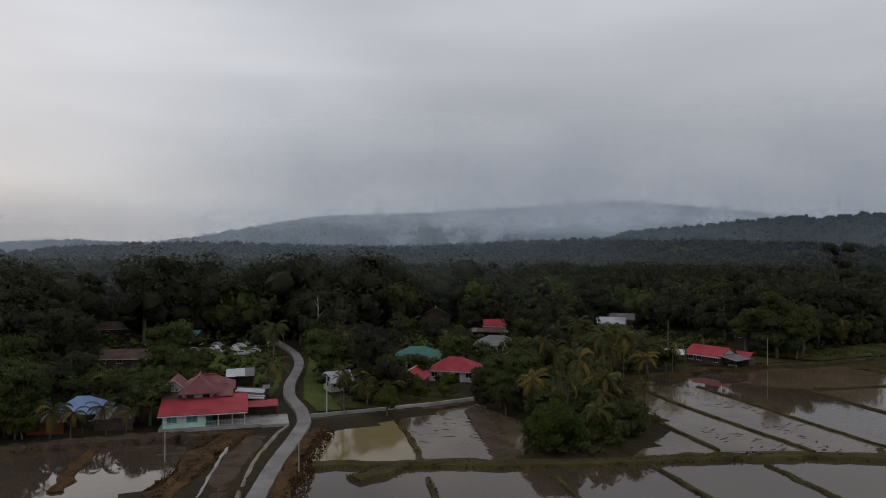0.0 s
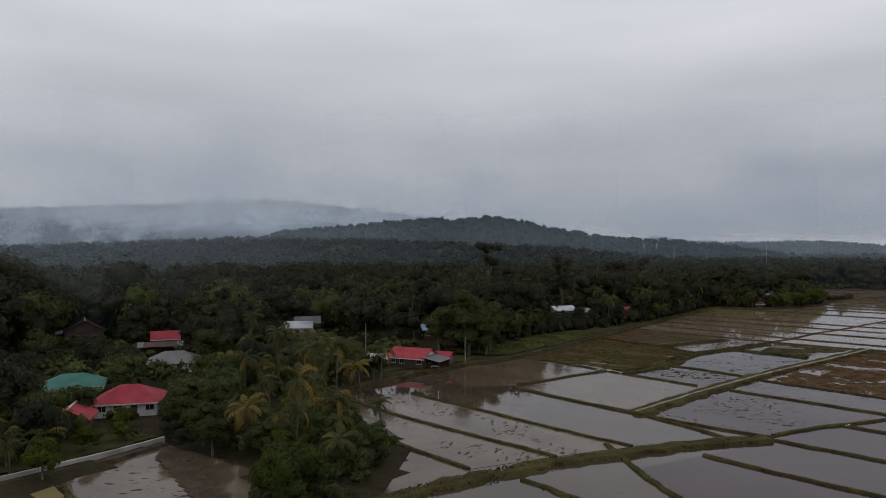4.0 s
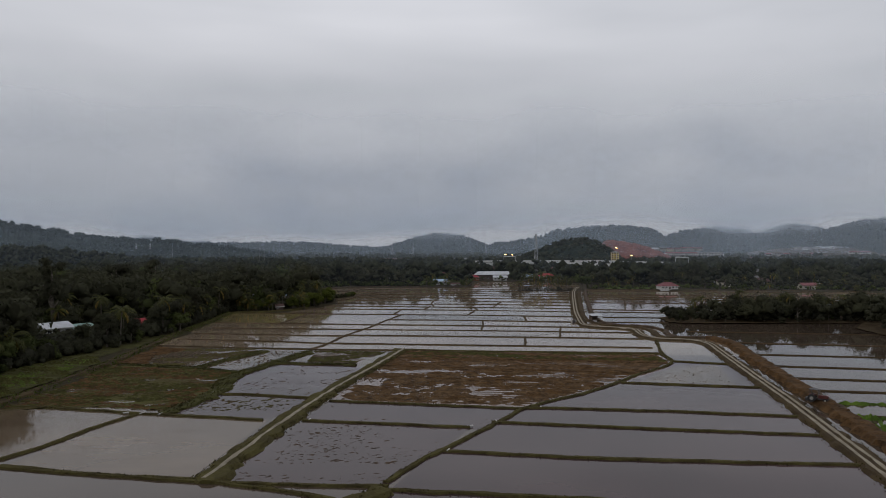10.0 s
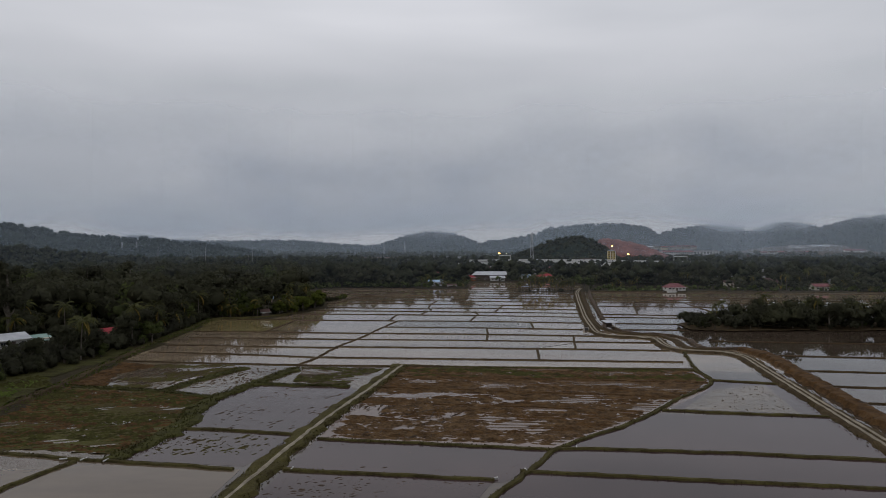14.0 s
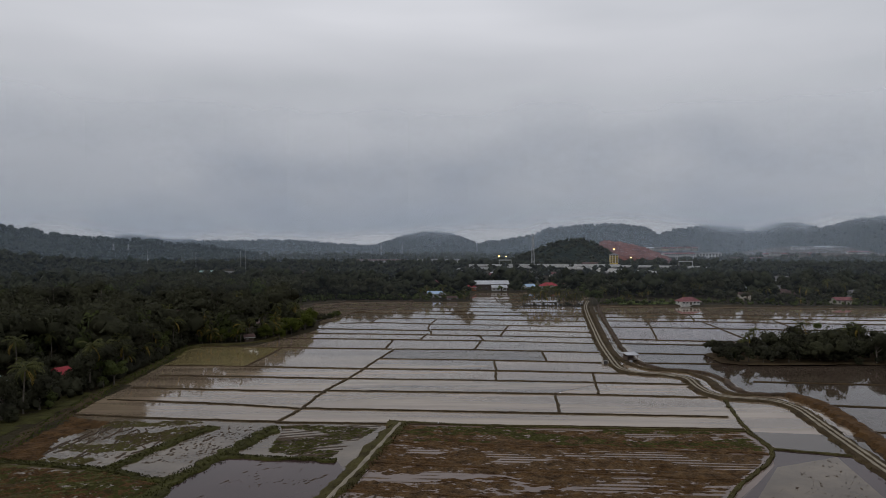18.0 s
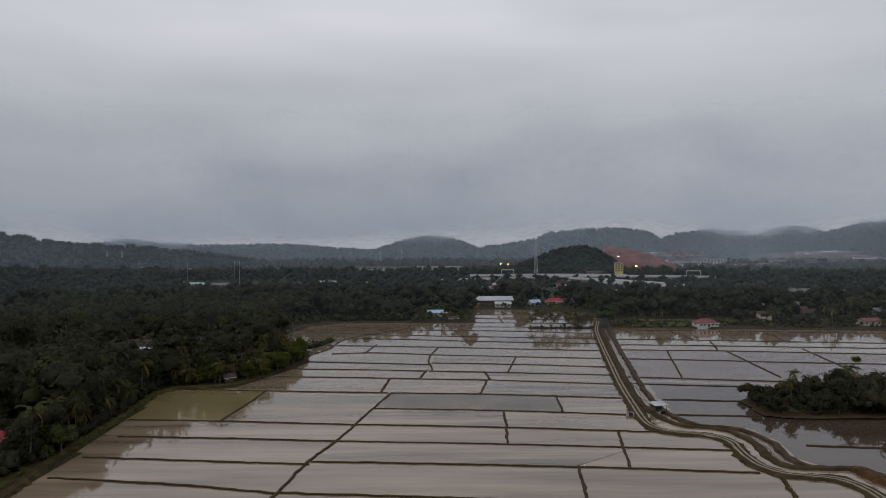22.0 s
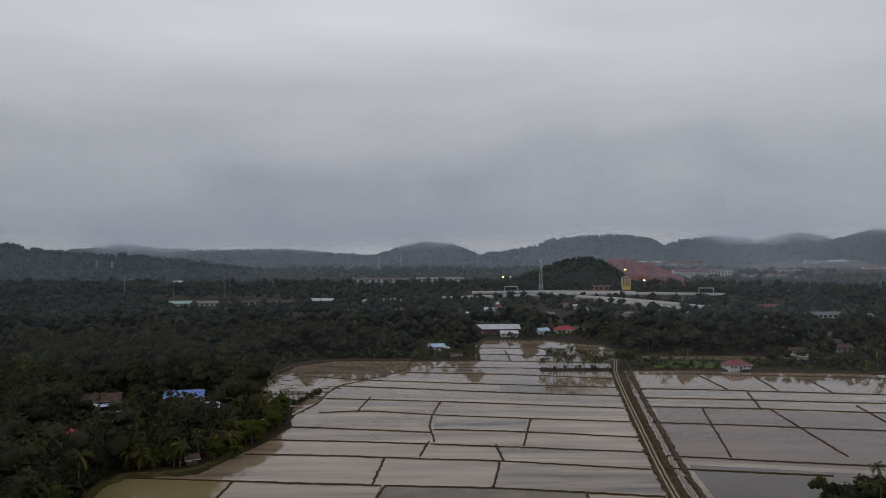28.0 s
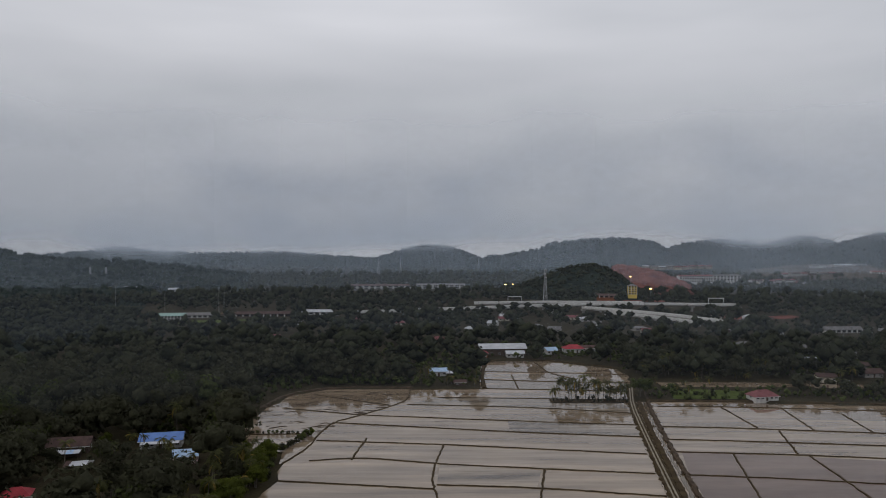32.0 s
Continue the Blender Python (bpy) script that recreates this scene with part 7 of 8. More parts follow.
def along(line, count, kinds, width, scale=1.0):
    p = smooth_line(line, 1.0)
    t = np.gradient(p, axis=0)
    for _ in range(count):
        i = PLANTED.randrange(len(p))
        k = PLANTED.uniform(0, width)
        x, y = p[i][0] - t[i][1] * k, p[i][1] + t[i][0] * k
        if free_place(x, y, 1.0):
            plant(kinds, x, y, scale)


# spit of palms and bushes between the ponds
for x, y, s in ((-46.3, 29.2, 0.72), (-50.5, 31.5, 0.45)):
    plant(dome, x, y, s)
area([(-78, 37), (-60, 37), (-52, 34), (-46, 40), (-50, 53), (-62, 56), (-84, 67), (-90, 50)], 16, palms, 0.66, 3.2)
area([(-78, 36), (-60, 36), (-48, 30), (-43, 36), (-50, 53), (-62, 56), (-84, 67), (-90, 50)], 16, bright + shrub + broad[2:3], 0.75, 3.0)
plant(gold[:1], -62, 50, 1.1)
plant(bright[:1], -75.5, 12.6, 0.75)
area([(-106, 44), (-92, 46), (-91, 66), (-92, 96), (-104, 92), (-112, 66)], 34, palms + gold[1:] + palms + broad[2:3], 0.82, 3.0)
# trees and palms standing between the village houses and the road
for x, y, s in ((-97.4, -4.6, 0.95), (-81.6, 6.3, 0.62), (-80.5, 10.5, 0.66), (-85, 6.5, 0.6), (-82.5, 14, 0.62), (-122, 16, 0.9)):
    plant(palms[:2], x, y, s)
for x, y, s in ((-115.6, 14.5, 0.85), (-104.7, 19, 0.8), (-100, 15.5, 0.6), (-92, 18.5, 0.65), (-104, 29, 0.5), (-120, 11.5, 0.8), (-127, -20, 0.9), (-134.6, -23, 0.95), (-146, -22, 0.95), (-112, 22, 0.85),
                (-92, -28, 0.8), (-100, -20, 0.85), (-101, -25, 0.8)):
    plant(broad[2:], x, y, s)
for x, y, s in ((-160.6, 42, 1.1), (-95, 33, 0.6), (-91, 30, 0.6), (-86, 28, 0.5), (-84, 22, 0.5)):
    plant(bright, x, y, s)
# palms on the spit, a few with golden heads
for x, y, s in ((-67.5, 47.3, 1.0), (-68.2, 38.2, 0.9), (-86.4, 78.2, 0.95), (-111, 88, 1.0), (-112, 63, 1.0)):
    plant(gold, x, y, s)
plant(palms[1:2], -47.5, 38, 0.9)
for x, y, s in ((-83.6, 69.3, 0.9), (-85.7, 65.9, 0.9), (-83.6, 52, 0.8), (-106, 72, 1.0), (-90, 88, 0.9)):
    plant(palms[:2], x, y, s)
for x, y, s in ((-72, 36, 0.62), (-62, 37, 0.6), (-78, 38, 0.6), (-57, 35, 0.55), (-53, 33, 0.5), (-47, 38, 0.5), (-90, 54, 0.7), (-88, 45, 0.7), (-99, 57, 0.8), (-115, 77, 0.9), (-66, 41, 0.5), (-58, 45, 0.5)):
    plant(broad[2:], x, y, s * 0.78)
for x, y, s in ((-86, 38.5, 0.6), (-80, 36, 0.55), (-74, 34.5, 0.55), (-92, 42.5, 0.6), (-97.5, 47, 0.65), (-69, 33, 0.5), (-84, 35, 0.45)):
    plant(broad[2:], x, y, s)
for x, y, s in ((-44, 38.5, 0.75), (-46, 44, 0.6), (-76, 32.5, 0.8), (-81, 33.5, 0.8)):
    plant(shrub, x, y, s)
for x, y, s in ((-120, 24.5, 0.85), (-125, 21, 0.8), (-133, 26, 0.85), (-112, 24, 0.6), (-131, 43, 0.7), (-126, 49, 0.7), (-165, 20, 0.9), (-172, 16, 1.0), (-168, 26, 1.0)):
    plant(broad[:2], x, y, s)
for x, y, s in ((-131, 19, 1.0), (-118.5, -0.8, 1.0), (-126, 0.5, 0.9)):
    plant(palms[:2], x, y, s)
# the tall forest that stands behind the car lot and the village
area([(-200, -75), (-176, -72), (-181, -24), (-182, 14), (-192, 40), (-205, 55)], 14, [tall[0], tall[1], tall[3], tall[0]], 1.05, 5.5)
area([(-150, -75), (-104, -70), (-104, -42), (-150, -30)], 6, tall[:2], 0.8, 6.0)
area([(-245, 80), (-205, 70), (-160, 95), (-125, 125), (-120, 165), (-245, 200)], 8, tall, 0.85, 7.0)
# clump of big trees at the end of the grass strip
for x, y, q in ((-99, 131, 0.9), (-104, 136, 0.95), (-97, 138, 0.8), (-108, 129, 0.85), (-101, 143, 0.85), (-94.5, 133, 0.6)):
    plant(tall[2:3], x, y, q)
# village gardens
area([(-135, -62), (-80, -62), (-85, -48), (-94, -26), (-100, -4), (-135, -4)], 26, broad + bright + palms[2:] + broad[2:], 0.85, 3.4)
area([(-150, 8), (-90, 6), (-83, 32), (-92, 60), (-108, 92), (-150, 120)], 36, broad + bright + palms + broad + broad[2:], 0.85, 3.5)
area([(-98, 8), (-84, 4), (-83, 30), (-96, 33)], 22, palms[2:] + shrub + shrub, 0.8, 2.2)
area([(-215, -60), (-150, -50), (-150, 110), (-215, 150)], 3, broad, 1.05, 6.0)
area([(-125, 128), (-99, 118), (-96, 135), (-104, 158), (-120, 168), (-140, 160)], 7, broad[2:] + bright[:1], 1.05, 4.2)
along([(-80, -64), (-79, -46), (-78, -28)], 12, shrub + palms[2:] + bright, 4, 0.85)
area([(-92, -80), (-77, -78), (-78, -46), (-90, -44)], 8, broad, 1.05, 2.6)
along([(-76, -74), (-77, -46), (-77.5, -36)], 16, shrub, 2.5, 1.0)
plant(palms[1:2], -79, -38, 0.75)
plant(palms[1:2], -80, -33, 0.6)
for x, y, s in ((-83.5, -26.5, 0.85), (-86.5, -28, 0.95), (-82, -46, 0.8), (-94, -31, 0.9), (-96, -39, 0.95), (-93, -45, 0.95), (-81.5, -36.5, 0.45)):
    plant(broad[2:3], x, y, s)
for x, y, s in ((-80.5, -41, 0.9), (-78.5, -30, 0.6), (-87, -48, 0.9), (-98, -34, 1.0)):
    plant(palms[1:], x, y, s)
# wood's edge along the fields
area([(-150, 175), (-110, 170), (-106, 215), (-103, 250), (-108, 300), (-113, 340), (-150, 340)], 28, broad[:1] + palms[:2] + palms[:2], 1.0, 3.6)
area([(-124, 160), (-105, 160), (-101, 215), (-99, 248), (-114, 250)], 22, broad[:1] + palms[:2] + shrub, 0.95, 3.2)
along([(-97, 248), (-101, 290), (-106, 332)], 40, palms + palms[:1] + shrub + broad[2:3], 8, 0.9)
along([(-104, 339), (-83, 342), (-77, 360), (-72, 375), (-68, 392), (-71, 404)], 50, shrub + bright[1:] + palms + shrub, 12, 0.85)
area([(-150, 350), (-112, 345), (-82, 345), (-76, 380), (-76, 418), (-100, 455), (-150, 470)], 20, broad[:1] + palms + bright[:1], 0.85, 4.0)
along([(-76, 353), (-75, 362), (-71, 374), (-67.5, 386), (-67.5, 394), (-70.5, 404), (-72.5, 418)], 60, shrub + bright + shrub + palms[2:], 6, 1.0)
along([(-104, 337), (-95, 340), (-84, 341)], 22, shrub + bright[1:] + palms[1:], 5, 0.9)
area([(-96, 396), (-72, 398), (-73, 423), (-94, 423)], 22, shrub + bright + palms[1:], 0.8, 2.2)
for i in range(13):
    plant(shrub, -90 + i * 2.05, 450 + PLANTED.uniform(-0.3, 0.3), PLANTED.uniform(0.35, 0.6))
for i in range(12):
    plant(shrub, -71 + i * 0.62, 425 + i * 2.0, PLANTED.uniform(0.6, 0.95))
plant(bright, -63.5, 449, 0.55)
for x, y in ((-74, 352), (-79, 348), (-72, 366), (-76, 359), (-80, 371)):
    plant(bright, x, y, 0.95)
# the wood's edge along the grass strip
for x, y, s in ((-111, 133, 0.9), (-109, 139, 1.0), (-106, 145, 1.05), (-104.5, 153, 0.95), (-106, 161, 0.9), (-107.5, 170, 0.9), (-109, 181, 0.85), (-108, 190, 0.8), (-105.5, 203, 0.75), (-104, 215, 0.75), (-103, 229, 0.75)):
    plant(broad[1:], x, y, s * 0.95)
    plant(shrub, x + 2.6, y - 2.0, 0.9)
# tall trees standing along the yellow fields
for i in range(15):
    y = 246 + 6.2 * i
    plant(broad[1:2] if i % 3 else broad[:1], -100.5 - (y - 246) * 0.075 - PLANTED.uniform(0, 3), y, 0.92)
# taller crowns standing out of the wood
area([(-175, 150), (-113, 165), (-110, 250), (-112, 335), (-92, 350), (-88, 410), (-104, 400), (-150, 395), (-185, 300)], 14, tall, 0.98, 7.0)
area([(-230, -60), (-160, -58), (-158, -30), (-185, 20), (-200, 50), (-230, 50)], 2, tall[:2], 1.0, 6.0)
# palms and trees before the houses in the wood
for x, y, s in ((-121, 421, 0.75), (-114.5, 422, 0.7), (-110, 419, 0.75), (-104, 403, 0.6), (-96.5, 405, 0.6), (-141, 404, 0.8)):
    plant(palms[:2], x, y, s)
for x, y, s in ((-151, 411, 0.6), (-146, 407, 0.6), (-126, 418, 0.5)):
    plant(broad[:1], x, y, s)
# north bank
area([(-25, 546), (9, 546), (11, 572), (-25, 575)], 16, bright + shrub + palms, 0.7, 3.0)
for i in range(28):
    plant(palms[:2], 45.5 + i * 1.38 + PLANTED.uniform(-0.6, 0.6), 512.5 + PLANTED.uniform(-2, 3), 0.85)
rough_field("islet", [(44, 508), (84, 508), (86, 517), (44, 517)], M["bund"], "low palm-grown islet in the fields", 0, 0.2, 0.3, 8.3)
plant(broad[2:3], 91, 520, 1.25)
plant(broad[2:3], 95, 523, 1.15)
area([(96, 512), (134, 512), (134, 545), (104, 545)], 14, palms + shrub, 0.65, 3.5)
area([(165, 512), (320, 496), (330, 535), (230, 545)], 30, palms + bright, 0.75, 4.5)
area([(104, 567), (300, 554), (310, 585), (104, 600)], 40, palms, 0.85, 4.0)
# islet of trees in the eastern fields
rough_field("islet", [(84, 291), (94, 287), (150, 289), (200, 296), (200, 318), (150, 324), (96, 324), (86, 312)], M["bund"], "low tree-grown islet in the flooded fields", 0, 0.3, 0.35, 6.1)
area([(117, 292), (150, 291), (198, 298), (198, 316), (150, 322), (117, 322)], 30, broad[:2] + broad[:2] + palms[:1], 0.84, 3.2)
area([(105, 293), (116, 292), (116, 321), (106, 321)], 7, broad[:2], 0.56, 3.0)
area([(86, 290), (150, 289), (198, 296), (198, 318), (150, 323), (88, 323)], 24, shrub, 0.9, 2.5)
plant(palms[:1], 98.3, 303, 0.75)
plant(palms[:1], 105.7, 316, 0.85)
plant(palms[1:2], 101, 314, 0.8)
for x, y, q in ((88, 294, 0.55), (91, 298, 0.6), (95, 295, 0.7), (99, 293, 0.65), (90.5, 312, 0.6)):
    plant(broad[:1], x, y, q * 0.85)
plant(broad[2:3], 160, 374, 0.42)
area([(205, 240), (290, 235), (290, 300), (205, 300)], 14, [broad[0], broad[2]], 1.0, 4.5)


# two great trees that stand over the forest
def giant(label, at, h, spread, seed):
    t = make_tree(label, h, spread, 1500, 0.5, seed, "leaf_dark", 12, "great trees", "tree", 0.62)
    t.matrix_world = pose(*at, 0.3, 0, 0, 40)


def dead_tree(at, h):
    top = thing("dead_tree", (*at, 0.6), "tall pale bare trunk at the forest edge", "tree", "", 30)
    part("trunk", tube(bmesh.new(), [(0, 0, -0.6), (0.1, 0, h * 0.5), (-0.1, 0.1, h)], [0.24, 0.16, 0.06], 7), M["pole"], top)
    for k, (a, l) in enumerate(((0.4, 1.6), (2.2, 1.3), (4.0, 1.0), (5.2, 0.8))):
        z = h * (0.62 + 0.09 * k)
        part("limb", tube(bmesh.new(), [(0, 0, z), (l * 0.6 * math.cos(a), l * 0.6 * math.sin(a), z + 0.7), (l * math.cos(a), l * math.sin(a), z + 1.6)], [0.08, 0.06, 0.03], 5), M["pole"], top)


dead_tree((-157, 17.8), 16)
giant("great dark tree standing over the forest", (-232, 320), 37, 9.0, 61)
giant("great spreading tree above the forest edge", (-262, 18), 27, 8.0, 62)
giant("tall dark tree above the woodland", (-150, 560), 15, 5.5, 63)

# ---- woods too far off to tell the trees apart ----
rng_far = np.random.default_rng(77)


def scatter(n, az0, az1, d0, d1, centre=(0, 100)):
    az = np.radians(rng_far.uniform(az0, az1, n))
    d = np.sqrt(rng_far.uniform(d0 * d0, d1 * d1, n))
    return centre[0] + d * np.sin(az), centre[1] + d * np.cos(az)


def kept(x, y, extra, tall=True):
    bad = inside(SHORE, x, y) | inside(LEFT_POND, x, y) | inside(BEHIND_POND, x, y)
    for a, b, r in CLEAR + (CLEAR_TALL if tall else []):
        bad |= (x - a) ** 2 + (y - b) ** 2 < (r + extra) ** 2
    return ~bad


def woods(name, n, az0, az1, d0, d1, size, cards, seed, label, thin=0.35, mat="far_wood", **more):
    x, y = scatter(n, az0, az1, d0, d1)
    gaps = np.array([noise.noise((u * 0.006, v * 0.006, seed)) for u, v in zip(x, y)])
    ok = kept(x, y, 3.0) & (gaps > -thin) & ~((x > 60) & (y < 552)) & ~((x > -112) & (x < -60) & (y > 60) & (y < 250)) & ~((x > -100) & (y < 40)) & ~((x < -200) & (x > -480) & (y > 850) & (y < 1000) & (y - 850 > (x + 480) * 0.25 - 10))
    ok &= ~((x > -243) & (y > -70) & (y < 543) & (x < 0))
    # the strip right behind the banks is planted tree by tree
    ok &= ~((x > -100) & (x < 20) & (y > 330) & (y < 560))
    return far_trees(name, np.stack([x[ok], y[ok], land_height(x[ok], y[ok])], 1).tolist(), size, cards, seed, label, mat, **more)


def filled(name, poly, count, size, cards, seed, label, mat, gap_to=1.0, tall=True, wet=False, **more):
    a = np.array(poly, float)
    x, y = rng_far.uniform(a[:, 0].min(), a[:, 0].max(), count * 2), rng_far.uniform(a[:, 1].min(), a[:, 1].max(), count * 2)
    ok = inside(poly, x, y) & (wet | kept(x, y, gap_to, tall))
    x, y = x[ok][:count], y[ok][:count]
    return far_trees(name, np.stack([x, y, np.maximum(land_height(x, y) - 0.3, 0)], 1).tolist(), size, cards, seed, label, mat, **more)


VILLAGE = [(-240, -75), (-79, -66), (-84, -46), (-93, -26), (-97, 4), (-84, 30), (-90, 60), (-96, 100), (-106, 125), (-240, 170)]
WOOD_EDGE = [(-245, 165), (-109, 165), (-106, 215), (-101, 250), (-106, 336), (-84, 342), (-74, 380), (-76, 418), (-94, 450), (-100, 530), (-245, 545)]
filled("undergrowth", VILLAGE, 2200, 3.0, 16, 51, "dense low undergrowth and garden shrubs", "leaf", 0.3, tall=False, card=0.08, lobes=3, rich=False)
filled("undergrowth", [(-84, 36), (-50, 33), (-43, 36), (-50, 54), (-62, 57), (-88, 70)], 230, 2.2, 50, 52, "low scrub under the palms", "leaf", 0.0, tall=False)
filled("undergrowth", [(-50, 24), (-44, 22), (-40, 27), (-40, 34), (-44, 42), (-52, 34)], 60, 1.5, 50, 66, "low scrub at the foot of the bush", "leaf", 0.0, tall=False)
filled("undergrowth", WOOD_EDGE, 2000, 3.6, 14, 53, "dense undergrowth below the wood's edge", "leaf_dark", 0.5, tall=False, card=0.08, lobes=3, rich=False)
filled("undergrowth", [(87, 292), (150, 290), (199, 296), (199, 318), (150, 323), (90, 320)], 300, 3.8, 40, 58, "dense scrub covering the islet", "leaf_dark", 0.0, wet=True, lobes=3)
filled("woodland", [(108, 292), (150, 291), (198, 298), (198, 316), (150, 322), (108, 321)], 70, 8.6, 120, 75, "dark crowded trees on the islet", "leaf_dark", 0.0, wet=True, lobes=5, card=0.05)
filled("woodland", [(147, 250), (166, 248), (205, 240), (205, 300), (160, 288), (150, 270)], 80, 9.5, 120, 76, "dark trees at the islet's near end", "leaf_dark", 0.0, wet=True, lobes=5, card=0.05)
rough_field("islet", [(144, 248), (166, 245), (300, 230), (300, 306), (204, 306), (160, 291), (147, 272)], M["bund"], "low tree-grown bank in the eastern fields", 0, 0.3, 0.35, 6.7)
filled("woodland", [(-245, -75), (-150, -70), (-150, 120), (-120, 128), (-112, 165), (-245, 200)], 230, 13, 260, 54, "dark crowded woodland behind the village", "leaf_dark", 2.5, lobes=6, card=0.050)
filled("woodland", [(-245, 160), (-112, 168), (-110, 215), (-106, 250), (-110, 340), (-90, 346), (-82, 380), (-82, 420), (-98, 455), (-108, 540), (-245, 545)], 600, 13.5, 220, 55, "dark crowded woodland along the fields", "leaf_dark", 2.0, lobes=5, card=0.050)
filled("undergrowth", [(-110, 546), (10, 546), (14, 620), (20, 645), (100, 640), (102, 590), (320, 556), (330, 700), (-110, 700)], 1500, 4.2, 12, 56, "scrub and gardens on the north bank", "leaf", 1.0, tall=False, card=0.08, lobes=3, rich=False)
filled("woodland", [(-245, 540), (-108, 540), (-100, 500), (-97, 530), (-72, 549), (-28, 549), (-28, 600), (-110, 640), (-245, 640)], 260, 11.5, 110, 59, "dark woodland on the north-west bank", "leaf_dark", 2.0, lobes=4, card=0.045)
filled("woodland", [(-345, -130), (-212, -130), (-212, 95), (-345, 95)], 280, 18.5, 400, 64, "tall dark forest behind the village", "leaf_dark", 2.5, lobes=7, card=0.035)
filled("woodland", [(-225, -75), (-178, -72), (-183, -24), (-184, 14), (-194, 40), (-225, 75)], 75, 19.5, 560, 74, "wall of tall dark forest behind the car lot", "leaf_dark", 2.0, lobes=7, card=0.032)
filled("undergrowth", [(-120, 160), (-105, 160), (-102, 215), (-99, 248), (-101, 300), (-106, 336), (-118, 336)], 620, 3.6, 30, 68, "dense bushes at the wood's foot", "leaf_dark", 0.3, tall=False, card=0.09)
filled("woodland", [(104, 566), (335, 552), (335, 660), (104, 660)], 360, 9.5, 80, 69, "dark palms and trees past the bungalow", "leaf_dark", 1.5, lobes=4, card=0.05)
filled("woodland", [(172, 516), (330, 498), (335, 538), (232, 542), (180, 546)], 110, 7, 50, 70, "trees along the north-east bank", "leaf_dark", 1.5, lobes=4, card=0.05)
filled("woodland", [(250, 1290), (470, 1320), (470, 1400), (250, 1370)], 200, 9, 20, 71, "trees below the cut hillside", "far_wood", 2.0, lobes=3, card=0.09, rich=False)
filled("woodland", [(-245, -75), (-150, -70), (-150, 120), (-120, 128), (-112, 165), (-245, 200)], 110, 12.5, 260, 72, "green trees among the dark woodland", "leaf", 2.5, lobes=6, card=0.050)
filled("woodland", [(-245, 160), (-112, 168), (-106, 250), (-110, 340), (-90, 346), (-82, 420), (-98, 455), (-108, 540), (-245, 545)], 130, 12.5, 220, 73, "green trees among the woodland by the fields", "leaf", 2.0, lobes=5, card=0.050)
filled("woodland", [(205, 235), (300, 230), (300, 305), (205, 305)], 90, 9, 140, 67, "dense trees on the eastern islet", "leaf_dark", 0.0, wet=True, lobes=5, card=0.04)
filled("woodland", [(-345, 95), (-232, 95), (-232, 300), (-345, 300)], 280, 15, 230, 65, "dark forest on the village outskirts", "leaf_dark", 2.5, lobes=6, card=0.050)
filled("undergrowth", [(-130, 440), (-96, 452), (-104, 464), (-101, 494), (-94, 532), (-74, 549), (-28, 549), (-28, 566), (-130, 566)], 420, 3.0, 22, 60, "scrub along the corner pond", "leaf", 0.5, tall=False)
filled("undergrowth", [(44, 509), (85, 509), (85, 517), (44, 517)], 30, 1.8, 26, 61, "scrub under the palms of the islet", "leaf_dark", 0.0, wet=True)
filled("undergrowth", [(95, 511), (160, 510), (300, 494), (330, 540), (230, 546), (96, 540)], 300, 2.6, 16, 57, "scrub along the north-east bank", "leaf", 1.0, tall=False)
woods("woodland", 3600, -118, 62, 200, 660, 13, 20, 41, "dense dark woodland and orchards round the fields", 0.6, lobes=4, card=0.05, rich=False)
woods("woodland", 9000, -112, 62, 620, 1150, 11, 8, 42, "mixed dark woodland with gaps for houses", 0.32, lobes=3, card=0.06, rich=False)
woods("woodland", 12500, -110, 62, 1100, 1900, 11, 3, 43, "far woodland across the valley floor", 0.4, card=0.10, rich=False)
woods("woodland", 8000, -110, 62, 1850, 2600, 13, 1, 44, "far woodland below the hills", 0.6, card=0.12, rich=False)
far_trees("woodland", np.concatenate(RISE_TREES).tolist(), 10, 6, 46, "woods on the rolling land", "far_wood", lobes=4, card=0.06, rich=False)
far_trees("woodland", np.concatenate(HILL_TREES).tolist(), 12, 1, 45, "forest canopy on the hillsides", "hill", card=0.07, rich=False)
for proto in dome + tall + broad + bright + shrub + palms + gold:
    for piece in (*proto.children_recursive, proto):
        bpy.data.objects.remove(piece)


# ---- short pale pipes that let water through the bunds ----
def drain_pipe(at, turn):
    top = thing("drain_pipe", (*at, 0.24), "short pale plastic pipe through an earth bund", "pipe", "drain pipes", turn)
    bm = bmesh.new()
    rings = []
    for x, r in ((-0.5, 0.09), (-0.5, 0.13), (-0.42, 0.13), (-0.40, 0.11), (0.40, 0.11), (0.42, 0.13), (0.5, 0.13), (0.5, 0.09)):
        rings.append([bm.verts.new((x, r * math.cos(a), r * math.sin(a))) for a in np.linspace(0, 2 * math.pi, 10, endpoint=False)])
    for p, q in zip(rings, rings[1:] + rings[:1]):
        for k in range(10):
            bm.faces.new((p[k], p[(k + 1) % 10], q[(k + 1) % 10], q[k]))
    part("pipe", bm, M["white"], top)


for x, y, turn in ((14.6, 139.7, 80), (5.6, 128.7, 100), (-2.6, 111, 70), (1, 125.2, 30), (-26.8, 129.4, 85), (-58, 133.8, 60), (-54.5, 133.2, 75), (-51.5, 152, 80), (37, 165, 70), (-61, 133.9, 20), (24, 246, 90), (-8, 214.5, 85)):
    drain_pipe((x, y), turn)

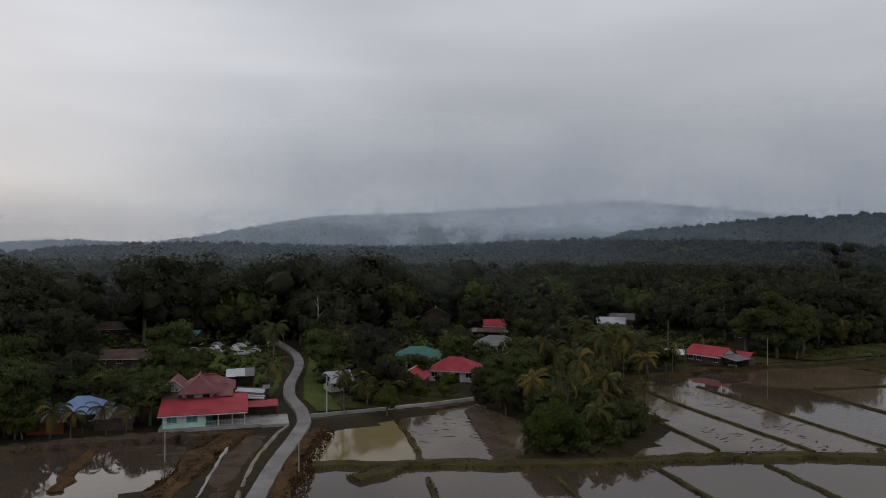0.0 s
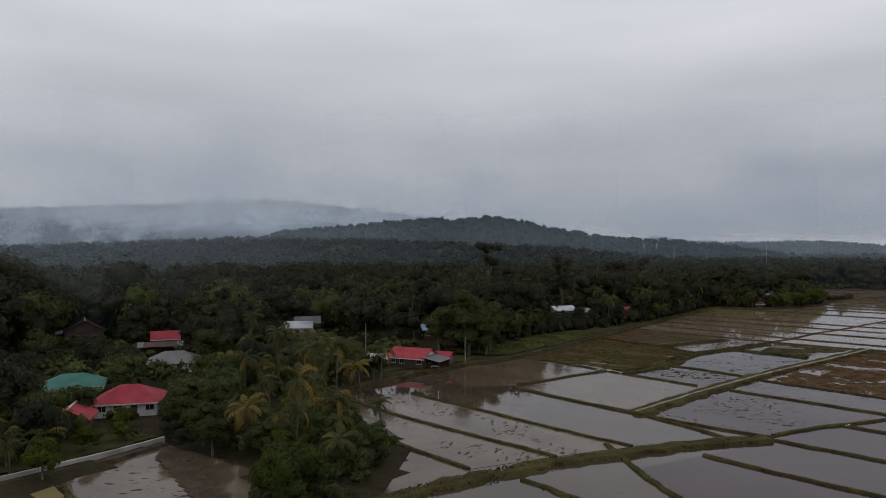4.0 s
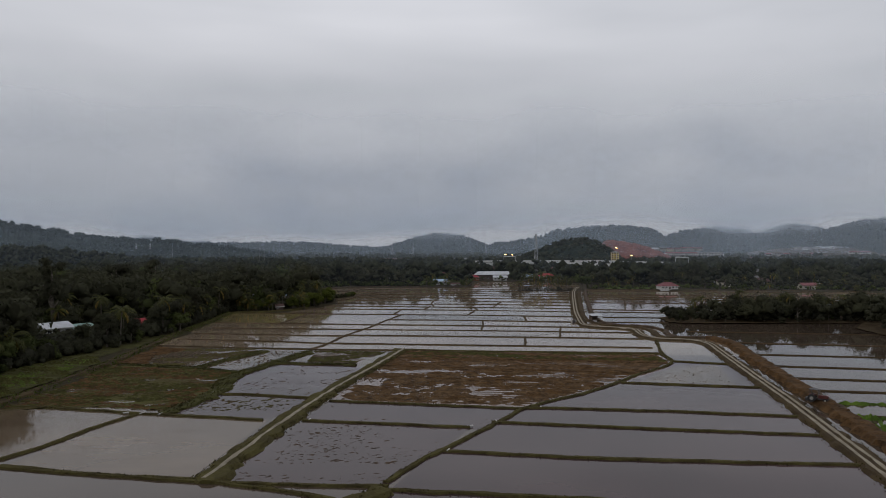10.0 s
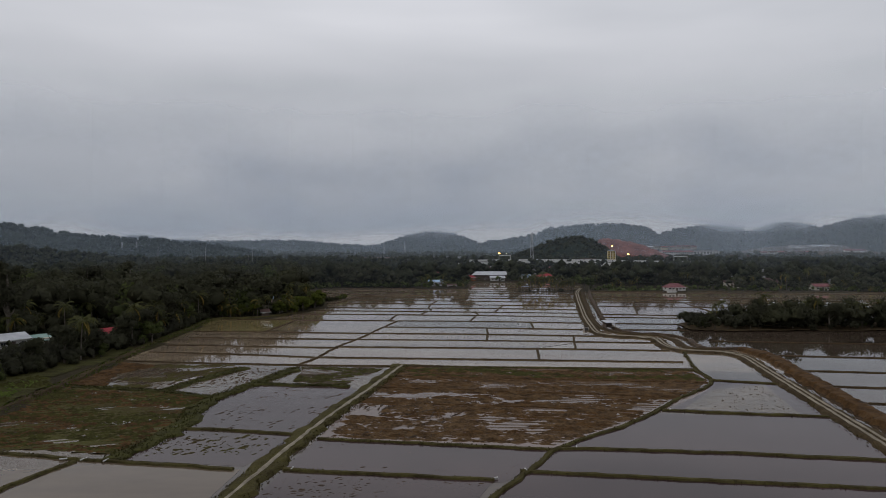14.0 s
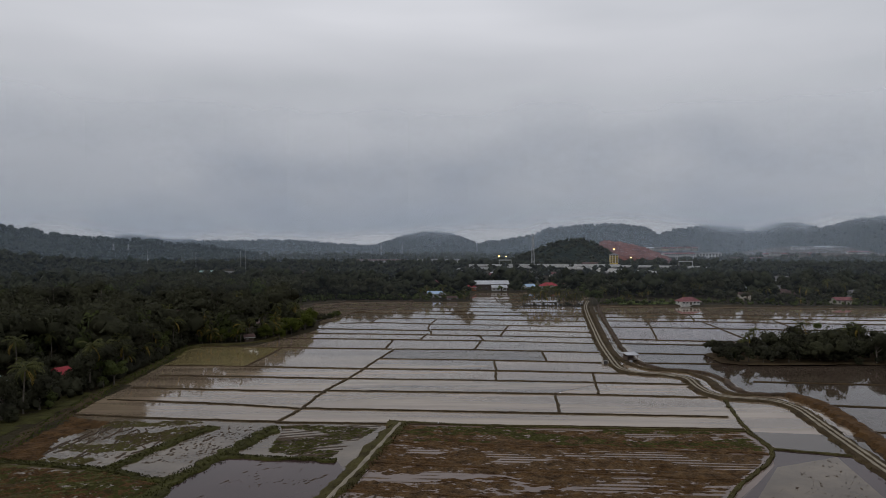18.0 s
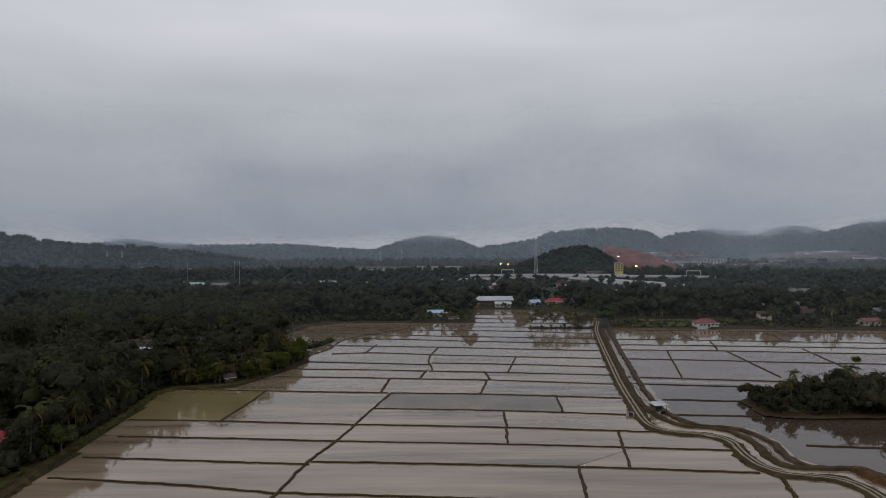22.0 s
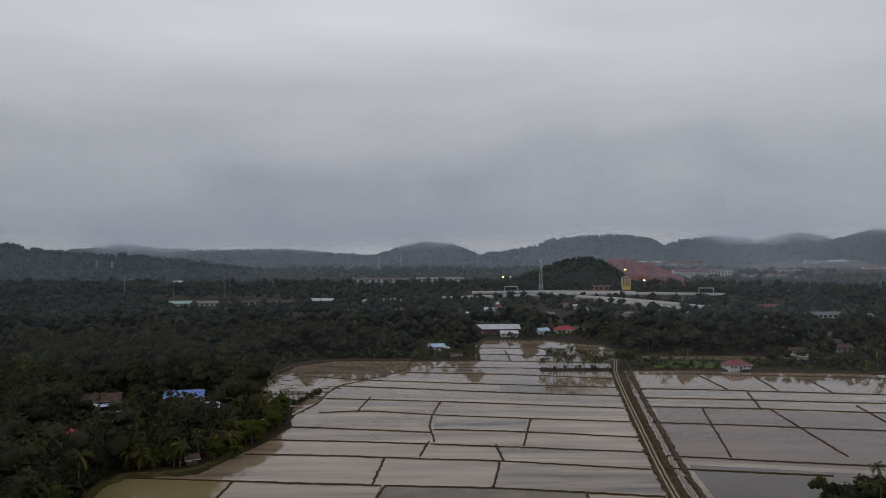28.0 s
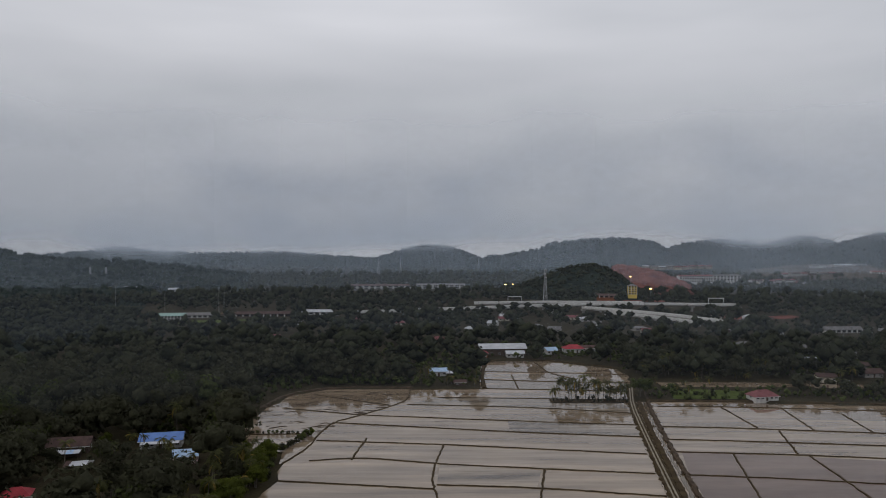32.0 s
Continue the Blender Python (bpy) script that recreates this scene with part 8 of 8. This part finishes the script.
# ---- grass on the banks ----
def tufts(name, lines, width, per_metre, size, seed, mat, label, z=0.2, keep_off=()):
    """Grass blades in small fans along the banks."""
    rng = np.random.default_rng(seed)
    pts = []
    for line, w in lines:
        p = smooth_line(line, 1.0)
        n = int(len(p) * per_metre)
        i = rng.uniform(0, len(p) - 1.001, n)
        a = i.astype(int)
        c = p[a] * (1 - (i - a))[:, None] + p[a + 1] * (i - a)[:, None]
        t = p[a + 1] - p[a]
        t /= np.linalg.norm(t, axis=1)[:, None] + 1e-9
        u = rng.uniform(-1, 1, n) * w / 2
        pts.append(np.concatenate([c + np.stack([-t[:, 1], t[:, 0]], 1) * u[:, None], (z * (1.2 - np.abs(u) / w * 1.6))[:, None]], 1))
    p = np.concatenate(pts)
    for line, w in keep_off:
        q = smooth_line(line, 0.7)
        for i in range(0, len(q), 400):
            near = ((p[:, None, :2] - q[None, i:i + 400]) ** 2).sum(2).min(1)
            p = p[near > w * w]
    n = len(p)
    verts = np.zeros((n, 3, 3, 3))
    for k in range(3):
        ang = rng.uniform(0, 6.28, n)
        s = size * rng.uniform(0.5, 1.5, n)
        d = np.stack([np.cos(ang), np.sin(ang), 0 * ang], 1)
        verts[:, k, 0] = p - d * s[:, None] * 0.5
        verts[:, k, 1] = p + d * s[:, None] * 0.5
        verts[:, k, 2] = p + np.stack([rng.normal(0, 0.3, n) * s, rng.normal(0, 0.3, n) * s, s], 1)
    me = mesh_of(name, verts.reshape(-1, 3).tolist(), np.arange(n * 9).reshape(-1, 3).tolist(), M[mat])
    tagged(new(name, me), label, "grass", kind="stuff")


ROAD = [(16, -33), (-15, -23), (-39.3, -15.1), (-52.5, -10.7), (-64.5, -5.8), (-74.8, -2.1)]
PATH = [(-34, 97), (-32.4, 112), (-30.7, 129), (-27.7, 152), (-22.4, 180), (-16.5, 214)]
tufts("bund_grass", [(l, 1.1) for l in SOUTH_BUNDS + SOUTH_BUNDS_2 + POND_BUNDS], 1.1, 5.0, 0.18, 5, "bund_green", "rough grass along the bunds")
tufts("bank_grass", [([(-44, -2), (-47.5, 8), (-41, 22), (-37, 36), (-34, 49), (-29.5, 62), (-23.5, 73), (-19, 82), (-10.5, 93.5)], 4.0), (PATH, 4.4)], 4, 18, 0.2, 6, "bund_green", "tall grass on the broad banks", 0.42, [(PATH, 0.6)])
wheels = []
for side in (-0.62, 0.62):
    p = smooth_line(TRACK, 3.0)
    t = np.gradient(p, axis=0)
    t /= np.hypot(*t.T)[:, None]
    wheels.append(((p + np.stack([-t[:, 1], t[:, 0]], 1) * side)[::2].tolist(), 0.5))
tufts("bank_grass", [(TRACK, 5.2), ((np.array(CANAL) + (1.9, -0.4)).tolist(), 1.8)], 4, 6, 0.2, 7, "bund_green", "rough grass beside the farm track", 0.42, wheels)
tufts("bank_grass", [([(-10, -36), (-44, -26), (-54, -21.5), (-64, -18.5), (-73, -13)], 6.0), ([(0, -26), (-40, -11), (-53, -6.8), (-70, 0)], 4.0)], 4, 30, 0.24, 8, "rust_grass", "dry rusty grass on the roadside banks", 0.62, [(ROAD, 1.7)])
tufts("bank_grass", [([(-54, 134), (-50.5, 152), (-53, 166), (-52.8, 175.5), (-48, 191), (-43.2, 212)], 4.6), ([(-66, 182.5), (-61.7, 197), (-56.6, 212)], 3.2), ([(-48, 191), (-36, 189), (-26.6, 187.7)], 2.2), ([(-92, 189), (-80, 186), (-66, 183), (-53, 176)], 2.4)], 4, 14, 0.22, 11, "weed_green", "weeds on the banks of the fallow fields", 0.3)
tufts("bank_grass", [([(-73, -78), (-75.5, -47), (-75, -36), (-74.5, -26), (-72, -15)], 4.6)], 4, 14, 0.25, 10, "weed", "weeds on the bank below the houses", 0.7)
tufts("bank_grass", [([(-88, 66), (-89.5, 74), (-90.5, 92), (-91.5, 112), (-88, 134), (-89, 156), (-90.5, 185), (-93.5, 217), (-97, 245), (-100, 290), (-104.5, 333)], 5.0)], 4, 12, 0.26, 9, "grass", "grass along the wood's edge", 0.7)

# ---- clods, tufts and ruts in the fields ----
clods("mud_clods", [(-31, 97), (-27, 127), (0, 124), (-4, 111), (-11, 97)], 1150, 0.17, 1, "mud", "mud clods and stubble standing out of the water", 2.6, 0.3, 0.25, 0.16)
clods("mud_clods", [(-27, 131), (-25, 144), (9, 138), (2, 126)], 80, 0.19, 2, "mud", "few mud clods in dark water", 2.2, 0.3, 0.25, 0.2)
clods("mud_clods", [(-76, 85), (-84, 73), (-63, 69), (-31, 66), (-26, 75), (-57, 80)], 1000, 0.20, 3, "mud", "mud clods in furrows of the flooded pond", 3.6, 1.75, 0.22, 0.3)
clods("mud_clods", [(-82, 70), (-62, 59), (-50, 56), (-38, 53), (-31, 64), (-63, 67)], 900, 0.21, 4, "mud", "mud clods in churned water", 3.4, 1.75, 0.22, 0.3)
clods("mud_clods", [(-72, 15), (-79, 31), (-60, 32), (-44, 21), (-48, 10)], 320, 0.28, 5, "mud", "curved mud ruts in the churned pond", 3.0, 0.8, 0.15, 0.3)
clods("mud_clods", [(42, 167), (52, 183), (65, 189), (61, 163)], 420, 0.17, 6, "mud", "mud clods in the small corner field", 3.4, 1.1, 0.3, 0.12)
clods("mud_clods", [(-50, 154), (-46, 170), (-39, 190), (-25, 178), (-30, 150)], 420, 0.17, 7, "mud", "streaks of mud and straw in grey water", 4.0, 0.9, 0.3, 0.15)
clods("mud_clods", [(-50, 136), (-51, 150), (-31, 146), (-35, 132)], 260, 0.16, 8, "weed", "weed tufts in grey water", 3.0, 0.8, 0.5, 0.2)
clods("mud_clods", [(-60, 449), (-57, 468), (-46, 483), (-30, 515), (-30, 540), (-66, 540), (-86, 526), (-94, 490), (-96, 462)], 240, 0.6, 9, "mud", "mud clods in the muddy corner pond", 3.0, 0.4, 0.2, 0.35)
clods("stubble_tufts", [(-19, 214), (-2, 210), (54, 205), (54, 195), (50, 187), (40, 174), (31, 162), (17, 147.5), (11, 142), (-13, 145), (-24, 147), (-21, 178)], 5200, 0.34, 10, "stubble", "cut rice stubble standing in rows", 2.4, -0.08, 0.5, 0.22)
clods("stubble_tufts", [(-19, 214), (-2, 210), (54, 205), (54, 195), (50, 187), (40, 174), (31, 162), (17, 147.5), (11, 142), (-13, 145), (-24, 147), (-21, 178)], 2600, 0.30, 17, "rust_grass", "rusty cut stubble lying in the water", 4.0, -0.08, 0.5, 0.26)
clods("stubble_tufts", [(-18, 213), (55, 207), (54, 194), (16, 198), (-20, 202)], 1700, 0.28, 18, "weed_green", "green regrowth in the far stubble strip", 3.0, -0.08, 0.6, 0.24)
clods("stubble_tufts", [(-23, 171), (-2, 167), (-6, 144), (-25, 147)], 260, 0.16, 19, "mud", "short cross rows of dark stubble", 8.0, 1.25, 0.8, 0.2)
clods("weed_tufts", [(-40, 193.5), (-28.5, 190), (-20.5, 212), (-42, 213)], 1500, 0.22, 25, "weed_green", "weeds over the muddy corner field", 2.4, 0.3, 0.6, 0.2)
clods("weed_tufts", [(-82, 188), (-66, 185), (-58, 212), (-61, 217), (-80, 217)], 2200, 0.22, 23, "weed", "weeds growing through the churned field", 2.2, 0.4, 0.6, 0.3)
clods("grass_tufts", [(-108, 130), (-91, 136), (-91, 160), (-95, 190), (-106, 190), (-113, 175), (-115, 150)], 1600, 0.26, 26, "grass", "bright fresh grass along the wood's edge", 1.6, 0.4, 1.0, 0.2, z=1.08)
clods("grass_tufts", [(-110, 127), (-90, 135), (-90, 160), (-92, 186), (-96, 193), (-108, 195), (-115, 180), (-117, 150)], 4200, 0.30, 24, "weed_green", "green grass tufts along the wood's edge", 1.6, 0.4, 0.9, 0.12, z=1.05)
clods("weed_tufts", [(-86, 137), (-70, 140), (-54, 137), (-51, 152), (-52, 174), (-66, 182), (-89, 185)], 6500, 0.22, 11, "weed_green", "green weeds over the fallow field", 2.2, 0.35, 0.7, 0.2)
clods("weed_tufts", [(-86, 137), (-70, 140), (-54, 137), (-51, 152), (-52, 174), (-66, 182), (-89, 185)], 4500, 0.24, 21, "rust_grass", "dry brown stubble in the fallow field", 2.4, 0.35, 0.6, 0.24)
clods("mud_clods", [(-82, 188), (-66, 185), (-58, 212), (-61, 217), (-80, 217)], 420, 0.26, 12, "mud", "lumps of mud between wheel ruts", 2.2, 1.2, 0.3, 0.2)
clods("mud_clods", [(-63, 185), (-52, 177), (-44, 212), (-55, 213)], 620, 0.2, 15, "mud", "small clods in grey water", 1.8, 1.3, 0.4, 0.1)
clods("mud_clods", [(-86, 137), (-72, 139), (-66, 148), (-74, 156), (-87, 156)], 300, 0.3, 16, "mud", "muddy ruts at the weedy field's foot", 3.0, 0.4, 0.3, 0.2)
clods("rice_tufts", [(68, 132), (80, 132.5), (94, 131), (94, 110), (66.5, 108.5), (67.5, 124)], 1500, 0.4, 13, "rice", "bright young rice plants", 1.6, 0.2, 1.2, 0.2)
clods("rice_tufts", [(71, 151), (84, 149), (84, 142), (72, 143)], 220, 0.3, 14, "rice", "patchy young rice in water", 2.2, -0.2, 1.0, 0.35)
